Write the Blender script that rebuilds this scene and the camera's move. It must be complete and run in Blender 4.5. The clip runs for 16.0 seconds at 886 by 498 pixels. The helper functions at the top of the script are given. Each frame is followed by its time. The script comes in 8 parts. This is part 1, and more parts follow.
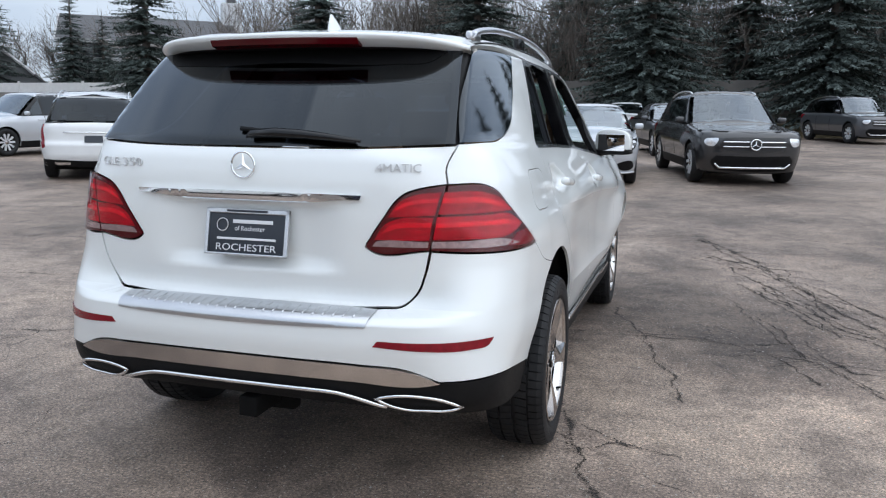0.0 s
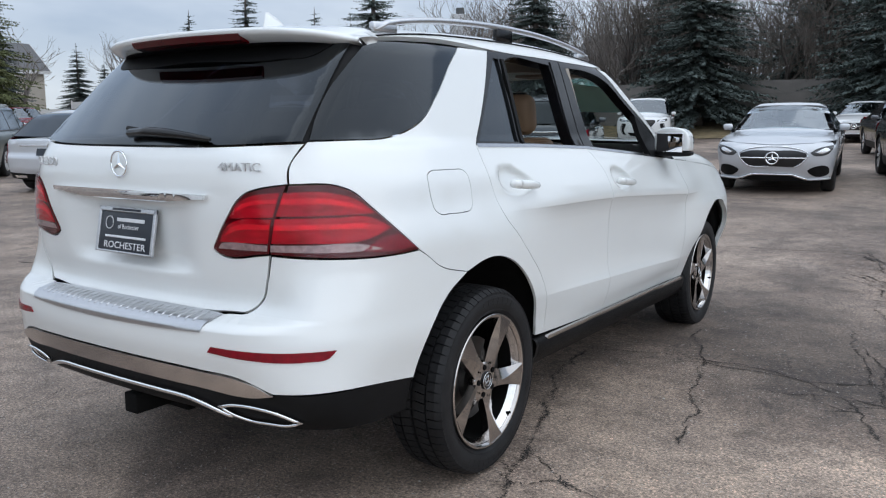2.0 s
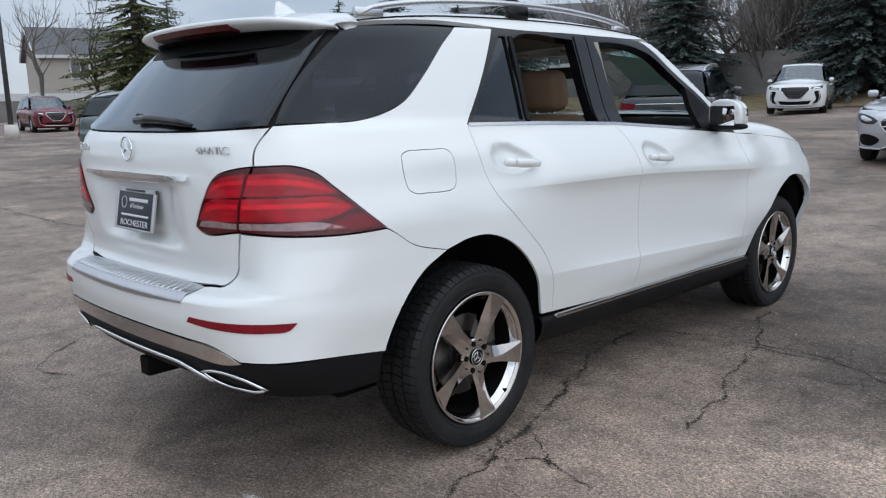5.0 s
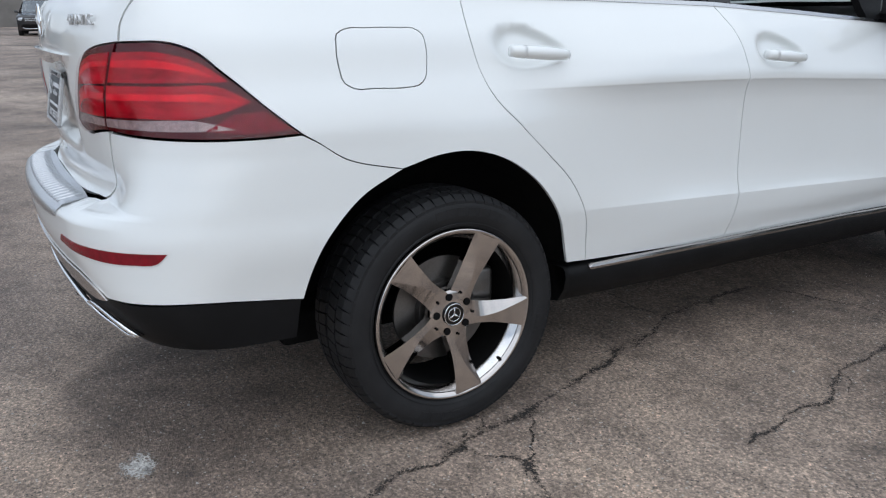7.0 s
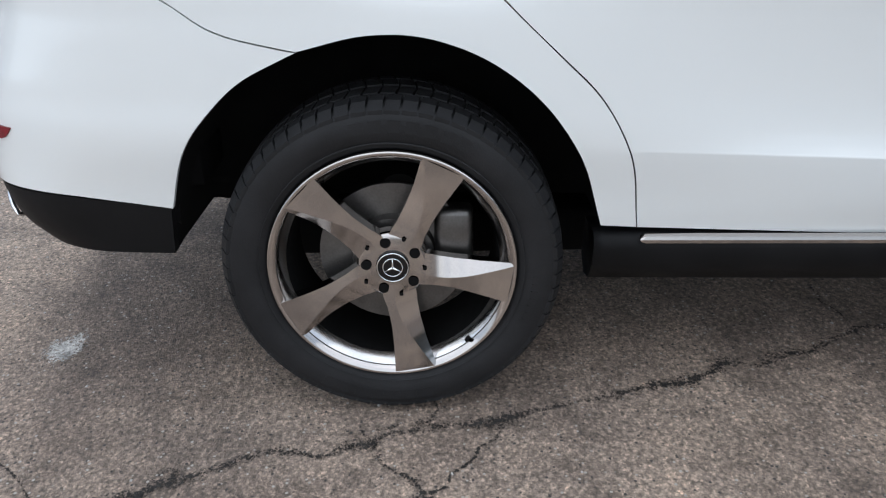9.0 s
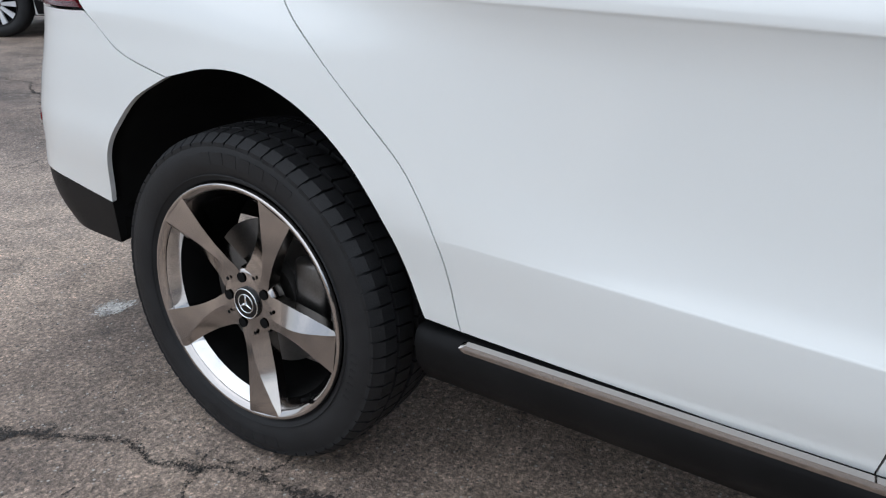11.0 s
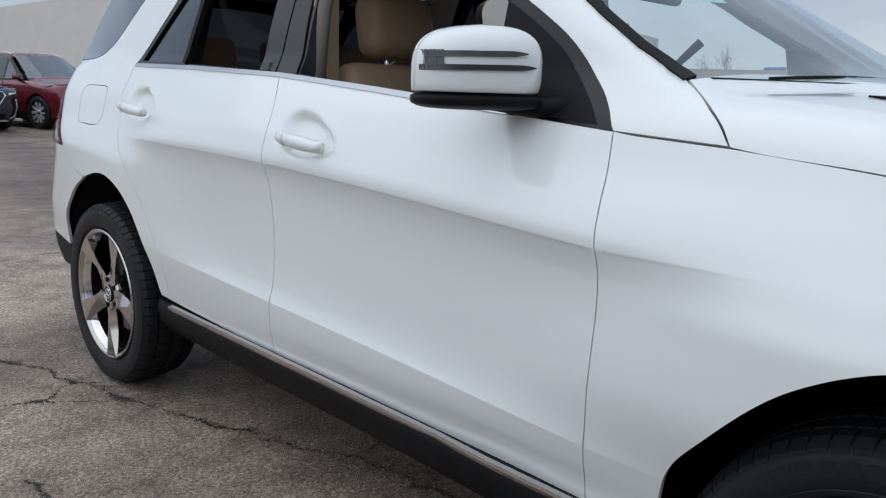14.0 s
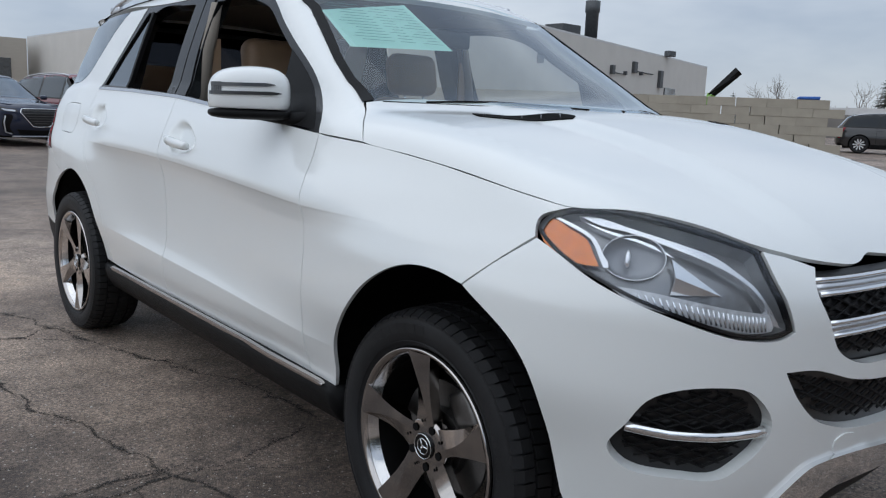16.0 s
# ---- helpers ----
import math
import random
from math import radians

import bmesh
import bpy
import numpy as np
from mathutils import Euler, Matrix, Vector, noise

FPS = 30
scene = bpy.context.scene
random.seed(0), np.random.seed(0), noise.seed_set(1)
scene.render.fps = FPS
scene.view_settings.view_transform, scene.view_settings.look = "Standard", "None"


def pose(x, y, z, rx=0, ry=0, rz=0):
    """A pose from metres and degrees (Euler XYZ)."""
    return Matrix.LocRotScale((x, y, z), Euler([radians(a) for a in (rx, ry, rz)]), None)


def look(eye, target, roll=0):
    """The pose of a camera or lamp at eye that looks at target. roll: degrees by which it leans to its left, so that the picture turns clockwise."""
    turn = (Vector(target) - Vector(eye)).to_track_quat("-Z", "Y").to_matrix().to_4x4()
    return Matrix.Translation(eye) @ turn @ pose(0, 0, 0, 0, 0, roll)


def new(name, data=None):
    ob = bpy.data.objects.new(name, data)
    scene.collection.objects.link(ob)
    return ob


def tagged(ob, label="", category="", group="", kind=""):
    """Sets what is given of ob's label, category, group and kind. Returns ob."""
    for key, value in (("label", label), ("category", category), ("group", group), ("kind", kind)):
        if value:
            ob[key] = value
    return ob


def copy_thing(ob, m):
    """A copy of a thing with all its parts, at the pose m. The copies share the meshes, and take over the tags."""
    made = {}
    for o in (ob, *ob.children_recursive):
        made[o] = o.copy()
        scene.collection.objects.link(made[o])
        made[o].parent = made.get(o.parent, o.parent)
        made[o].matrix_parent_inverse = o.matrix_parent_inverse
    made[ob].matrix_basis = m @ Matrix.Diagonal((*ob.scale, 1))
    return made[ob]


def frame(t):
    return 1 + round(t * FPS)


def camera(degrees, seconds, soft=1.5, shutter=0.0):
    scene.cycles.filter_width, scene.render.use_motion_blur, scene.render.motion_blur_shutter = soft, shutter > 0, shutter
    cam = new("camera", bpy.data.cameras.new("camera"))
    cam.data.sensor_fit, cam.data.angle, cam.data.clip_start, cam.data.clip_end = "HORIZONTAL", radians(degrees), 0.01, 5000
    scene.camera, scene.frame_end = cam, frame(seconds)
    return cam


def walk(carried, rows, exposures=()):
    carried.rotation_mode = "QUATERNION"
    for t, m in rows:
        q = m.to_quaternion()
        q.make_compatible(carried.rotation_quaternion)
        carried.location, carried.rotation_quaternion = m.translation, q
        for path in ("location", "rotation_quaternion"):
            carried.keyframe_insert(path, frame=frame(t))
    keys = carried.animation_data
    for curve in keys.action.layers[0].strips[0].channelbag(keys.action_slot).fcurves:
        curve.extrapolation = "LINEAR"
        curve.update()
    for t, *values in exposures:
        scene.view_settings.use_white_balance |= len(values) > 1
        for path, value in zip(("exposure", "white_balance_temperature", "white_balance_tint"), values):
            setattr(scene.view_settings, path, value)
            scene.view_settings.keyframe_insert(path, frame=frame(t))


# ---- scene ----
import mathutils

cam = camera(58.2, 16.0, soft=1.2)
PATH = [
    (0, (1.45, -2.31, 1.372), (0.876, -0.419, 1.062), 0.7),
    (0.5, (1.72, -2.086, 1.378), (0.997, -0.247, 1.069), 0.4),
    (1, (1.989, -1.935, 1.357), (1.131, -0.155, 1.053), 0.3),
    (1.5, (2.273, -1.796, 1.372), (1.283, -0.085, 1.071), 0.1),
    (2, (2.473, -1.572, 1.347), (1.372, 0.07, 1.048), -0.0),
    (2.5, (2.645, -1.404, 1.352), (1.447, 0.169, 1.054), -0.4),
    (3, (2.857, -1.344, 1.358), (1.59, 0.173, 1.056), -0.7),
    (3.5, (3.004, -1.367, 1.351), (1.686, 0.107, 1.047), -1.0),
    (3.7, (3.043, -1.386, 1.369), (1.715, 0.076, 1.052), -1.0),
    (5.8, (2.951, -0.896, 1.336), (1.477, 0.394, 0.934), -1.5),
    (6, (2.941, -0.779, 1.325), (1.434, 0.467, 0.905), -1.4),
    (6.5, (2.904, -0.441, 1.289), (1.326, 0.686, 0.801), -1.1),
    (7, (2.845, -0.129, 1.238), (1.193, 0.842, 0.667), -0.6),
    (7.5, (2.757, 0.214, 1.221), (1.043, 0.995, 0.547), -0.1),
    (8, (2.714, 0.56, 1.198), (0.948, 1.107, 0.434), -0.1),
    (8.2, (2.676, 0.669, 1.187), (0.897, 1.126, 0.396), -0.2),
    (10.3, (2.032, 1.838, 1.111), (0.406, 1.061, 0.245), -1.0),
    (10.5, (1.993, 1.919, 1.105), (0.393, 1.058, 0.268), -0.6),
    (11, (1.998, 2.196, 1.115), (0.436, 1.196, 0.365), 0.7),
    (11.5, (2.101, 2.523, 1.135), (0.566, 1.421, 0.48), 2.0),
    (12, (2.158, 2.863, 1.156), (0.638, 1.697, 0.581), 2.3),
    (12.5, (2.162, 3.211, 1.193), (0.675, 1.978, 0.672), 2.2),
    (13, (2.244, 3.548, 1.176), (0.79, 2.258, 0.704), 1.8),
    (13.5, (2.251, 3.861, 1.203), (0.829, 2.521, 0.778), 1.9),
    (14, (2.197, 4.203, 1.226), (0.81, 2.816, 0.833), 1.8),
    (14.5, (2.157, 4.549, 1.206), (0.813, 3.114, 0.839), 2.4),
    (15, (2.13, 4.868, 1.227), (0.805, 3.412, 0.874), 2.7),
    (15.5, (2.127, 5.169, 1.238), (0.812, 3.701, 0.897), 2.7),
    (16, (2.213, 5.447, 1.239), (0.915, 3.963, 0.9), 2.6),
]
walk(cam, [(t, look(eye, target, roll)) for t, eye, target, roll in PATH], exposures=[(0, .42), (2, .24), (3.5, .12), (7, .14), (8, .24), (10.5, .36), (11.5, .14), (12.5, -.04), (14.5, -.08), (16, -.12)])
# ---------- daylight: a bright, thinly overcast sky ----------
def daylight():
    w = bpy.data.worlds.new("sky")
    scene.world = w
    w.use_nodes = True
    nt = w.node_tree
    nt.nodes.clear()
    N, L = nt.nodes.new, nt.links.new
    sky = N("ShaderNodeTexSky")
    sky.sky_type, sky.sun_disc = "NISHITA", False
    sky.sun_elevation, sky.sun_rotation = radians(58), radians(98)
    co = N("ShaderNodeTexCoord")
    mp = N("ShaderNodeMapping")
    mp.inputs["Scale"].default_value = (1.0, 1.0, 3.2)
    no = N("ShaderNodeTexNoise")
    no.inputs["Scale"].default_value, no.inputs["Detail"].default_value, no.inputs["Roughness"].default_value = 2.2, 5, .55
    ra = N("ShaderNodeValToRGB")
    ra.color_ramp.elements[0].position, ra.color_ramp.elements[0].color = .32, (4.2, 5.05, 6.45, 1)
    ra.color_ramp.elements[1].position, ra.color_ramp.elements[1].color = .68, (7.35, 8.08, 9.08, 1)
    mx = N("ShaderNodeMixRGB")
    mx.inputs[0].default_value = .86
    bg = N("ShaderNodeBackground")
    bg.inputs["Strength"].default_value = .122
    out = N("ShaderNodeOutputWorld")
    L(co.outputs["Generated"], mp.inputs[0])
    L(mp.outputs[0], no.inputs["Vector"])
    L(no.outputs["Fac"], ra.inputs[0])
    L(sky.outputs[0], mx.inputs[1])
    # an overcast sky is brighter towards the zenith, and on the sun's side
    dp = N("ShaderNodeVectorMath")
    dp.operation, dp.inputs[1].default_value = "DOT_PRODUCT", (.14, -.12, 1.0)
    fa = N("ShaderNodeMath")
    fa.operation, fa.inputs[1].default_value, fa.inputs[2].default_value = "MULTIPLY_ADD", .46, .76
    vm = N("ShaderNodeVectorMath")
    vm.operation = "SCALE"
    L(co.outputs["Generated"], dp.inputs[0])
    L(dp.outputs["Value"], fa.inputs[0])
    L(ra.outputs[0], vm.inputs[0])
    L(fa.outputs[0], vm.inputs["Scale"])
    L(vm.outputs[0], mx.inputs[2])
    L(mx.outputs[0], bg.inputs[0])
    L(bg.outputs[0], out.inputs[0])
    sun = bpy.data.lights.new("sun", "SUN")
    sun.energy, sun.angle, sun.color = .95, radians(110), (.98, .99, .975)
    ob = new("sun", sun)
    az, el = radians(98), radians(58)
    ob.matrix_basis = look((0, 0, 0), (-math.sin(az) * math.cos(el), -math.cos(az) * math.cos(el), -math.sin(el)))


daylight()
# ---------- materials ----------
def surface(name, color, rough=.5, metal=0., vary=.12, scale=6., bump=0., bscale=60., coat=0., spec=.5, tint=None, stretch=(1, 1, 1), random_tone=0.):
    """A painted, moulded or natural surface: grain at two scales in tone, roughness and relief."""
    m = bpy.data.materials.new(name)
    m.use_nodes = True
    nt = m.node_tree
    b = nt.nodes["Principled BSDF"]
    N, L = nt.nodes.new, nt.links.new
    b.inputs["Metallic"].default_value, b.inputs["Roughness"].default_value = metal, rough
    b.inputs["Coat Weight"].default_value, b.inputs["Coat Roughness"].default_value = coat, .03
    b.inputs["Specular IOR Level"].default_value, b.inputs["Coat IOR"].default_value = spec, 1.62
    co = N("ShaderNodeTexCoord")
    mp = N("ShaderNodeMapping")
    mp.inputs["Scale"].default_value = stretch
    L(co.outputs["Object"], mp.inputs[0])
    a, c = N("ShaderNodeTexNoise"), N("ShaderNodeTexNoise")
    a.inputs["Scale"].default_value, a.inputs["Detail"].default_value = scale, 6
    c.inputs["Scale"].default_value, c.inputs["Detail"].default_value = bscale, 4
    L(mp.outputs[0], a.inputs["Vector"])
    L(mp.outputs[0], c.inputs["Vector"])
    mix = N("ShaderNodeMath")
    mix.operation = "MULTIPLY_ADD"
    mix.inputs[1].default_value, mix.inputs[2].default_value = .6, .0
    L(a.outputs["Fac"], mix.inputs[0])
    ad = N("ShaderNodeMath")
    ad.operation = "MULTIPLY_ADD"
    ad.inputs[1].default_value = .4
    L(c.outputs["Fac"], ad.inputs[0])
    L(mix.outputs[0], ad.inputs[2])
    ra = N("ShaderNodeValToRGB")
    lo = tuple(v * (1 - vary) for v in color)
    hi = tint or tuple(min(1, v * (1 + vary)) for v in color)
    ra.color_ramp.elements[0].position, ra.color_ramp.elements[0].color = .34, (*lo, 1)
    ra.color_ramp.elements[1].position, ra.color_ramp.elements[1].color = .66, (*hi, 1)
    L(ad.outputs[0], ra.inputs[0])
    tone = ra.outputs[0]
    if random_tone:
        oi = N("ShaderNodeObjectInfo")
        hs = N("ShaderNodeHueSaturation")
        mr = N("ShaderNodeMapRange")
        mr.inputs["To Min"].default_value, mr.inputs["To Max"].default_value = 1 - random_tone, 1 + random_tone
        L(oi.outputs["Random"], mr.inputs[0])
        L(mr.outputs[0], hs.inputs["Value"])
        L(tone, hs.inputs["Color"])
        tone = hs.outputs[0]
    L(tone, b.inputs["Base Color"])
    rr = N("ShaderNodeMapRange")
    rr.inputs["To Min"].default_value, rr.inputs["To Max"].default_value = max(.02, rough * .85), min(1, rough * 1.15)
    L(c.outputs["Fac"], rr.inputs[0])
    L(rr.outputs[0], b.inputs["Roughness"])
    if bump:
        bu = N("ShaderNodeBump")
        bu.inputs["Strength"].default_value, bu.inputs["Distance"].default_value = 1.0, bump
        L(c.outputs["Fac"], bu.inputs["Height"])
        L(bu.outputs[0], b.inputs["Normal"])
    return m


def glazing(name, tint, rough=.035, face=.04, power=4.5):
    """A thin pane: tinted see-through with a mirror gloss that grows at a slant."""
    m = bpy.data.materials.new(name)
    m.use_nodes = True
    nt = m.node_tree
    nt.nodes.clear()
    N, L = nt.nodes.new, nt.links.new
    tr, gl, mx, lw, out = N("ShaderNodeBsdfTransparent"), N("ShaderNodeBsdfGlossy"), N("ShaderNodeMixShader"), N("ShaderNodeLayerWeight"), N("ShaderNodeOutputMaterial")
    tr.inputs[0].default_value = (*tint, 1)
    gl.inputs["Roughness"].default_value = rough
    gl.inputs["Color"].default_value = (.86, .93, 1, 1)
    lw.inputs["Blend"].default_value = .5
    pw, ml = N("ShaderNodeMath"), N("ShaderNodeMath")
    pw.operation, pw.inputs[1].default_value = "POWER", power
    ml.operation, ml.inputs[1].default_value, ml.inputs[2].default_value = "MULTIPLY_ADD", 1 - face, face
    L(lw.outputs["Facing"], pw.inputs[0])
    L(pw.outputs[0], ml.inputs[0])
    L(ml.outputs[0], mx.inputs[0])
    L(tr.outputs[0], mx.inputs[1])
    L(gl.outputs[0], mx.inputs[2])
    L(mx.outputs[0], out.inputs[0])
    return m


WHITE = surface("white_paint", (.800, .822, .812), .36, vary=.012, scale=2, bscale=900, coat=1)
BLACK_TRIM = surface("black_plastic_trim", (.009, .009, .0095), .5, vary=.25, scale=9, bump=.0004, bscale=700, spec=.12)
GLOSS_BLACK = surface("gloss_black", (.006, .006, .007), .16, vary=.2, spec=.4)
RUBBER = surface("tyre_rubber", (.0135, .0137, .0148), .58, vary=.35, scale=14, bump=.0007, bscale=260, spec=.3)
CHROME = surface("chrome", (.86, .87, .88), .06, 1, vary=.02, bscale=300)
SATIN = surface("satin_chrome", (.50, .51, .53), .2, 1, vary=.04, bscale=300)
SILVER = surface("satin_aluminium", (.62, .63, .65), .28, 1, vary=.06, bscale=500, stretch=(1, 12, 12))
SKID = surface("bronze_tinted_chrome", (.60, .57, .55), .17, 1, vary=.06, bscale=300)
RIM = surface("dark_chrome_alloy", (.47, .44, .42), .12, 1, vary=.06, bscale=200)
RIM_LIP = surface("polished_alloy", (.52, .49, .47), .10, 1, vary=.04, bscale=200)
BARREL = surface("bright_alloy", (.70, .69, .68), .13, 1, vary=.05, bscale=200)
STEEL = surface("worn_steel", (.15, .145, .14), .42, 1, vary=.2, scale=20, bscale=200)
DARK = surface("underbody_and_shade", (.006, .006, .006), .9, vary=.3, scale=12, spec=.1)
RED_DARK = surface("dark_red_lens", (.075, .0015, .004), .08, vary=.1, spec=.45)
RED = surface("red_lens", (.42, .002, .012), .14, vary=.45, scale=9, bscale=40, spec=.4, stretch=(1, 1, 4))
RED_GUIDE = surface("red_light_guide", (.78, .006, .022), .2, vary=.25, scale=14, spec=.4)
RED_REFLECTOR = surface("red_reflector", (.20, .002, .010), .2, vary=.25, scale=60, bump=.0006, bscale=500, spec=.4)
CLEAR_RIB = surface("ribbed_clear_lens", (.36, .28, .28), .16, .2, vary=.3, scale=60, bump=.0012, bscale=180, coat=1)
AMBER = surface("amber_lens", (.80, .20, .015), .14, vary=.15, scale=40, bump=.0008, bscale=220, coat=1)
LAMP_SILVER = surface("lamp_reflector", (.78, .79, .81), .24, .8, vary=.06, bscale=200)
LAMP_GREY = surface("lamp_housing", (.34, .345, .355), .22, .4, vary=.15, bscale=200)
LED_CLEAR = surface("clear_led_strip", (.66, .67, .69), .2, .3, vary=.2, scale=60, bump=.001, bscale=160)
LAMP_BOWL = surface("lamp_bowl", (.30, .31, .33), .42, .4, vary=.1, bscale=200)
LAMP_DARK = surface("smoked_lens", (.06, .062, .065), .12, .2, vary=.1)
TAN = surface("tan_leather", (.34, .225, .14), .52, vary=.12, scale=10, bump=.0008, bscale=320)
CREAM = surface("headliner_cloth", (.27, .24, .205), .9, vary=.06, bscale=500)
DASH = surface("dark_dashboard", (.022, .021, .021), .6, vary=.2, bump=.0005, bscale=400)
PRIVACY = glazing("privacy_glass", (.022, .027, .038), .05, face=.04, power=3.5)
LENS_RED = glazing("lamp_cover", (.96, .90, .90), face=.018, power=5)
CLEAR = glazing("clear_glass", (.80, .86, .84), face=.075)
LENS = glazing("headlamp_lens", (.95, .96, .97), face=.035)
MIRROR = surface("mirror_glass", (.9, .9, .92), .01, 1, vary=.005)
PLATE = surface("plate_navy", (.020, .026, .036), .4, vary=.1)
PLATE_WHITE = surface("plate_lettering", (.75, .76, .78), .45, vary=.04)
PAPER = surface("mint_paper", (.50, .84, .76), .7, vary=.04)
PAPER_INK = surface("grey_print", (.17, .36, .34), .8, vary=.1)
# ---------- the shape of the white SUV: one implicit surface, x to its right, y ahead, z up ----------
def curve(*pts):
    """A smooth function through (x, y) knots (monotone cubic)."""
    X, Y = np.array(pts, float).T
    d = np.diff(Y) / np.diff(X)
    m = np.r_[d[0], np.where(d[1:] * d[:-1] > 0, 2 * d[1:] * d[:-1] / (d[1:] + d[:-1] + 1e-12), 0), d[-1]]

    def f(v):
        v = np.clip(v, X[0], X[-1])
        i = np.clip(np.searchsorted(X, v) - 1, 0, len(X) - 2)
        h = X[i + 1] - X[i]
        t = (v - X[i]) / h
        return Y[i] * (1 + 2 * t) * (1 - t) ** 2 + h * m[i] * t * (1 - t) ** 2 + Y[i + 1] * t * t * (3 - 2 * t) + h * m[i + 1] * t * t * (t - 1)
    return f


def smax(a, b, k):
    h = np.maximum(k - np.abs(a - b), 0) / k
    return np.maximum(a, b) + h * h * k / 4


def smin(a, b, k):
    return -smax(-a, -b, k)


def step(a, b, v):
    t = np.clip((v - a) / (b - a), 0, 1)
    return t * t * (3 - 2 * t)


DOOR = curve((.2, .86), (.36, .898), (.44, .922), (.52, .9440), (.588, .9512), (.5955, .9516), (.600, .9500), (.62, .9436), (.65, .9372), (.69, .9330), (.74, .9312), (.80, .9315), (.86, .9338), (.92, .9392), (.955, .9464), (.986, .957), (.9945, .9612), (1.002, .9612), (1.06, .9455), (1.16, .902), (1.26, .838), (1.4, .77))
FLARE = curve((.2, .90), (.40, .928), (.52, .948), (.70, .985), (.84, .982), (.92, .962), (1.0, .930), (1.08, .905), (1.16, .885), (1.26, .836), (1.4, .77))
FLARE_R = curve((.2, .885), (.40, .912), (.52, .930), (.70, .962), (.84, .958), (.92, .952), (1.0, .932), (1.08, .904), (1.16, .885), (1.26, .836), (1.4, .77))
REAR = curve((.25, .30), (.34, .19), (.40, .105), (.44, .068), (.50, .046), (.58, .022), (.66, .004), (.715, .004), (.742, .03), (.758, .115), (.80, .132), (.88, .118), (.98, .108), (1.06, .102), (1.16, .104), (1.24, .115), (1.32, .16), (1.40, .23))
REAR_CORNER = curve((.25, .30), (.34, .19), (.40, .105), (.44, .068), (.50, .046), (.58, .026), (.66, .012), (.74, .030), (.82, .066), (.90, .096), (.98, .108), (1.06, .102), (1.16, .104), (1.24, .115), (1.32, .16), (1.40, .23))
NOSE = curve((.2, 4.56), (.30, 4.68), (.42, 4.75), (.55, 4.775), (.70, 4.79), (.82, 4.79), (.92, 4.77), (1.0, 4.73), (1.08, 4.64), (1.2, 4.45))
HOOD = curve((3.2, 1.30), (3.45, 1.285), (3.9, 1.245), (4.3, 1.165), (4.55, 1.075), (4.70, .985), (4.8, .90), (4.9, .80))
UPPER_CREASE = curve((1.3, 1.0175), (1.82, 1.0125), (2.25, 1.003), (2.8, .977), (3.4, .946))
AXLE_R, AXLE_F, HUB_Z = 1.026, 3.931, .367


def side_x(y, z):
    reach = .70 - .58 * np.clip(z - .55, 0, .45)
    w = np.exp(-np.abs((y - AXLE_R) / reach) ** 3) * (y > AXLE_R) + (y <= AXLE_R) + np.exp(-np.abs((y - AXLE_F) / (reach - .06)) ** 3) * (y < AXLE_F) + (y >= AXLE_F)
    zz = z + (.992 - UPPER_CREASE(np.clip(y, 1.3, 3.4))) * step(.80, .93, z) * (1 - step(1.06, 1.18, z)) + .044 * (np.clip(y, 1.3, 3.4) - 2.23) * step(.46, .54, z) * (1 - step(.66, .78, z))
    x = DOOR(zz) * (1 - w) + np.where(y < 2.4, FLARE_R(z), FLARE(z)) * w
    x = x - (.13 - .04 * (1 - step(.45, .65, z))) * np.maximum(.85 - y, 0) ** 1.6 - .16 * np.maximum(y - 4.0, 0) ** 1.8
    x = x - .010 * (1 - step(.75, 1.2, y)) * step(.60, .75, z) * (1 - step(.88, 1.0, z))
    for a, b in ((1.318, 1.128), (2.405, 1.083)):
        v = (y - a) / .110
        x = x - .031 * np.exp(-(v ** 2 + ((z - b - .008 + .012 * v) / (.050 - .016 * np.clip(v, -1, 1))) ** 2) ** 3.0)
    return x + .028 * step(2.6, 3.5, y) * step(.42, .75, z) * (1 - step(.98, 1.18, z) * (1 - .4 * step(3.6, 4.1, y)))


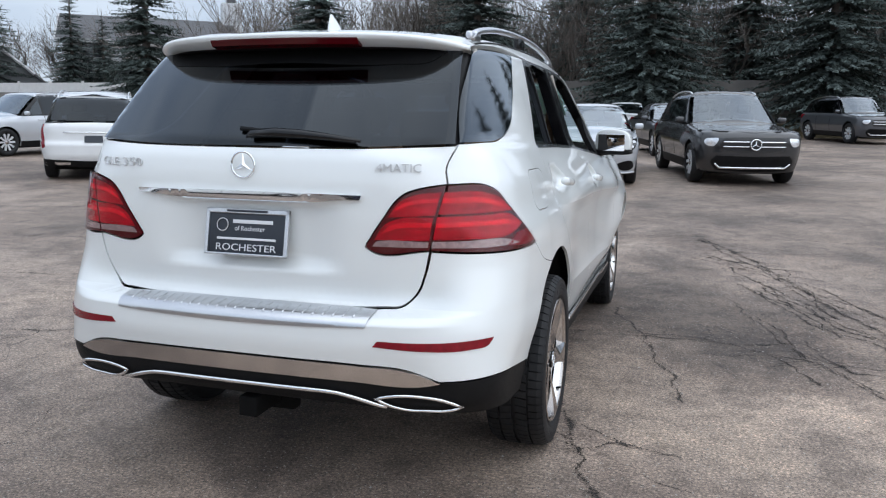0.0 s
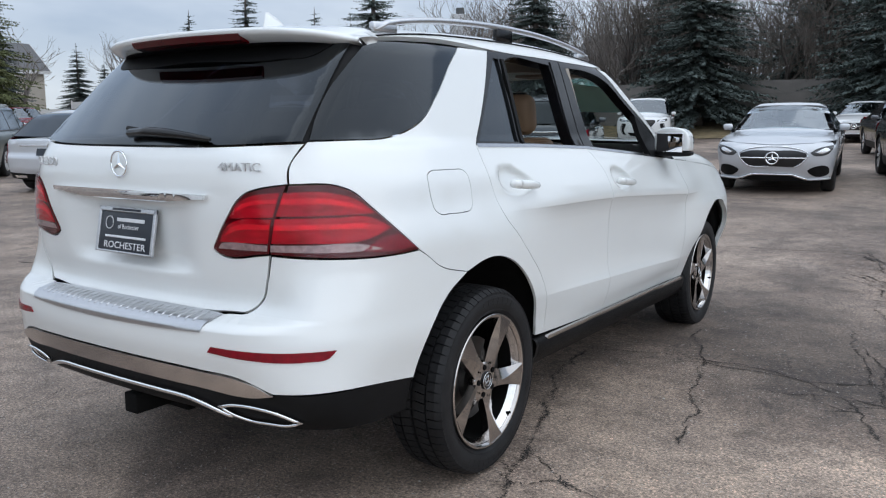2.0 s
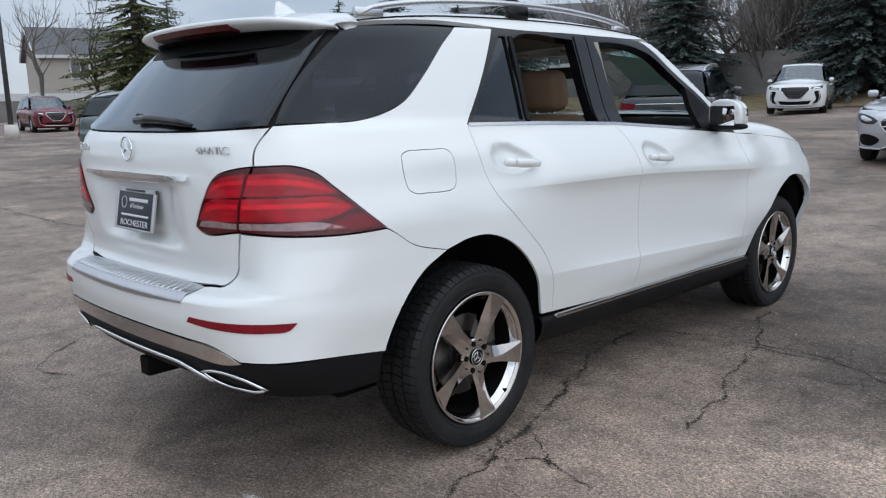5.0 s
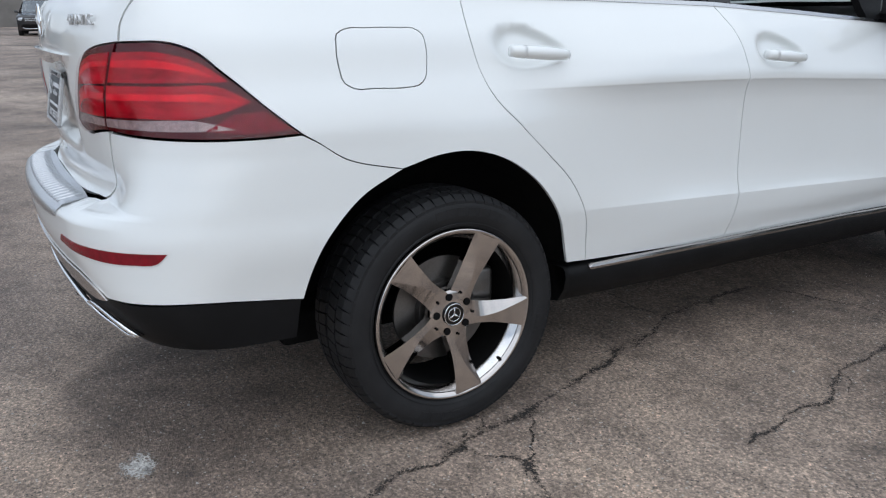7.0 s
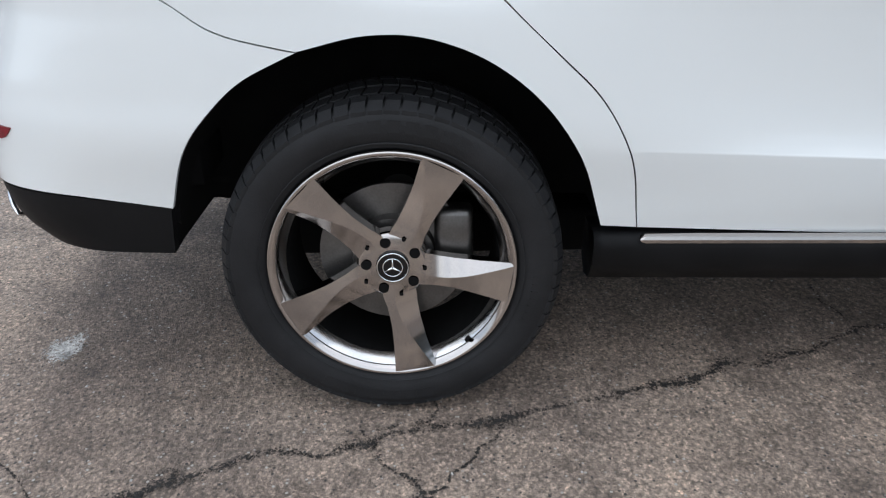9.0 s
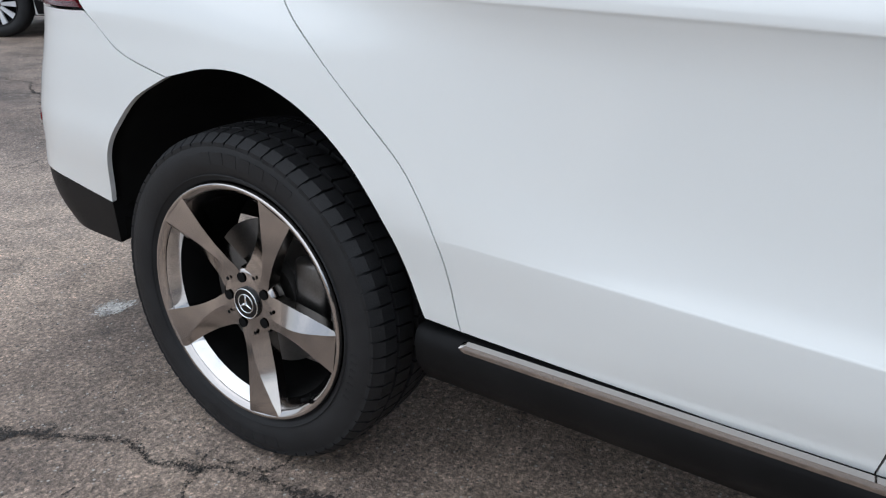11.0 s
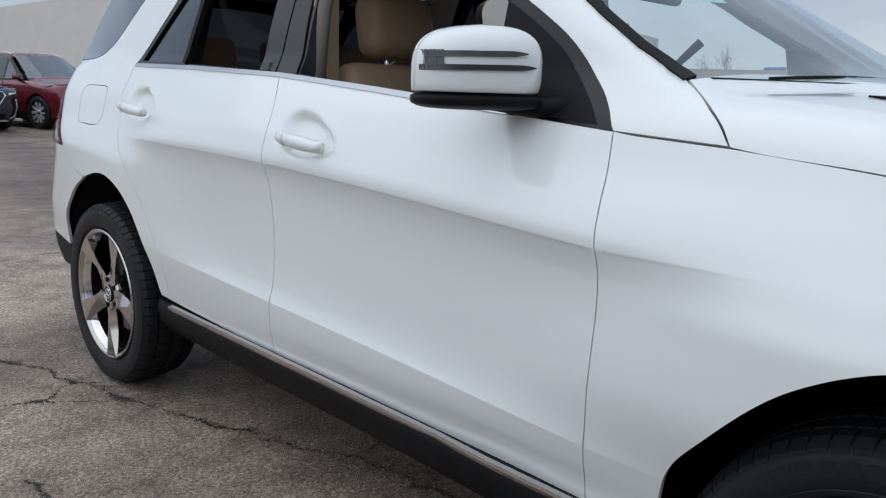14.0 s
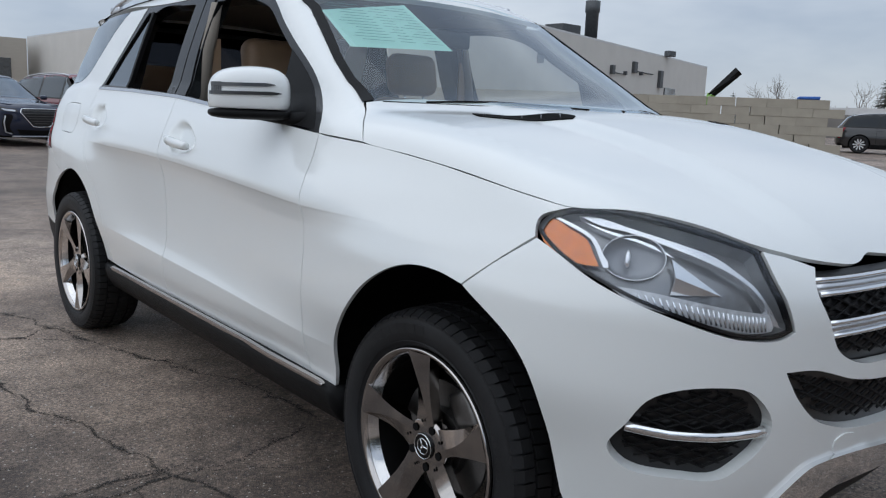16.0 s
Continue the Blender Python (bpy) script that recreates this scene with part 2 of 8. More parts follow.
def shape(x, y, z):
    """Below zero inside the body."""
    x = np.abs(x)
    gs = x - side_x(y, z)
    recess = .042 * (1 - step(.20, .40, x)) * step(.85, .91, z) * (1 - step(1.085, 1.125, z))
    corner = step(.60, .84, x)
    gr = REAR(z) * (1 - corner) + REAR_CORNER(z) * corner + .11 * x ** 2 + .05 * x ** 4 + recess - y
    gf = y - (NOSE(z) - .13 * x ** 2 - .17 * x ** 4)
    hump = .022 * (1 - step(.40, .52, x)) * step(3.4, 3.8, y)
    gt = z - np.where(y < 3.0, 1.31, HOOD(y) - .03 * x ** 2 - .03 * x ** 4 + hump - .016)
    low = smax(smax(gs, gr, .30 - .12 * (1 - step(.48, .68, z))), gf, .22)
    low = smax(low, gt, np.where(y > 3.2, .07, .05))
    ws = x - (.826 - .30 * (z - 1.26) - .10 * np.maximum(z - 1.3, 0) ** 2 - .125 * np.maximum(1.15 - y, 0) ** 1.7 - .022 * np.maximum(y - 2.5, 0) ** 2 + .012 * step(2.6, 3.4, y))
    roof = z - (1.785 - .085 * x ** 2 - .03 * x ** 4 - .035 * np.maximum(1.9 - y, 0) ** 2 - .062 * np.maximum(y - 1.9, 0) ** 2)
    screen = (y - (3.62 - 1.72 * np.maximum(z - 1.27, -.02) - .36 * x ** 2)) * .5
    back = (.165 + 1.02 * np.maximum(z - 1.32, -.015) + .45 * np.maximum(z - 1.5, 0) ** 2 + .16 * x ** 2 + .10 * x ** 4 - y) * .70
    top = smax(smax(ws, roof, .08), smax(screen, back, .02), .04)
    top = np.maximum(top, 1.24 - z)
    return smin(low, top, .02 + .04 * step(2.9, 3.3, y))


SKIN = [shape]


def gradient(p, e=1e-3):
    g = np.stack([SKIN[-1](*(p + e * d).T) - SKIN[-1](*(p - e * d).T) for d in np.eye(3)], -1)
    return g / np.linalg.norm(g, axis=-1, keepdims=True)


def cast(o, d, far=3.0, steps=160):
    """Where rays from far outside (o + far*d, walking back) first meet the body: o inside, d outward."""
    o, d = np.broadcast_arrays(np.asarray(o, float), np.asarray(d, float))
    hi = np.full(o.shape[0], far)
    lo = np.zeros(o.shape[0])
    for s in np.linspace(far, 0, steps):
        inside = (SKIN[-1](*(o + s * d).T) < 0) & (lo == 0)
        lo = np.where(inside, s, lo)
    hi = lo + far / (steps - 1)
    for _ in range(22):
        mid = (lo + hi) / 2
        ins = SKIN[-1](*(o + mid[:, None] * d).T) < 0
        lo, hi = np.where(ins, mid, lo), np.where(ins, hi, mid)
    return o + lo[:, None] * d


def from_side(y, z):
    """The body's right flank at (y, z)."""
    y, z = np.broadcast_arrays(np.asarray(y, float), np.asarray(z, float))
    o = np.stack([0 * y, y, z], -1)
    return cast(o, (1., 0, 0), 1.3, 60)


def from_rear(x, z):
    o = np.stack([x, 0 * x + 1.3, z], -1)
    return cast(o, (0, -1., 0), 1.6, 80)


def from_front(x, z):
    o = np.stack([x, 0 * x + 2.2, z], -1)
    return cast(o, (0, 1., 0), 2.8, 120)


def from_top(x, y):
    o = np.stack([x, y, 0 * x + .7], -1)
    return cast(o, (0, 0, 1.), 1.4, 80)


def from_round(axis_y, angle, z):
    """Outwards from an upright axis at (0, axis_y): angle 0 is to the right, 90 degrees ahead."""
    o = np.stack([0 * z, 0 * z + axis_y, z], -1)
    return cast(o, np.stack([np.cos(angle), np.sin(angle), 0 * z], -1), 2.2, 110)


def from_fan(turn, y):
    """Outwards from a lengthwise axis at height .75: turn 0 is straight up, positive to the right."""
    o = np.stack([0 * y, y, 0 * y + .75], -1)
    return cast(o, np.stack([np.sin(turn), 0 * y, np.cos(turn)], -1), 1.4, 80)
# ---------- building tools ----------
def part(name, bm, mat, parent=None, label="", smooth=True):
    """Links a bmesh as one mesh object."""
    me = bpy.data.meshes.new(name)
    if smooth:
        for f in bm.faces:
            f.smooth = True
    bm.to_mesh(me)
    bm.free()
    return own(name, me, mat, parent, label)


def own(name, me, mat, parent=None, label=""):
    for m in mat if isinstance(mat, (list, tuple)) else [mat]:
        me.materials.append(m)
    ob = new(name, me)
    if parent:
        ob.parent = parent
    if label:
        ob["label"] = label
    return ob


def root(name, m=None, **tags):
    ob = new(name)
    ob.empty_display_size = .1
    if m is not None:
        ob.matrix_basis = m
    return tagged(ob, **tags)


def raw(name, verts, faces, mat, parent=None, label="", smooth=False, normals=None):
    me = bpy.data.meshes.new(name)
    me.from_pydata([tuple(map(float, v)) for v in verts], [], [tuple(map(int, f)) for f in faces])
    if smooth or normals is not None:
        me.polygons.foreach_set("use_smooth", [True] * len(me.polygons))
    if normals is not None:
        me.normals_split_custom_set_from_vertices([tuple(map(float, n)) for n in normals])
    return own(name, me, mat, parent, label)


def box(x0, x1, y0, y1, z0, z1, bevel=0., seg=2, bm=None):
    bm2 = bmesh.new()
    bmesh.ops.create_cube(bm2, size=1)
    for v in bm2.verts:
        v.co = Vector(((x0 + x1) / 2 + v.co.x * (x1 - x0), (y0 + y1) / 2 + v.co.y * (y1 - y0), (z0 + z1) / 2 + v.co.z * (z1 - z0)))
    if bevel:
        bmesh.ops.bevel(bm2, geom=bm2.edges[:], offset=bevel, segments=seg, affect="EDGES", profile=.5)
    if bm is None:
        return bm2
    me = bpy.data.meshes.new("tmp")
    bm2.to_mesh(me)
    bm2.free()
    bm.from_mesh(me)
    bpy.data.meshes.remove(me)
    return bm


def tube(path, radius, sides=8, closed=False, bm=None, squash=1.0):
    """A round bar along points; radius may be a list."""
    bm = bm or bmesh.new()
    P = [Vector(p) for p in path]
    n = len(P)
    rings = []
    for i, p in enumerate(P):
        a, b = (P[i - 1], P[(i + 1) % n]) if closed else (P[max(i - 1, 0)], P[min(i + 1, n - 1)])
        d = (b - a).normalized()
        u = d.cross(Vector((0, 0, 1)))
        if u.length < .05:
            u = d.cross(Vector((1, 0, 0)))
        u.normalize()
        w = u.cross(d)
        r = radius[i] if isinstance(radius, (list, tuple)) else radius
        rings.append([bm.verts.new(p + r * (math.cos(k * math.tau / sides) * u + squash * math.sin(k * math.tau / sides) * w)) for k in range(sides)])
    for i in range(n if closed else n - 1):
        a, b = rings[i], rings[(i + 1) % n]
        for k in range(sides):
            bm.faces.new((a[k], a[(k + 1) % sides], b[(k + 1) % sides], b[k]))
    if not closed:
        bm.faces.new(rings[0][::-1])
        bm.faces.new(rings[-1])
    bmesh.ops.recalc_face_normals(bm, faces=bm.faces[:])
    return bm


def spun(profile, seg=48, axis="x"):
    """A ring turned from (radius, along) points round an axis through the origin."""
    bm = bmesh.new()
    rings = []
    for k in range(seg):
        c, s = math.cos(k * math.tau / seg), math.sin(k * math.tau / seg)
        rings.append([bm.verts.new((a, r * c, r * s) if axis == "x" else (r * c, r * s, a)) for r, a in profile])
    for k in range(seg):
        a, b = rings[k], rings[(k + 1) % seg]
        for i in range(len(profile) - 1):
            bm.faces.new((a[i], a[i + 1], b[i + 1], b[i]))
    bmesh.ops.remove_doubles(bm, verts=bm.verts[:], dist=1e-5)
    bmesh.ops.recalc_face_normals(bm, faces=bm.faces[:])
    return bm


def lettering(name, text, size, depth, mat, parent, m, width=None, label=""):
    """Raised letters from the built-in font, turned into a mesh."""
    cu = bpy.data.curves.new(name, "FONT")
    cu.body, cu.size, cu.extrude, cu.align_x, cu.align_y, cu.resolution_u = text, size, depth, "CENTER", "CENTER", 3
    ob = bpy.data.objects.new(name, cu)
    me = bpy.data.meshes.new_from_object(ob)
    bpy.data.objects.remove(ob)
    bpy.data.curves.remove(cu)
    if width:
        w = max(v.co.x for v in me.vertices) - min(v.co.x for v in me.vertices)
        for v in me.vertices:
            v.co.x *= width / w
    me.transform(m)
    return own(name, me, mat, parent, label)


def outline(pts, ds=.014):
    """A closed outline through points, smooth but at those marked with a third value."""
    n = len(pts)
    hard = [i for i in range(n) if len(pts[i]) > 2]
    P = np.array([p[:2] for p in pts], float)
    out = []

    def run(Q, closed):
        m = len(Q)
        for i in range(m if closed else m - 1):
            if closed:
                p0, p1, p2, p3 = Q[i - 1], Q[i], Q[(i + 1) % m], Q[(i + 2) % m]
            else:
                p1, p2 = Q[i], Q[i + 1]
                p0 = Q[i - 1] if i else 2 * p1 - p2
                p3 = Q[i + 2] if i + 2 < m else 2 * p2 - p1
            L = np.linalg.norm(p2 - p1)
            k = max(1, int(round(L / ds)))
            d0, d2 = max(np.linalg.norm(p1 - p0), 1e-6), max(np.linalg.norm(p3 - p2), 1e-6)
            m1 = (p2 - p1) + L * ((p1 - p0) / d0 - (p2 - p0) / (d0 + L)) if i or closed else (p2 - p1)
            m2 = (p2 - p1) + L * ((p3 - p2) / d2 - (p3 - p1) / (L + d2)) if i + 2 < m or closed else (p2 - p1)
            for s in np.arange(k) / k:
                out.append(p1 * (1 + 2 * s) * (1 - s) ** 2 + m1 * s * (1 - s) ** 2 + p2 * s * s * (3 - 2 * s) + m2 * s * s * (s - 1))
    if not hard:
        run(P, True)
    else:
        for a, b in zip(hard, hard[1:] + [hard[0] + n]):
            run(P[[i % n for i in range(a, b + 1)]], False)
    return np.array(out)


def inset(o, d):
    """Moves a closed outline inwards by d."""
    area = np.sum(o[:, 0] * np.roll(o[:, 1], -1) - o[:, 1] * np.roll(o[:, 0], -1))
    t = np.roll(o, -1, 0) - np.roll(o, 1, 0)
    t /= np.linalg.norm(t, axis=1, keepdims=True) + 1e-9
    return o + d * np.sign(area) * np.stack([-t[:, 1], t[:, 0]], 1)


def within(p, loops):
    """Which points lie inside the loops (even-odd)."""
    ins = np.zeros(len(p), bool)
    for o in loops:
        a, b = o, np.roll(o, -1, 0)
        for (x0, y0), (x1, y1) in zip(a, b):
            if y0 == y1:
                continue
            c = ((y0 > p[:, 1]) != (y1 > p[:, 1])) & (p[:, 0] < (x1 - x0) * (p[:, 1] - y0) / (y1 - y0) + x0)
            ins ^= c
    return ins


def sheet(loops, res, fine=(), rows=()):
    """Triangles over a flat region: the loops' points and a grid between them."""
    allp = np.concatenate(loops)
    lo, hi = allp.min(0), allp.max(0)

    def grid(r, lo, hi, ry=None):
        ry = ry or r * .87
        ys = np.arange(lo[1] + ry / 2, hi[1], ry)
        g = [np.stack([np.arange(lo[0] + (r / 2 if k % 2 else 0), hi[0], r), np.full(len(np.arange(lo[0] + (r / 2 if k % 2 else 0), hi[0], r)), y)], 1) for k, y in enumerate(ys)]
        return np.concatenate(g) if g else np.zeros((0, 2))
    pts = grid(res, lo, hi)
    for u, v, ru, rv, r in fine:
        inside = ((pts - (u, v)) / (ru, rv)) ** 2
        pts = pts[inside.sum(1) > 1.1]
        g = grid(r, (u - ru, v - rv), (u + ru, v + rv))
        pts = np.concatenate([pts, g[(((g - (u, v)) / (ru, rv)) ** 2).sum(1) < 1]])
    for v0, v1, dv in rows:
        pts = pts[(pts[:, 1] < v0) | (pts[:, 1] > v1)]
        us, vs = np.meshgrid(np.arange(lo[0], hi[0], res), np.arange(v0, v1, dv))
        pts = np.concatenate([pts, np.stack([us.ravel(), vs.ravel()], 1)])
    pts = pts[within(pts, loops)]
    keep = np.ones(len(pts), bool)
    lim = .4 * res if not fine and not rows else .006
    for i in range(0, len(pts), 2000):
        d = np.linalg.norm(pts[i:i + 2000, None] - allp[None], axis=2).min(1)
        keep[i:i + 2000] = d > lim
    pts = pts[keep]
    edges, n = [], 0
    for o in loops:
        edges += [(n + i, n + (i + 1) % len(o)) for i in range(len(o))]
        n += len(o)
    P = np.concatenate([allp, pts])
    v, _, f, *_ = mathutils.geometry.delaunay_2d_cdt([Vector(p) for p in P], edges, [], 0, 1e-6)
    v, f = np.array([tuple(p) for p in v]), np.array([t for t in f if len(t) == 3])
    return v, f[within(v[f].mean(1), loops)]


def panel(name, loops, proj, mat, parent, gap=.0015, depth=.012, lift=0., res=.03, ds=.014, fine=(), rows=(), label="", mirror=False, turn=None):
    """A skin panel on the SUV's surface, bounded by loops in the flat view that proj lays onto it."""
    outs = [inset(outline(l, ds), gap if k == 0 else -gap) for k, l in enumerate(loops)]
    uv, tri = sheet(outs, res, fine, rows)
    P = proj(uv[:, 0], uv[:, 1])
    N = gradient(P)
    P = P + lift * N
    fn = np.cross(P[tri[:, 1]] - P[tri[:, 0]], P[tri[:, 2]] - P[tri[:, 0]])
    flip = (fn * N[tri[:, 0]]).sum(1) < 0
    tri[flip] = tri[flip][:, ::-1]
    count = {}
    for t in tri:
        for a, b in ((t[0], t[1]), (t[1], t[2]), (t[2], t[0])):
            count[(min(a, b), max(a, b))] = (a, b) if (min(a, b), max(a, b)) not in count else None
    V, NN, F = [P], [N], [tuple(t) for t in tri]
    if depth:
        k = len(P)
        extra, en = [], []
        for e in count.values():
            if e is None:
                continue
            a, b = e
            t = np.cross(P[b] - P[a], N[a])
            t /= np.linalg.norm(t) + 1e-9
            extra += [P[a], P[b], P[b] - depth * N[b], P[a] - depth * N[a]]
            en += [t, t, t, t]
            F.append((k + 1, k, k + 3, k + 2))
            k += 4
        V.append(np.array(extra))
        NN.append(np.array(en))
    V, NN = np.concatenate(V), np.concatenate(NN)
    ob = raw(name, V, F, mat, parent, label, normals=NN)
    if mirror:
        twin = raw(name, V * (-1, 1, 1), [f[::-1] for f in F], mat, parent, label, normals=NN * (-1, 1, 1))
        return ob, twin
    return ob


def strip(name, line, width, mat, parent, proj, lift=.004, label="", mirror=False, thick=.004):
    """A thin moulding along a line on the surface, of the given width."""
    o = np.array(line, float)
    t = np.gradient(o, axis=0)
    t /= np.linalg.norm(t, axis=1, keepdims=True)
    nrm = np.stack([-t[:, 1], t[:, 0]], 1) * width / 2
    loop = [tuple(p) for p in np.concatenate([o + nrm, (o - nrm)[::-1]])]
    k = len(o)
    loop = [(*p, 1) if i in (0, k - 1, k, 2 * k - 1) else p for i, p in enumerate(loop)]
    return panel(name, [loop], proj, mat, parent, gap=0, depth=thick + lift, lift=lift, res=.03, label=label, mirror=mirror)
# ---------- the white SUV ----------
def side(u, v):
    return from_side(u, v)


def rear(u, v):
    return from_rear(u, v)


def front(u, v):
    return from_front(u, v)


def top(u, v):
    return from_top(u, v)


RA, FA = 1.30, 3.30          # upright axes for the wrap-round views of the rear and the nose


def rear_round(u, v):
    return from_round(RA, u, v)


def front_round(u, v):
    return from_round(FA, u, v)


def turn_of(p, axis):
    return math.atan2(p[1] - axis, p[0])


def S(y, z, *c):
    p = from_side(np.array([y]), np.array([z]))[0]
    return (turn_of(p, RA), z, *c)


def R(x, z, *c):
    p = from_rear(np.array([float(x)]), np.array([z]))[0]
    return (turn_of(p, RA), z, *c)


def SF(y, z, *c):
    p = from_side(np.array([y]), np.array([z]))[0]
    return (turn_of(p, FA), z, *c)


def XF(x, z, *c):
    p = from_front(np.array([float(x)]), np.array([z]))[0]
    return (turn_of(p, FA), z, *c)


def flipped(loop, centre):
    """The outline's mirror image across the car's middle, in a wrap-round view."""
    return [(2 * centre - p[0], *p[1:]) for p in loop[::-1]]


suv = root("white_suv", label="white mid-size SUV with dark chrome wheels, parked on cracked asphalt", category="car")

# rear door gap, arch and lamp edges that several panels share
GAP_R = [(1.118, 1.284), (1.122, 1.15), (1.17, 1.01), (1.265, .91), (1.36, .82), (1.45, .73), (1.512, .62), (1.546, .447)]
GAP_M = [(2.140, 1.250), (2.200, 1.155), (2.218, 1.05), (2.231, .92), (2.238, .78), (2.238, .68), (2.237, .59), (2.226, .50), (2.212, .417)]
GAP_F = [(3.352, 1.159), (3.384, .95), (3.386, .75), (3.374, .56), (3.360, .402)]
ARCH_R = [(1.468, .452), (1.41, .619), (1.325, .735), (1.19, .828), (1.066, .860), (.987, .858), (.862, .830)]
ARCH_B = [(.862, .830), (.742, .768), (.649, .678), (.592, .57), (.570, .500)]
BUMP_SEAM = [(.862, .830), (.823, .838), (.70, .872), (.62, .925), (.588, .945)]
QGLASS = [(.45, 1.309), (.60, 1.313), (.72, 1.335), (.82, 1.373), (.95, 1.47), (1.10, 1.60)]
LAMP_TOP = [(.50, 1.022), (.42, 1.10), (.36, 1.155)]


def hard(pts):
    """Marks the ends of a line as corners."""
    return [(*p, 1) if i in (0, len(pts) - 1) else p for i, p in enumerate(pts)]


def S_all(pts):
    return [S(*p) for p in pts]


fuel_loop = [(.712, 1.10), (.712, 1.16), (.719, 1.186), (.744, 1.198), (.80, 1.200), (.90, 1.199), (.946, 1.196), (.968, 1.180), (.973, 1.150), (.969, 1.10), (.958, 1.064), (.936, 1.048), (.90, 1.044), (.80, 1.046), (.746, 1.048), (.721, 1.063)]
quarter = [*S_all(hard(GAP_R)), *S_all(hard(ARCH_R)), *S_all(BUMP_SEAM[1:-1]), S(.588, .945, 1), *S_all(LAMP_TOP), S(.325, 1.170), R(.70, 1.176, 1), R(.690, 1.225), S(.288, 1.306, 1), *S_all(QGLASS), S(1.20, 1.672, 1), S(1.43, 1.676, 1)]
fuel = [S(*p) for p in fuel_loop]
panel("quarter_panel", [quarter, fuel], rear_round, WHITE, suv, mirror=False)
panel("fuel_door", [fuel], rear_round, WHITE, suv, gap=.0016)
panel("quarter_panel", [flipped(quarter, -math.pi / 2)], rear_round, WHITE, suv)
qg = [S(.292, 1.309, 1), *S_all(QGLASS), S(1.20, 1.672, 1), S(.95, 1.668), S(.665, 1.656, 1), S(.53, 1.56), S(.425, 1.471), S(.35, 1.39)]
panel("quarter_window", [qg], rear_round, PRIVACY, suv, gap=.003, depth=0, label="privacy-tinted glass")
panel("quarter_window", [flipped(qg, -math.pi / 2)], rear_round, PRIVACY, suv, gap=.003, depth=0, label="privacy-tinted glass")

seal = [R(.68, 1.306, 1), S(.34, 1.310, 1), S(.47, 1.471), S(.70, 1.65, 1), R(.60, 1.65, 1), R(.645, 1.471)]
for l in (seal, flipped(seal, -math.pi / 2)):
    panel("glass_seal", [l], rear_round, BLACK_TRIM, suv, gap=0, lift=-.009, depth=0, label="black seal between the rear panes")

# tailgate
half = [(.50, .760), (.555, .764), (.600, .80), (.632, .87), (.650, .952, 1), (.450, .952), (.437, .962), (.452, .99), (.50, 1.062), (.545, 1.125), (.575, 1.148), (.62, 1.163), (.697, 1.176, 1), (.688, 1.225), (.710, 1.300, 1), (.475, 1.290)]
gate = [(0, .757), *half, (0, 1.286), *[(-p[0], *p[1:]) for p in half[::-1]]]
tailgate = panel("tailgate", [gate], rear, WHITE, suv, rows=[(.74, .79, .008)])
panel("rear_window", [[(-.706, 1.306, 1), (-.475, 1.294), (0, 1.290), (.475, 1.294), (.706, 1.306, 1), (.674, 1.471), (.636, 1.655, 1), (.4, 1.690), (0, 1.703), (-.4, 1.690), (-.636, 1.655, 1), (-.674, 1.471)]], rear, PRIVACY, suv, gap=.002, depth=0, label="privacy-tinted rear glass")

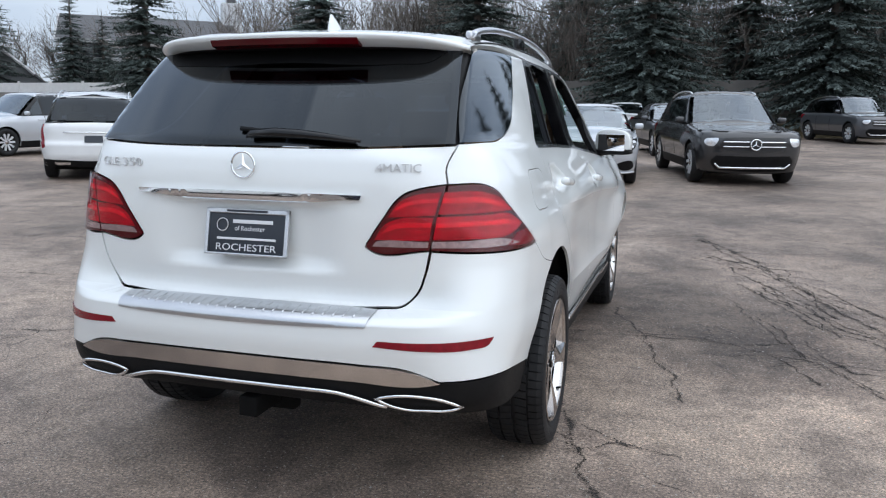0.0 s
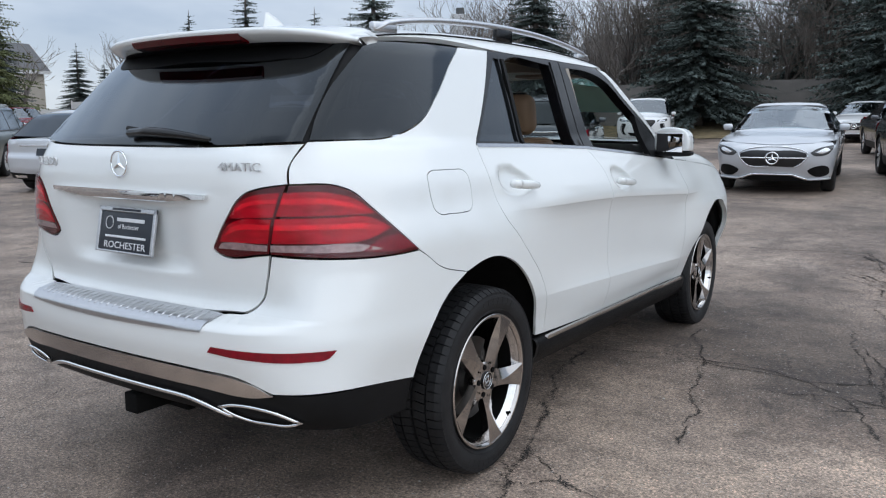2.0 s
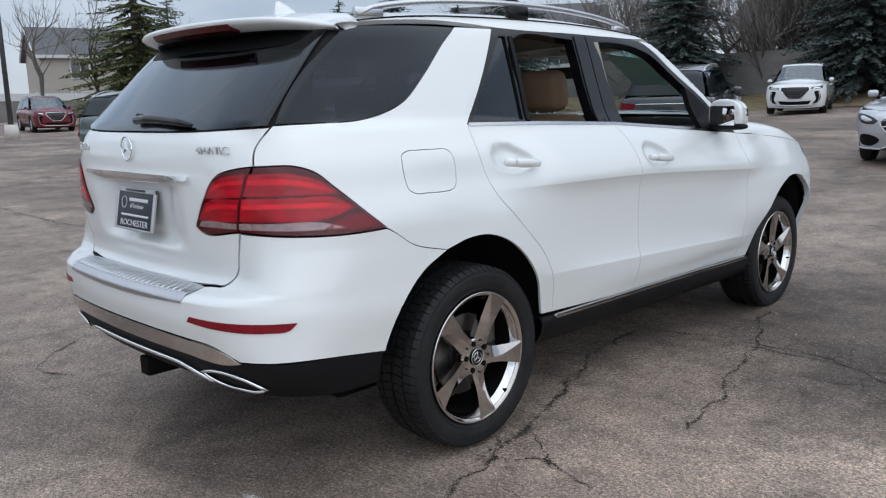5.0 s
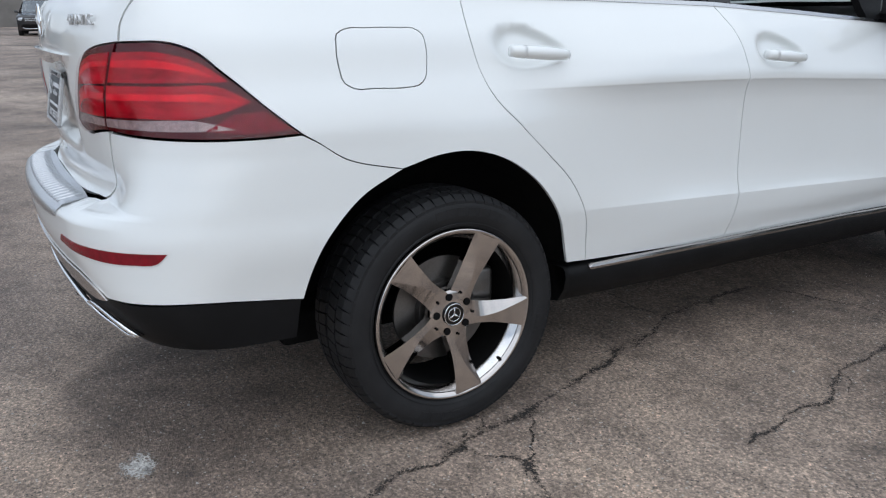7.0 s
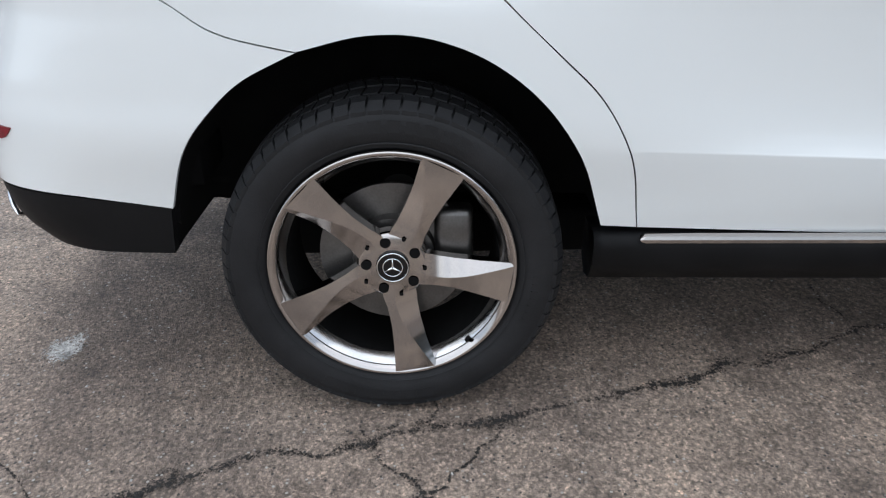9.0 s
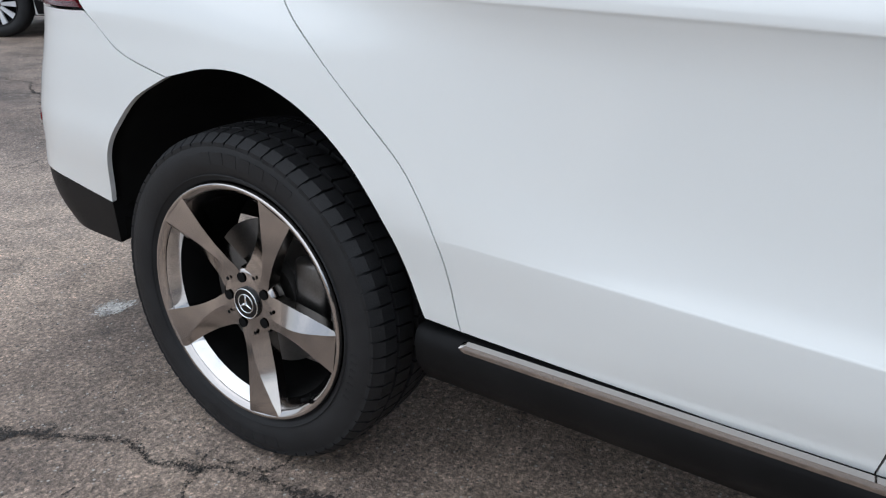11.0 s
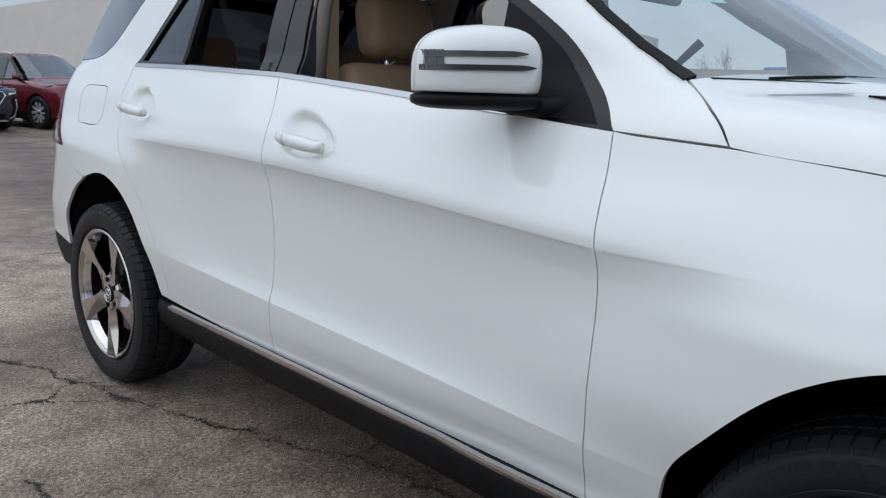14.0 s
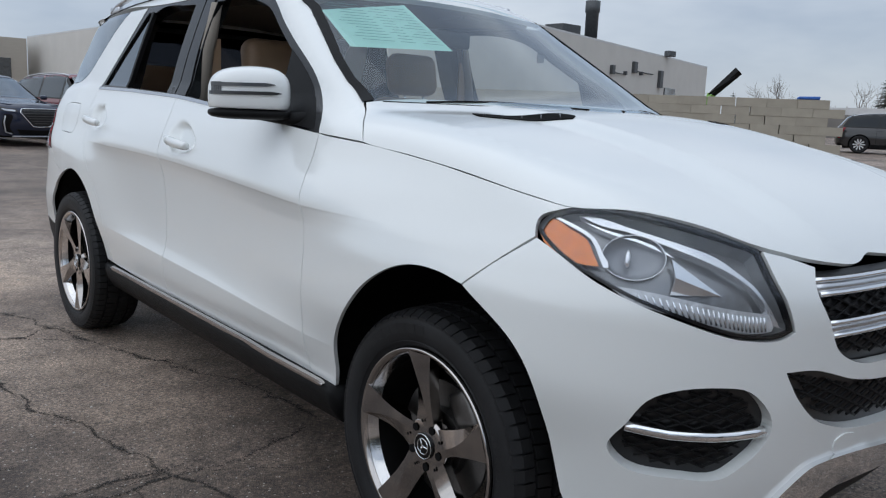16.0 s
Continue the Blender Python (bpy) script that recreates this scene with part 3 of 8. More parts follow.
# rear lamps: the inner piece sits on the tailgate, the outer one wraps the corner
for s in (1, -1):
    def loop(pts):
        return [(s * p[0], *p[1:]) for p in pts]
    inner = [(.650, .957, 1), (.450, .957), (.440, .964), (.455, .99), (.503, 1.062), (.548, 1.122), (.578, 1.145), (.62, 1.159), (.694, 1.172, 1), (.672, 1.06)]
    lamp = panel("tail_lamp_inner", [loop(inner)], rear, RED_DARK, suv, gap=.0012, lift=.004, depth=.02, res=.02, label="dark red tail lamp on the tailgate")
    panel("light_bar", [loop([(.517, 1.066, 1), (.558, 1.120), (.60, 1.139), (.680, 1.150, 1), (.664, 1.074, 1)])], rear, RED, lamp, gap=0, lift=.0058, depth=.002, res=.02)
    panel("light_bar", [loop([(.470, .990, 1), (.505, 1.040), (.545, 1.060), (.660, 1.067, 1), (.649, .992, 1)])], rear, RED, lamp, gap=0, lift=.0058, depth=.002, res=.02)
    for gl in ([(.535, 1.086, 1), (.560, 1.110), (.60, 1.124), (.672, 1.130, 1), (.670, 1.117, 1), (.60, 1.110)], [(.495, 1.010, 1), (.515, 1.034), (.545, 1.046), (.655, 1.050, 1), (.653, 1.035, 1), (.55, 1.030)]):
        panel("light_guide", [loop(gl)], rear, RED_GUIDE, lamp, gap=0, lift=.0066, depth=.002, res=.02)
    panel("lens", [loop(inner)], rear, LENS_RED, lamp, gap=.002, lift=.011, depth=0, res=.02, label="clear outer lens")
    panel("reversing_lens", [loop([(.462, .967, 1), (.478, .985), (.50, .988), (.647, .986, 1), (.645, .967, 1)])], rear, CLEAR_RIB, lamp, gap=0, lift=.0058, depth=.002, res=.02, label="clear ribbed lens")
    outer = [R(.700, 1.172, 1), S(.325, 1.166), *S_all([(.36, 1.151), (.42, 1.096), (.50, 1.018)]), S(.584, .946, 1), S(.50, .943), S(.40, .942), R(.78, .948), R(.656, .957, 1), R(.680, 1.06)]
    bar1 = [R(.690, 1.150, 1), S(.30, 1.147), S(.365, 1.126), S(.43, 1.077, 1), S(.32, 1.077), R(.674, 1.077, 1)]
    bar2 = [R(.671, 1.069, 1), S(.30, 1.069), S(.40, 1.067), S(.475, 1.028, 1), S(.43, 1.012), S(.37, .996), R(.76, .993), R(.660, .993, 1)]
    bar3 = [S(.43, 1.0, 1), S(.50, 1.005, 1), S(.565, .958, 1), S(.45, .953), S(.36, .962, 1)]
    clear = [R(.657, .987, 1), R(.76, .987), S(.36, .984), S(.43, .964, 1), S(.36, .962), R(.656, .966, 1)]
    fl = (lambda l: l) if s > 0 else (lambda l: flipped(l, -math.pi / 2))
    lamp = panel("tail_lamp_outer", [fl(outer)], rear_round, RED_DARK, suv, gap=.0012, lift=.004, depth=.02, res=.02, label="dark red wrap-round tail lamp")
    for b in (bar1, bar2):
        panel("light_bar", [fl(b)], rear_round, RED, lamp, gap=0, lift=.0058, depth=.002, res=.02)
    for gl in ([R(.686, 1.130, 1), S(.30, 1.128), S(.37, 1.106), S(.40, 1.088, 1), S(.30, 1.110), R(.684, 1.114, 1)], [R(.670, 1.050, 1), S(.30, 1.050), S(.40, 1.046), S(.455, 1.026, 1), S(.39, 1.030), S(.30, 1.034), R(.668, 1.034, 1)]):
        panel("light_guide", [fl(gl)], rear_round, RED_GUIDE, lamp, gap=0, lift=.0066, depth=.002, res=.02)
    panel("lens", [fl(outer)], rear_round, LENS_RED, lamp, gap=.002, lift=.011, depth=0, res=.02, label="clear outer lens")
    panel("side_marker", [fl(bar3)], rear_round, RED_REFLECTOR, lamp, gap=0, lift=.0058, depth=.002, res=.02)
    panel("reversing_lens", [fl(clear)], rear_round, CLEAR_RIB, lamp, gap=0, lift=.0058, depth=.002, res=.02, label="clear ribbed lens")

# rear bumper, its ledge, skid trim, valance, reflectors, exhaust trims
right = [R(.20, .587), R(.45, .581), R(.60, .571), R(.710, .529, 1), R(.78, .530), S(.33, .528), S(.45, .515), *S_all(hard(ARCH_B[::-1])), *S_all(BUMP_SEAM[1:-1]), S(.588, .942, 1), S(.50, .939), S(.40, .938), R(.78, .943), R(.656, .950, 1), R(.637, .87), R(.605, .80), R(.558, .760), R(.50, .756)]
bumper_loop = [*right, *flipped(right, -math.pi / 2)]
bumper = panel("rear_bumper", [bumper_loop], rear_round, WHITE, suv, gap=.0015, rows=[(.70, .765, .005)])
skid = [(.20, .584), (.45, .578), (.60, .568), (.665, .550), (.712, .524, 1), (.655, .512), (.42, .517), (.20, .521)]
panel("skid_trim", [[*skid, *[(-p[0], *p[1:]) for p in skid[::-1]]]], rear, SKID, suv, gap=.001, lift=.006, depth=.02, label="bronze-tinted chrome strip")
val = [R(.20, .592), R(.45, .586), R(.71, .528), S(.33, .524), S(.45, .512), S(.565, .503, 1), S(.55, .385, 1), S(.36, .385), R(.70, .392), R(.54, .398), R(.40, .412), R(.20, .418)]
panel("valance", [[*val, *flipped(val, -math.pi / 2)]], rear_round, BLACK_TRIM, suv, gap=.001, lift=-.004, depth=.05, label="black plastic valance")
pad = [(.20, .756), (.40, .754), (.487, .752, 1), (.476, .712, 1), (.30, .706), (.15, .7035)]
panel("step_pad", [[*pad, *[(-p[0], *p[1:]) for p in pad[::-1]]]], rear, SILVER, suv, gap=0, lift=.005, depth=.008, res=.02, rows=[(.70, .757, .004)], label="ribbed aluminium loading sill")
xs = np.linspace(-.43, .43, 25)
for x in xs:
    p = from_rear(np.full(4, x), np.array([.738, .744, .749, .7525]))
    part("rib", tube([tuple(q + (0, -.004, .004)) for q in p], .003, 6), SILVER, suv)
for s in (1, -1):
    fl = (lambda l: l) if s > 0 else (lambda l: flipped(l, -math.pi / 2))
    refl = [R(.500, .650, 1), R(.516, .669, 1), R(.62, .667), R(.74, .664), R(.858, .664, 1), R(.845, .640), R(.80, .634), R(.64, .640)]
    panel("reflector", [fl(refl)], rear_round, RED_REFLECTOR, suv, gap=0, lift=.003, depth=.01, res=.02, label="red bumper reflector")
xs = np.concatenate([np.linspace(-.525, -.36, 10), np.linspace(-.32, .32, 12), np.linspace(.36, .525, 10)])
zs = .476 - .003 * (xs / .3) ** 2 - .044 * np.clip((np.abs(xs) - .34) / .18, 0, 1) ** 1.4
p = from_rear(xs, zs)
part("valance_trim", tube([tuple(q + (0, -.008, 0)) for q in p], .0085, 8), CHROME, suv, "thin chrome trim curve")
for s in (1, -1):
    loop = outline([(.492, .458, 1), (.555, .471), (.660, .472), (.715, .463), (.776, .434, 1), (.735, .419), (.660, .414), (.585, .415), (.535, .432)], .02)
    q = from_rear(s * loop[:, 0], loop[:, 1])
    ring = tube([tuple(v + (0, -.008, 0)) for v in q], .0062, 8, closed=True)
    ex = part("exhaust_trim", ring, CHROME, suv, "chrome exhaust surround")
    inner = [tuple(v + (0, .004, 0)) for v in q]
    deep = [tuple(v + (0, .09, 0)) for v in (q - q.mean(0)) * .8 + q.mean(0)]
    n = len(q)
    raw("pipe_mouth", inner + deep, [(i, (i + 1) % n, n + (i + 1) % n, n + i) for i in range(n)] + [tuple(range(n, 2 * n))], DARK, ex)
hb = box(-.036, .036, .09, .30, .330, .404, .006)
part("hitch", box(-.09, .09, .27, .33, .30, .38, .01, bm=hb), DARK, suv, "black tow hitch receiver")

# doors
SCOOPS = [(1.315, 1.128), (2.41, 1.083)]


def lean(y):
    return .992 - UPPER_CREASE(np.clip(y, 1.3, 3.4)), .044 * (np.clip(y, 1.3, 3.4) - 2.23)


def along(pts):
    """Door outlines in a view whose level lines run along the body's two sloping creases."""
    out = []
    for y, z, *c in pts:
        a, b = lean(y)
        out.append((y, float(z + b + (a - b) * step(.70, .90, z)), *c))
    return out


def creased(u, v):
    a, b = lean(u)
    z = v - b
    for _ in range(12):
        z = v - b - (a - b) * step(.70, .90, z)
    return from_side(u, z)


CREASE = [(.582, .612, .0024), (.612, .645, .006), (.9085, 1.026, .0043)]
door_r = panel("rear_door", [along([*hard(GAP_R[::-1]), *hard(GAP_M)])], creased, WHITE, suv, fine=[(1.315, 1.083, .155, .085, .0075)], res=.028, rows=CREASE)
door_f = panel("front_door", [along([*hard(GAP_M[::-1]), *hard(GAP_F)])], creased, WHITE, suv, fine=[(2.41, 1.098, .155, .085, .0075)], res=.028, rows=CREASE)
left_doors = [*hard(GAP_R[::-1]), *hard(GAP_F)]


def mirrored_side(u, v):
    return from_side(u, v) * (-1, 1, 1)


panel("door_panel", [left_doors], mirrored_side, WHITE, suv, res=.05)


def handle(parent, y0, z0, slope):
    """A pull handle with its two feet and lock cap."""
    n = 14
    pts, rad = [], []
    for i in range(n):
        t = i / (n - 1)
        y = y0 + .205 * t
        z = z0 - slope * t
        x = from_side(np.array([y]), np.array([z]))[0][0] + .021 + .020 * math.sin(math.pi * min(1, max(0, t))) ** .5
        flat = float(DOOR(np.array([z]))[0])
        pts.append((flat + .010 + .016 * math.sin(math.pi * (.06 + .88 * t)) ** .6, y, z))
        rad.append(.0085 + .0085 * math.sin(math.pi * (.10 + .82 * t)) ** .5)
    h = part("door_handle", tube(pts, rad, 12, squash=1.15), WHITE, parent, "white pull handle")
    part("lock_cap", tube([(p[0] + .002, p[1], p[2]) for p in pts[:4]], [r * 1.06 for r in rad[:4]], 12, squash=1.15), WHITE, h, "white lock cap")


handle(door_r, 1.222, 1.130, .018)
handle(door_f, 2.304, 1.084, .018)

# sills
for s in (1, -1):
    prof = [(.915, .435), (.928, .428), (.935, .405), (.925, .36), (.895, .315), (.84, .30), (.80, .33), (.82, .43)]
    ys = [1.455, 1.48, 2.0, 2.6, 3.2, 3.49, 3.52]
    ob_v, ob_f = [], []
    for k, y in enumerate(ys):
        dx = .004 if 1 < k < 5 else 0
        dz = -.026 * (y - 1.46) / 2.0
        ob_v += [(s * (x + dx + .008 * (y > 3)), y, z + dz) for x, z in prof]
    m = len(prof)
    for k in range(len(ys) - 1):
        ob_f += [(k * m + i, k * m + (i + 1) % m, (k + 1) * m + (i + 1) % m, (k + 1) * m + i) for i in range(m)]
    ob_f += [tuple(range(m)), tuple(range((len(ys) - 1) * m, len(ys) * m))]
    sill = raw("sill", ob_v, ob_f, BLACK_TRIM, suv, "black plastic sill", smooth=True)
    tv, tf = [], []
    run = np.r_[1.552, 1.556, 1.565, np.linspace(1.60, 3.44, 12), 3.458, 3.464]
    for i, y in enumerate(run):
        h = .0105 * min(1., .25 + .4 * min(i, len(run) - 1 - i))
        zc = .427 - .026 * (y - 1.46) / 2.0
        xo = .934 + .008 * (y > 3)
        tv += [(s * (xo - .008), y, zc + h), (s * (xo + .003), y, zc + h * .7), (s * (xo + .005), y, zc), (s * (xo + .003), y, zc - h * .8), (s * (xo - .006), y, zc - h)]
    for k in range(len(run) - 1):
        tf += [(5 * k + i, 5 * k + i + 1, 5 * k + i + 6, 5 * k + i + 5) for i in range(4)]
    tf += [(0, 1, 2, 3, 4), tuple(range(5 * len(run) - 5, 5 * len(run)))]
    raw("sill_trim", tv, tf if s < 0 else [q[::-1] for q in tf], RIM_LIP, sill, "bronze-tinted chrome sill strip")

# nose: fenders, hood, bumper
ARCH_F = [(3.505, .398), (3.522, .44), (3.562, .57), (3.635, .66), (3.77, .79), (3.94, .864), (4.06, .866), (4.134, .852)]
HOOD_SEAM = [(4.349, 1.050), (4.268, 1.063), (3.997, 1.103), (3.592, 1.143), (3.350, 1.159)]
fender = [*hard(GAP_F), *hard(ARCH_F), (4.22, .922), (4.298, .983, 1), (4.291, 1.02), *hard(HOOD_SEAM[:-1])]
panel("front_fender", [along(fender)], creased, WHITE, suv, mirror=False, rows=CREASE)
panel("front_fender", [fender], mirrored_side, WHITE, suv, res=.05)
def HT(x, y, *c):
    """A hood point by its place in plan, in the fan view."""
    p = from_top(np.array([float(x)]), np.array([y]))[0]
    return (math.atan2(p[0], p[2] - .75), y, *c)


def HZ(y, z, *c):
    p = from_side(np.array([y]), np.array([z]))[0]
    return (math.atan2(p[0], p[2] - .75), y, *c)


hs = [HT(.44, 3.565), HT(.72, 3.455), HZ(3.438, 1.258, 1), HZ(3.515, 1.210), HZ(3.560, 1.175), HZ(3.583, 1.1445, 1), HZ(3.592, 1.143), HZ(3.8, 1.1235), HZ(3.997, 1.103), HZ(4.268, 1.063), HZ(4.345, 1.0505), HT(.793, 4.474), HT(.70, 4.568), HT(.620, 4.632), HT(.488, 4.690), HT(.25, 4.722)]
hood = panel("hood", [[HT(0, 3.63), *hs, HT(0, 4.732), *[(-p[0], *p[1:]) for p in hs[::-1]]]], from_fan, WHITE, suv, res=.025)
HL = [SF(4.298, 1.0), SF(4.325, 1.042), XF(.86, 1.056), XF(.793, 1.045), XF(.70, 1.016), XF(.624, .985, 1), XF(.634, .935), XF(.618, .88), XF(.600, .822, 1), XF(.625, .811), XF(.700, .812), XF(.835, .853), SF(4.458, .912), SF(4.333, .973)]
nose = [SF(4.376, .41, 1), SF(4.359, .592), SF(4.285, .759), SF(4.134, .852, 1), SF(4.22, .922), SF(4.302, .983, 1), SF(4.333, .971), SF(4.458, .909), XF(.835, .850), XF(.700, .808), XF(.623, .807), XF(.595, .819, 1), XF(.613, .88), XF(.629, .935), XF(.619, .981, 1), XF(.55, .965), XF(.49, .945, 1), XF(.512, .916), XF(.487, .83), XF(.437, .758), XF(.36, .727), XF(.241, .717), XF(.12, .713)]
low = [XF(.15, .395), XF(.35, .40), XF(.60, .385), SF(4.52, .375), SF(4.39, .38)]
nose_loop = [*low, *nose, *flipped([*low, *nose], math.pi / 2)]
FOG = [XF(.858, .686), XF(.82, .704), XF(.76, .709), XF(.708, .703), XF(.652, .664), XF(.620, .61), XF(.632, .567), XF(.675, .524), XF(.71, .499), XF(.78, .500), XF(.860, .515), XF(.886, .553), XF(.882, .62)]
LOWG = [XF(.603, .731, 1), XF(.52, .727), XF(.46, .712), XF(.40, .694), XF(.22, .668), XF(.1, .66)]
LOWG += [XF(-p, z) for p, z in ((.1, .66), (.22, .668), (.40, .694), (.46, .712), (.52, .727))] + [XF(-.603, .731, 1)]
LOWG += [XF(-.56, .67), XF(-.473, .603), XF(-.40, .578), XF(-.15, .545), XF(.15, .545), XF(.40, .578), XF(.473, .603), XF(.56, .67)]
fbumper = panel("front_bumper", [nose_loop, FOG, flipped(FOG, math.pi / 2), LOWG], front_round, WHITE, suv, gap=.0015, depth=.03, res=.028)

GRILLE = surface("grille_mesh", (.012, .012, .013), .35, vary=.2, bscale=200)


def mesh_grille(name, loop, parent, lift, cell=.026, label=""):
    """A dark insert with a lattice of slanting ribs standing on it."""
    back = panel(name, [loop], front_round, GRILLE, parent, gap=-.004, lift=lift, depth=0, res=.04, label=label)
    o = outline(loop, .02)
    lo, hi = o.min(0), o.max(0)
    rim = inset(o, .014)
    bm = bmesh.new()
    for d in (1, -1):
        for c in np.arange(-2, 2.5, cell):
            u = np.linspace(lo[0] - .05, hi[0] + .05, 70)
            v = (lo[1] + hi[1]) / 2 + (u - (lo[0] + hi[0]) / 2) * .62 * d + c
            ok = within(np.stack([u, v], 1), [rim])
            run = []
            for i in range(len(u) + 1):
                if i < len(u) and ok[i]:
                    run.append((u[i], v[i]))
                elif len(run) > 1:
                    q = np.array(run)
                    p = front_round(q[:, 0], q[:, 1])
                    tube([tuple(a + (lift + .006) * n) for a, n in zip(p, gradient(p))], .0036, 5, bm=bm)
                    run = []
                else:
                    run = []
    if bm.verts:
        part("lattice", bm, BLACK_TRIM, back)
    else:
        bm.free()
    return back


for s in (1, -1):
    fl = (lambda l: l) if s > 0 else (lambda l: flipped(l, math.pi / 2))
    fog = mesh_grille("fog_grille", fl(FOG), suv, -.03, label="black honeycomb corner grille")
    bar = [XF(.882, .608), XF(.82, .597), XF(.74, .594), XF(.628, .597)]
    q = np.array(fl(bar))
    uu = np.linspace(0, 3, 16)
    q = np.stack([np.interp(uu, range(4), q[:, 0]), np.interp(uu, range(4), q[:, 1])], 1)
    p = front_round(q[:, 0], q[:, 1])
    part("chrome_bar", tube([tuple(a - .012 * n) for a, n in zip(p, gradient(p))], .0125, 8, squash=1.0), CHROME, fog, "chrome bar")
mesh_grille("lower_grille", LOWG, suv, -.03, label="black lattice lower grille")
gr = [XF(.49, .945, 1), XF(.512, .916), XF(.487, .83), XF(.437, .758), XF(.36, .727), XF(.241, .717), XF(.12, .713)]
GR = [*gr, *flipped(gr, math.pi / 2)]
grille = mesh_grille("grille", GR, suv, -.035, cell=.028, label="black mesh grille with chrome louvres")
for z, w in ((.922, .508), (.893, .504), (.828, .482), (.798, .466)):
    xs = np.linspace(-w, w, 30)
    p = from_front(xs, np.full(30, z))
    part("louvre", tube([tuple(a - .008 * n) for a, n in zip(p, gradient(p))], .0085, 8, squash=.75), CHROME, grille, "chrome louvre")
for z, w in ((.908, .506), (.813, .474)):
    xs = np.linspace(-w, w, 30)
    p = from_front(xs, np.full(30, z))
    part("louvre", tube([tuple(a - .018 * n) for a, n in zip(p, gradient(p))], .013, 8, squash=1.0), SILVER, grille, "satin grey louvre")
star_c = from_front(np.array([0.]), np.array([.835]))[0]


def star(name, centre, r, axis, parent, thick):
    """A ring with three tapering arms, facing along -y or +y."""
    d = axis
    ring = tube([(centre[0] + r * math.cos(a), centre[1], centre[2] + r * math.sin(a)) for a in np.linspace(0, math.tau, 40, endpoint=False)], thick, 6, closed=True)
    ob = part(name, ring, CHROME, parent, "chrome ring emblem")
    v, f = [], []
    for k in range(3):
        a = math.pi / 2 + k * math.tau / 3
        c, s = math.cos(a), math.sin(a)
        i = len(v)
        w = r * .17
        v += [(centre[0] + r * c, centre[1], centre[2] + r * s), (centre[0] - w * s, centre[1], centre[2] + w * c), (centre[0] - w * .6 * c, centre[1], centre[2] - w * .6 * s), (centre[0] + w * s, centre[1], centre[2] - w * c), (centre[0], centre[1] + d * r * .16, centre[2])]
        f += [(i, i + 1, i + 4), (i + 1, i + 2, i + 4), (i + 2, i + 3, i + 4), (i + 3, i, i + 4)]
    raw("emblem_arms", v, f, CHROME, ob)
    return ob


star("grille_emblem", star_c + (0, .012, 0), .095, 1, suv, .011)
sk = [(.10, .479), (.27, .497), (.36, .502), (.421, .501), (.474, .493), (.519, .463), (.553, .428), (.58, .385, 1), (.50, .360), (.40, .372), (.36, .405), (.267, .413), (.10, .405)]
panel("front_skid_trim", [[*sk, *[(-p[0], *p[1:]) for p in sk[::-1]]]], front, CHROME, suv, gap=0, lift=.012, depth=.03, label="chrome skid trim")
low = [(.10, .42), (.30, .43), (.42, .42), (.60, .40), (.66, .37, 1), (.60, .29, 1), (.10, .27)]
panel("front_valance", [[*low, *[(-p[0], *p[1:]) for p in low[::-1]]]], front, BLACK_TRIM, suv, gap=0, lift=-.004, depth=.05, label="black lower grille and valance")
tow = [(.295, .505), (.305, .540), (.330, .549), (.375, .549), (.392, .540), (.385, .510), (.370, .499), (.310, .495)]
panel("tow_cover", [tow], front, WHITE, suv, gap=0, lift=.003, depth=.006, res=.02)

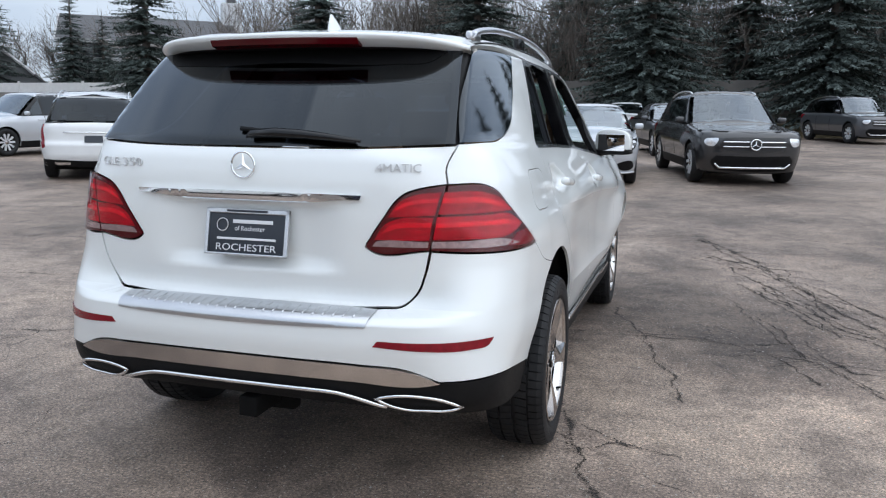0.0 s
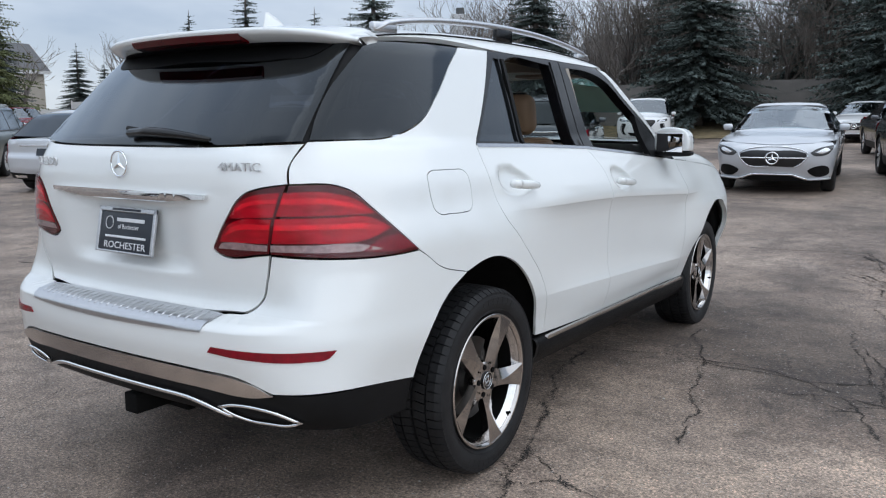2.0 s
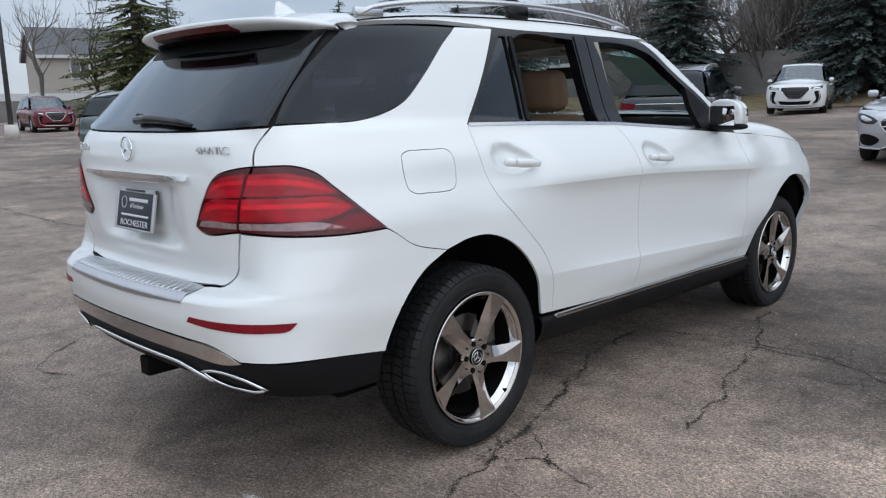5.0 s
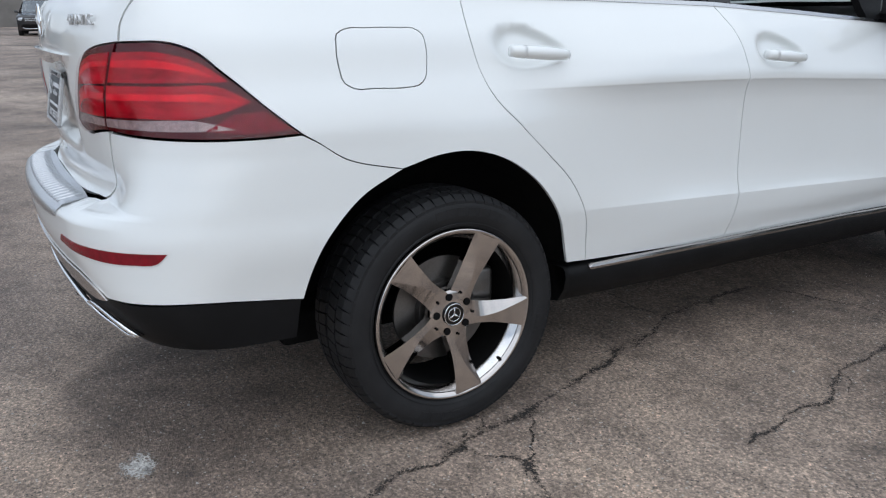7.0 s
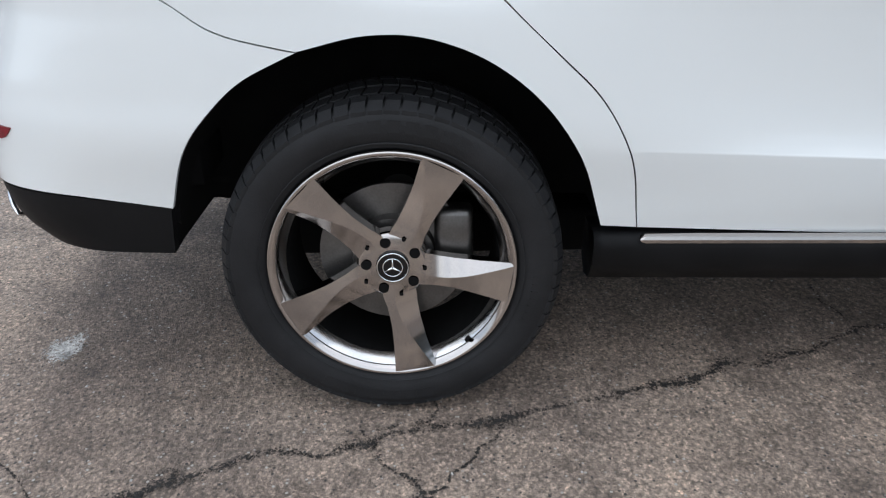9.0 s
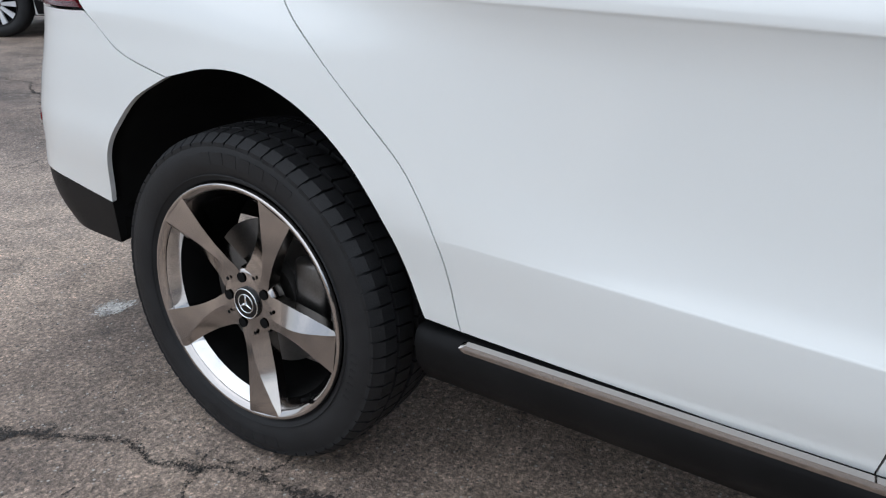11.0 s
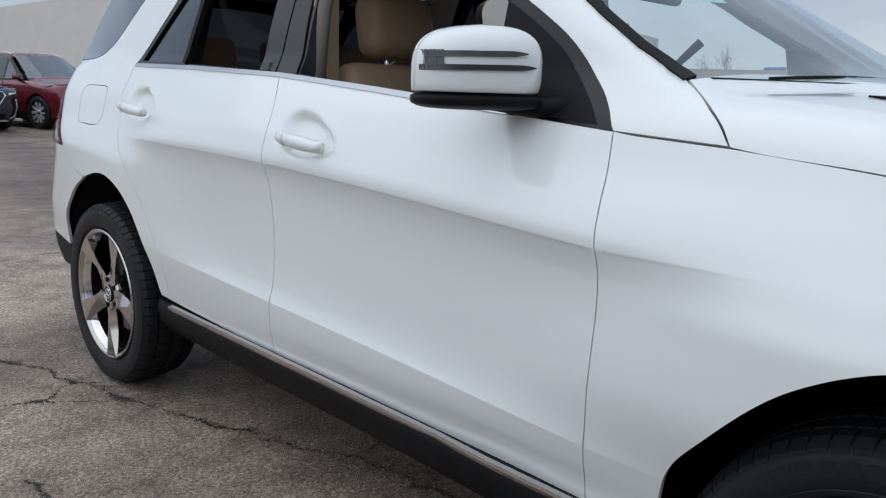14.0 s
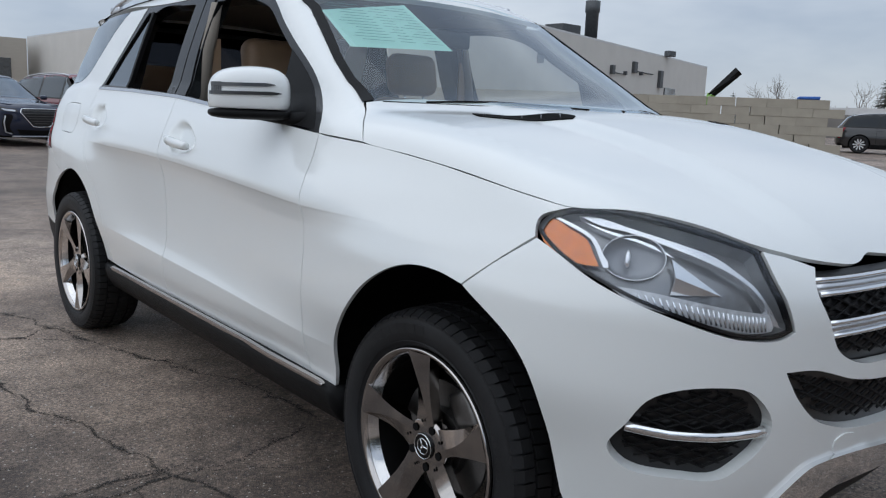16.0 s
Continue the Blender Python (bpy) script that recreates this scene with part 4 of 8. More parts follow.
# headlamps
for s in (1, -1):
    fl = (lambda l: l) if s > 0 else (lambda l: flipped(l, math.pi / 2))
    lamp = panel("headlamp", [fl(HL)], front_round, LAMP_GREY, suv, gap=.001, lift=-.045, depth=0, res=.03, label="clear headlamp with amber marker")
    panel("lamp_rim", [fl(HL), fl([tuple(p) for p in inset(outline(HL, .03), .008)])], front_round, GLOSS_BLACK, lamp, gap=.0005, lift=-.001, depth=.010, res=.03)
    panel("housing_wall", [fl(HL), fl([tuple(p) for p in inset(outline(HL, .03), .006)])], front_round, LAMP_GREY, lamp, gap=.0005, lift=-.012, depth=.036, res=.03)
    panel("lens", [fl(HL)], front_round, LENS, lamp, gap=.004, lift=.0, depth=0, res=.025, label="clear lens")
    panel("amber_marker", [fl([SF(4.300, 1.012), SF(4.317, 1.027), SF(4.368, 1.009), XF(.908, .992), XF(.911, .968), XF(.914, .942, 1), XF(.927, .942), SF(4.335, .967), SF(4.305, .992)])], front_round, AMBER, lamp, gap=0, lift=-.005, depth=.03, res=.02, label="amber side marker")
    panel("amber_edge", [fl([SF(4.318, 1.030, 1), SF(4.370, 1.013), XF(.904, .994), XF(.907, .968), XF(.910, .941, 1), XF(.905, .941), XF(.902, .968), XF(.899, .996), SF(4.376, 1.018), SF(4.320, 1.034, 1)])], front_round, LAMP_SILVER, lamp, gap=0, lift=-.006, depth=.03, res=.02)
    led = panel("led_strip", [fl([XF(.914, .909, 1), XF(.872, .903), XF(.811, .889), XF(.729, .871), XF(.678, .863), XF(.652, .858, 1), XF(.646, .822), XF(.666, .819), XF(.716, .822), XF(.792, .843), XF(.860, .864), XF(.898, .884)])], front_round, LED_CLEAR, lamp, gap=0, lift=-.012, depth=.02, res=.02, label="ribbed daytime light strip")
    for k in range(26):
        xx = .662 + .009 * k
        z0 = float(np.interp(xx, (.646, .70, .792, .86, .90), (.823, .823, .845, .867, .888)))
        z1 = float(np.interp(xx, (.652, .729, .811, .872), (.852, .862, .880, .896)))
        q = from_front(np.array([s * xx, s * (xx + .004)]), np.array([z0, z1]))
        part("rib", tube([tuple(a - .011 * b) for a, b in zip(q, gradient(q))], .0026, 5), LAMP_SILVER, led)
    c = from_front(np.array([s * .868]), np.array([.970]))[0]
    n = gradient(c[None])[0]
    t0 = np.cross(n, (0, 0, 1.))
    t0 /= np.linalg.norm(t0)
    t1 = np.cross(t0, n)
    v = []
    for r, d in ((.056, .022), (.053, .030), (.046, .038), (.034, .043), (.020, .045), (.0, .045)):
        for k in range(28):
            a = k * math.tau / 28
            v.append(c - d * n + r * (1.15 * math.cos(a) * t0 + .86 * math.sin(a) * t1))
    f = [(j * 28 + k, j * 28 + (k + 1) % 28, (j + 1) * 28 + (k + 1) % 28, (j + 1) * 28 + k) for j in range(5) for k in range(28)]
    raw("reflector_bowl", v, f, LAMP_BOWL, lamp, "grey projector bowl", smooth=True)
    ring = [tuple(c - .021 * n + .056 * (1.15 * math.cos(a) * t0 + .86 * math.sin(a) * t1)) for a in np.linspace(0, math.tau, 36, endpoint=False)]
    part("bowl_ring", tube(ring, .0013, 6, closed=True), LAMP_SILVER, lamp)
    bm = bmesh.new()
    bmesh.ops.create_uvsphere(bm, u_segments=16, v_segments=12, radius=1)
    for w in bm.verts:
        w.co = Vector(tuple(c - .034 * n + s * .012 * t0 + w.co.x * .008 * t0 + w.co.y * .010 * n + w.co.z * .020 * t1))
    part("bulb", bm, LAMP_SILVER, lamp, "small oval projector lens")
    panel("brow", [fl([XF(.891, 1.043, 1), XF(.867, 1.042), XF(.846, 1.030), XF(.813, 1.015), XF(.771, .997), XF(.730, .977), XF(.707, .953), XF(.674, .917), XF(.653, .883), XF(.624, .829, 1), XF(.630, .829), XF(.662, .885), XF(.686, .917), XF(.720, .947), XF(.757, .970), XF(.795, .990), XF(.827, 1.007), XF(.850, 1.019), XF(.877, 1.027)])], front_round, LAMP_SILVER, lamp, gap=0, lift=-.014, depth=.02, res=.02, label="silver light guide")
    panel("brow", [fl([XF(.893, 1.035, 1), XF(.872, 1.021), XF(.844, 1.009), XF(.816, .989), XF(.808, .976, 1), XF(.820, .984), XF(.848, 1.003), XF(.876, 1.015)])], front_round, CHROME, lamp, gap=0, lift=-.020, depth=.02, res=.02)
    p0 = from_front(np.array([s * .815, s * .752, s * .835, s * .822]), np.array([.972, .899, .900, .935]))
    nn = gradient(p0)
    fin = [p0[0] - .016 * nn[0], p0[1] - .014 * nn[1], p0[2] - .034 * nn[2], p0[3] - .020 * nn[3]]
    fin += [q - .008 * nn[0] for q in fin]
    raw("fin", fin, [(0, 1, 3), (3, 1, 2), (4, 7, 5), (0, 4, 5, 1), (1, 5, 6, 2), (2, 6, 7, 3), (3, 7, 4, 0)], CHROME, lamp)

# roof, pillars, window frames
roof_loop = [(.640, .655, 1), (.668, 1.2), (.680, 1.43), (.684, 2.0), (.682, 2.35), (.672, 2.62), (.640, 2.80, 1), (.4, 2.90), (0, 2.945)]
panel("roof", [[(0, .60), (.4, .622), *roof_loop[:-1], (.4, 2.90), (0, 2.945), (-.4, 2.90), *[(-p[0], *p[1:]) for p in roof_loop[:-2][::-1]], (-.4, .622)]], top, WHITE, suv, gap=.001, depth=.02)
SCREEN_EDGE = [(3.433, 1.260), (3.393, 1.279), (3.313, 1.324), (3.205, 1.393), (3.08, 1.478), (2.914, 1.588), (2.79, 1.655)]
FRAME_EDGE = [(2.62, 1.672), (2.725, 1.618), (2.86, 1.524), (2.99, 1.445), (3.09, 1.388), (3.165, 1.340), (3.250, 1.266), (3.312, 1.210), (3.348, 1.160)]
APIL = [(3.350, 1.159, 1), (3.581, 1.146, 1), (3.557, 1.176), (3.511, 1.211), *hard(SCREEN_EDGE), *hard(FRAME_EDGE[:-1])]
APIL = [p if p[:2] != FRAME_EDGE[-2] else p[:2] for p in APIL]
for f in (side, mirrored_side):
    panel("a_pillar", [APIL], f, WHITE, suv, gap=.001, depth=.02)
QL = [(1.160, 1.300, 1), (1.465, 1.648, 1), (1.505, 1.648, 1), (1.480, 1.292, 1)]
WR = [(1.520, 1.288, 1), (1.548, 1.640), (1.575, 1.650), (1.90, 1.657), (2.005, 1.652, 1), (2.00, 1.40), (2.015, 1.268, 1)]
WF = [(2.235, 1.258, 1), (2.215, 1.45), (2.225, 1.650, 1), (2.40, 1.650), (2.55, 1.634), (2.70, 1.592), (2.84, 1.504), (2.97, 1.424), (3.07, 1.366), (3.14, 1.318), (3.217, 1.250), (3.272, 1.203), (3.300, 1.172, 1), (3.0, 1.192)]
FRAME = [(1.122, 1.286, 1), (1.43, 1.678, 1), (2.0, 1.684), (2.35, 1.680), *hard(FRAME_EDGE), (3.0, 1.188), (2.60, 1.221), (2.14, 1.256), (1.6, 1.276)]
for f in (side, mirrored_side):
    fr = panel("window_frame", [FRAME, QL, WR, WF], f, GLOSS_BLACK, suv, gap=0, lift=-.002, depth=.05, label="gloss black window frame")
    panel("fixed_pane", [QL], f, PRIVACY, fr, gap=-.002, lift=-.012, depth=0, label="tinted fixed pane")
for bar in ([(1.497, 1.290, 1), (1.525, 1.648, 1), (1.547, 1.646, 1), (1.520, 1.286, 1)],):
    panel("divider_bar", [bar], side, BLACK_TRIM, suv, gap=0, lift=.004, depth=.02)
panel("b_pillar", [[(2.022, 1.268, 1), (2.012, 1.40), (2.02, 1.668, 1), (2.20, 1.668, 1), (2.195, 1.45), (2.225, 1.256, 1)]], side, GLOSS_BLACK, suv, gap=0, lift=.003, depth=.02)
panel("door_seam", [[(2.112, 1.262, 1), (2.103, 1.40), (2.11, 1.672, 1), (2.117, 1.672, 1), (2.110, 1.40), (2.119, 1.262, 1)]], side, DARK, suv, gap=0, lift=.0036, depth=.004)
belt = [(1.125, 1.286), (1.6, 1.2765), (2.14, 1.2575), (2.60, 1.2245), (3.0, 1.1925), (3.10, 1.186)]
bl = np.array(belt)
yy = np.linspace(1.125, 3.10, 30)
strip("belt_trim", np.stack([yy, np.interp(yy, bl[:, 0], bl[:, 1]) - .004], 1), .013, SATIN, suv, side, lift=.003, label="satin chrome belt strip")
edge = from_side(np.array([p[0] for p in SCREEN_EDGE]), np.array([p[1] for p in SCREEN_EDGE]))
GLASS_EDGE = hard([(float(p[0]) - .002, float(p[2])) for p in edge])
panel("windshield", [[*[(-x, z, *c) for x, z, *c in GLASS_EDGE], (0, 1.690), *GLASS_EDGE[::-1], (.4, 1.266), (0, 1.264), (-.4, 1.266)]], front, CLEAR, suv, gap=.001, depth=.005, label="clear windshield")
for s in (1, -1):
    line = np.array(SCREEN_EDGE)
    t = np.linspace(0, 6, 30)
    line = np.stack([np.interp(t, range(7), line[:, 0]), np.interp(t, range(7), line[:, 1])], 1)
    strip("screen_seal", line + (.002, .001), .009, BLACK_TRIM, suv, side if s > 0 else mirrored_side, lift=.003, label="black screen edge")

# spoiler with the third brake light
n, m2 = 41, 9
sv, sf = [], []
for i in range(n):
    t = -1 + 2 * i / (n - 1)
    x = .66 * t
    a = abs(t)
    yb = .365 + .10 * a ** 2 + .14 * a ** 8
    zb = 1.694 - .010 * a ** 2 - .028 * a ** 6
    roof_p = from_top(np.array([x * .985]), np.array([.70 + .02 * a]))[0]
    th = .045 * (1 - .35 * a ** 4)
    tuck = .62 - .05 * (1 - a ** 2) + .02 * a
    pts = [(x, roof_p[1], roof_p[2] + .002), (x, (roof_p[1] * 2 + yb) / 3, roof_p[2] * .62 + zb * .38 + .007), (x, (roof_p[1] + yb * 3) / 4, zb + .006), (x, yb + .008, zb + .001), (x, yb, zb - .010), (x, yb + .014, zb - th * .55), (x, yb + .07, zb - th), (x, tuck, zb - th - .012), (x, tuck + .06, zb - th + .01)]
    sv += pts
for i in range(n - 1):
    for k in range(m2 - 1):
        sf.append((i * m2 + k, i * m2 + k + 1, (i + 1) * m2 + k + 1, (i + 1) * m2 + k))
sf += [tuple(range(m2)), tuple(range((n - 1) * m2, n * m2))[::-1]]
spoiler = raw("roof_spoiler", sv, [f[::-1] for f in sf], [WHITE, BLACK_TRIM], suv, "white roof spoiler with a black underside", smooth=True)
for i, f in enumerate(spoiler.data.polygons):
    f.material_index = int(i < 40 * 8 and i % 8 >= 6)
bv, bf = [], []
for i in range(15):
    x = -.30 + .60 * i / 14
    a = abs(x / .66)
    yb = .365 + .10 * a ** 2 + .006
    zb = 1.694 - .010 * a ** 2
    e = .006 if 0 < i < 14 else .012
    bv += [(x, yb + .002, zb - .016), (x, yb + .004 - .004, zb - .020), (x, yb + .012, zb - .040), (x, yb + .05, zb - .048), (x, yb + .05, zb - .016)]
for i in range(14):
    bf += [(i * 5 + k, i * 5 + (k + 1) % 5, i * 5 + 5 + (k + 1) % 5, i * 5 + 5 + k) for k in range(5)]
bf += [(4, 3, 2, 1, 0), (70, 71, 72, 73, 74)]
raw("brake_light", bv, bf, RED_DARK, spoiler, "dark red third brake light")
panel("glass_band", [[(-.60, 1.655), (0, 1.69), (.60, 1.655), (.55, 1.60), (.42, 1.585), (0, 1.592), (-.42, 1.585), (-.55, 1.60)]], rear, BLACK_TRIM, suv, gap=0, lift=.002, depth=.003, label="black band of the rear window")

# roof rails, antenna, wipers
for s in (1, -1):
    ys = np.linspace(.74, 2.62, 26)
    t = (ys - .74) / 1.88
    base = from_top(np.full(26, s * .615), ys)
    zs = base[:, 2] + .004 + .052 * np.sin(np.pi * np.clip(t, 0, 1)) ** .38
    rail = part("roof_rail", tube([(s * .622, y, z) for y, z in zip(ys, zs)], .0145, 8, squash=.9), SILVER, suv, "satin aluminium roof rail")
    for yf in (.80, 1.68, 2.54):
        i = int(np.argmin(abs(ys - yf)))
        part("rail_foot", box(s * .620 - .014, s * .620 + .014, yf - .07, yf + .07, base[i, 2] - .01, zs[i], .008), SILVER if yf != 1.68 else GLOSS_BLACK, rail)
    part("gutter", tube([(s * .640, y, from_top(np.array([s * .640]), np.array([y]))[0][2] + .001) for y in np.linspace(.70, 2.78, 20)], .004, 5), BLACK_TRIM, suv, "black roof seam strip")
fv = []
for t in np.linspace(0, 1, 10):
    y = .80 + .13 * t
    h = .085 * (1 - t) ** .55 * min(1, t * 6 + .25)
    w = .020 * math.sin(math.pi * (.08 + .9 * t)) ** .6
    zr = from_top(np.array([0.]), np.array([y]))[0][2]
    fv += [(-w, y, zr), (-w * .35, y + .0, zr + h * .7), (0, y, zr + h), (w * .35, y, zr + h * .7), (w, y, zr)]
raw("antenna_fin", fv, [(i * 5 + k, i * 5 + k + 1, i * 5 + k + 6, i * 5 + k + 5) for i in range(9) for k in range(4)] + [(4, 3, 2, 1, 0)], WHITE, suv, smooth=True)
q = from_rear(np.array([.01, .10, .20, .30, .41]), np.array([1.327, 1.332, 1.328, 1.320, 1.309]))
wip = part("rear_wiper", tube([tuple(a + (0, -.024, .004)) for a in q], [.020, .023, .021, .016, .008], 10, squash=.8), GLOSS_BLACK, suv, "black rear wiper")
q = from_rear(np.linspace(-.05, .39, 8), np.linspace(1.345, 1.306, 8))
part("blade", tube([tuple(a + (0, -.010, .004)) for a in q], .009, 6), BLACK_TRIM, wip)
part("pivot", tube([(.0, .16, 1.318), (.0, .19, 1.325)], .02, 12), GLOSS_BLACK, wip)
for x0, x1 in ((.12, .62), (-.52, -.06)):
    xs = np.linspace(x0, x1, 12)
    zz = 1.266 + .010 * np.sin(np.linspace(0, math.pi, 12))
    q = from_front(xs, zz)
    w = part("front_wiper", tube([tuple(a + (0, .004, .000)) for a in q], .0045, 6), BLACK_TRIM, suv, "black windshield wiper")
part("cowl", tube([tuple(a + (0, .012, -.012)) for a in from_front(np.linspace(-.74, .74, 20), np.full(20, 1.268))], .010, 6), BLACK_TRIM, suv, "black cowl strip")
for s in (1, -1):
    loop = [(s * .585, 3.690, 1), (s * .605, 3.735), (s * .52, 3.850), (s * .43, 3.945, 1), (s * .395, 3.925), (s * .48, 3.800)]
    vent = panel("hood_vent", [loop], top, DARK, suv, gap=0, lift=.003, depth=.004, res=.02, label="black hood vent")
    for k in range(5):
        p = from_top(np.array([s * (.560 - .035 * k), s * (.590 - .035 * k)]), np.array([3.715 + .043 * k, 3.745 + .043 * k]))
        part("slat", tube([tuple(a + (0, 0, .004)) for a in p], .0022, 5), LAMP_DARK, vent)

BADGE = surface("badge_silver", (.68, .69, .70), .3, .5, vary=.05, bscale=200)
# emblem, lettering, chrome handle strip and number plate
star("rear_emblem", from_rear(np.array([0.]), np.array([1.227]))[0] + (0, -.010, 0), .044, -1, suv, .0042)
FACE = Matrix(((1, 0, 0, 0), (0, 0, -1, 0), (0, 1, 0, 0), (0, 0, 0, 1)))


def on_gate(x, z, tilt=0.):
    p = from_rear(np.array([x]), np.array([z]))[0]
    n = gradient(p[None])[0]
    a = math.atan2(n[0], -n[1])
    return Matrix.Translation(tuple(p + .004 * n)) @ Matrix.Rotation(a, 4, "Z") @ FACE


lettering("model_badge", "GLE", .044, .003, BADGE, suv, on_gate(-.580, 1.222), width=.098, label="silver model lettering")
lettering("model_badge", "350", .044, .003, BADGE, suv, on_gate(-.472, 1.222), width=.090, label="silver model lettering")
lettering("drive_badge", "4MATIC", .038, .003, BADGE, suv, on_gate(.548, 1.226), width=.150, label="silver lettering")
q = from_rear(np.linspace(-.425, .425, 24), np.linspace(1.127, 1.127, 24))
panel("handle_strip", [[(-.430, 1.136, 1), (-.2, 1.138), (0, 1.139), (.2, 1.138), (.430, 1.136, 1), (.424, 1.121, 1), (.2, 1.117), (0, 1.116), (-.2, 1.117), (-.424, 1.121, 1)]], rear, CHROME, suv, gap=0, lift=.016, depth=.03, res=.02, label="chrome tailgate strip")
pc = Vector((0, .128, .992))
PT = Matrix.Translation(pc - Vector((0, .012, 0))) @ Matrix.Rotation(radians(-11), 4, "X")
pl = root("number_plate", PT)
pl.parent = suv
pl["label"] = "navy dealer plate in a chrome frame"
part("plate", box(-.158, .158, -.002, .004, -.080, .080, .003), PLATE, pl)
fr = box(-.162, -.148, -.008, .004, -.082, .082, .003)
for a in ((.148, .162, -.008, .004, -.082, .082), (-.162, .162, -.008, .004, .064, .082), (-.162, .162, -.008, .004, -.082, -.074)):
    box(*a, .003, bm=fr)
part("plate_frame", fr, SILVER, pl, "chrome plate frame", smooth=False)


def plate_text(text, size, x, z, w):
    lettering("lettering", text, size, .0004, PLATE_WHITE, pl, Matrix.Translation((x, -.0035, z)) @ FACE, width=w)


plate_text("of Rochester", .024, .012, .012, .118)
plate_text("ROCHESTER", .034, 0, -.055, .235)
part("dealer_bar", box(-.055, .100, -.005, -.002, .030, .043, .001), PLATE_WHITE, pl, "unlettered maker bar")
part("address_bar", box(-.115, .115, -.005, -.002, -.028, -.020, .001), PLATE_WHITE, pl, "pale address bar")
part("frame_bar", box(-.08, .08, -.010, -.007, .069, .077, .001), PLATE, pl, "dark bar on the frame")
rg = tube([(-.095 + .022 * math.cos(a), -.005, .024 + .022 * math.sin(a)) for a in np.linspace(0, math.tau, 24, endpoint=False)], .0016, 5, closed=True)
part("plate_ring", rg, PLATE_WHITE, pl, "round pale emblem")

# door mirrors
for s in (1, -1):
    bm = bmesh.new()
    bmesh.ops.create_uvsphere(bm, u_segments=40, v_segments=28, radius=1)

    def sq(a, e):
        return math.copysign(abs(a) ** e, a)
    for v in bm.verts:
        x, y, z = v.co
        v.co = Vector((sq(x, .60) * .128, (sq(y, .70) * .088 if y > 0 else sq(y, .3) * .035), sq(z, .66) * .088))
        v.co.y += .024 * (-s * v.co.x / .125) * (1 if y > 0 else 0)
        v.co.z -= .012 * max(0, s * v.co.x / .128)
        if v.co.z < -.046:
            v.co.z = -.046
    mir = part("door_mirror", bm, WHITE, suv, "white door mirror with a black base")
    mir.matrix_basis = pose(s * .985, 3.062, 1.268, 0, 0, -s * 24)
    low = bmesh.new()
    bmesh.ops.create_uvsphere(low, u_segments=40, v_segments=20, radius=1)
    for v in low.verts:
        x, y, z = v.co
        v.co = Vector((sq(x, .5) * .129, (sq(y, .6) * .086 if y > 0 else sq(y, .3) * .037), -.062 + (sq(z, .5) * .0155 if z > 0 else sq(z, .8) * .019)))
        v.co.y += .024 * (-s * v.co.x / .125) * (1 if y > 0 else 0)
    part("mirror_base", low, BLACK_TRIM, mir, "black lower shell")
    arm = tube([(-s * .02, .02, -.068), (-s * .09, .034, -.072), (-s * .135, .050, -.074), (-s * .20, .080, -.072)], [.014, .022, .027, .036], 12, squash=.8)
    part("mirror_arm", arm, BLACK_TRIM, mir)
    part("mirror_glass", box(-.098, .098, -.0385, -.034, -.055, .052, .002), MIRROR, mir, "mirror glass")
    for dz, x0, x1 in ((.030, -.075, .118), (.004, -.095, .124)):
        sv2, sf2 = [], []
        for i, t in enumerate(np.linspace(0, 1, 14)):
            xl = x0 + (x1 - x0) * t
            h = .0055 * min(1, t * 7 + .15)
            zc = dz - .004 * t
            for k in (-1, 1):
                zz = zc + k * h
                u = (abs(zz + .012 * max(0, xl / .128)) / .088) ** (1 / .66)
                lat = max(1e-4, 1 - u * u)
                w_ = min(1., (abs(xl) / .128)) ** (1 / .60)
                yy = .088 * max(0., lat - w_ * w_) ** .35
                sv2.append((s * xl, yy + .024 * (-xl / .125) + .0045, zz))
        m_ = 14
        sf2 = [(2 * i, 2 * i + 1, 2 * i + 3, 2 * i + 2) for i in range(m_ - 1)]
        raw("signal_strip", sv2, sf2, LAMP_DARK, mir, "dark signal strip", smooth=True)
    for k in range(6):
        lens = []
        for xl in (.088 + .006 * k, .0932 + .006 * k):
            for zz in (-.004, .034):
                u = (abs(zz + .012 * max(0, xl / .128)) / .088) ** (1 / .66)
                w_ = (abs(xl) / .128) ** (1 / .60)
                lens.append((s * xl, .088 * max(0., 1 - u * u - w_ * w_) ** .35 + .024 * (-xl / .125) + .005, zz))
        raw("signal_lens", lens, [(0, 1, 3, 2)], LAMP_DARK, mir)
    sail = [(2.985, 1.194, 1), (3.310, 1.170, 1), (3.278, 1.205), (3.224, 1.254), (3.146, 1.322), (3.073, 1.370), (2.965, 1.430, 1)]
    panel("mirror_sail", [sail], side if s > 0 else mirrored_side, BLACK_TRIM, suv, gap=0, lift=-.001, depth=.03, label="black mirror triangle")

# dark inner body, wheel housings, floor
part("underbody", box(-.56, .56, .62, 4.40, .21, .33, .02), DARK, suv, "dark underbody")
part("floor_pan", box(-.80, .80, 1.55, 3.42, .27, .34, .02), DARK, suv)
part("rear_tray", box(-.60, .60, .30, .62, .42, .47, .02), DARK, suv)
part("silencer", spun([(.0, -.30), (.07, -.29), (.085, -.26), (.085, .26), (.07, .29), (.0, .30)], 18), DARK, suv, "dark exhaust silencer").matrix_basis = pose(.05, .52, .36)
part("rear_axle", tube([(-.70, AXLE_R, .33), (-.2, AXLE_R, .29), (.2, AXLE_R, .29), (.70, AXLE_R, .33)], .045, 10), DARK, suv, "dark rear axle")
part("front_tray", box(-.70, .70, 4.40, 4.56, .28, .36, .02), DARK, suv)
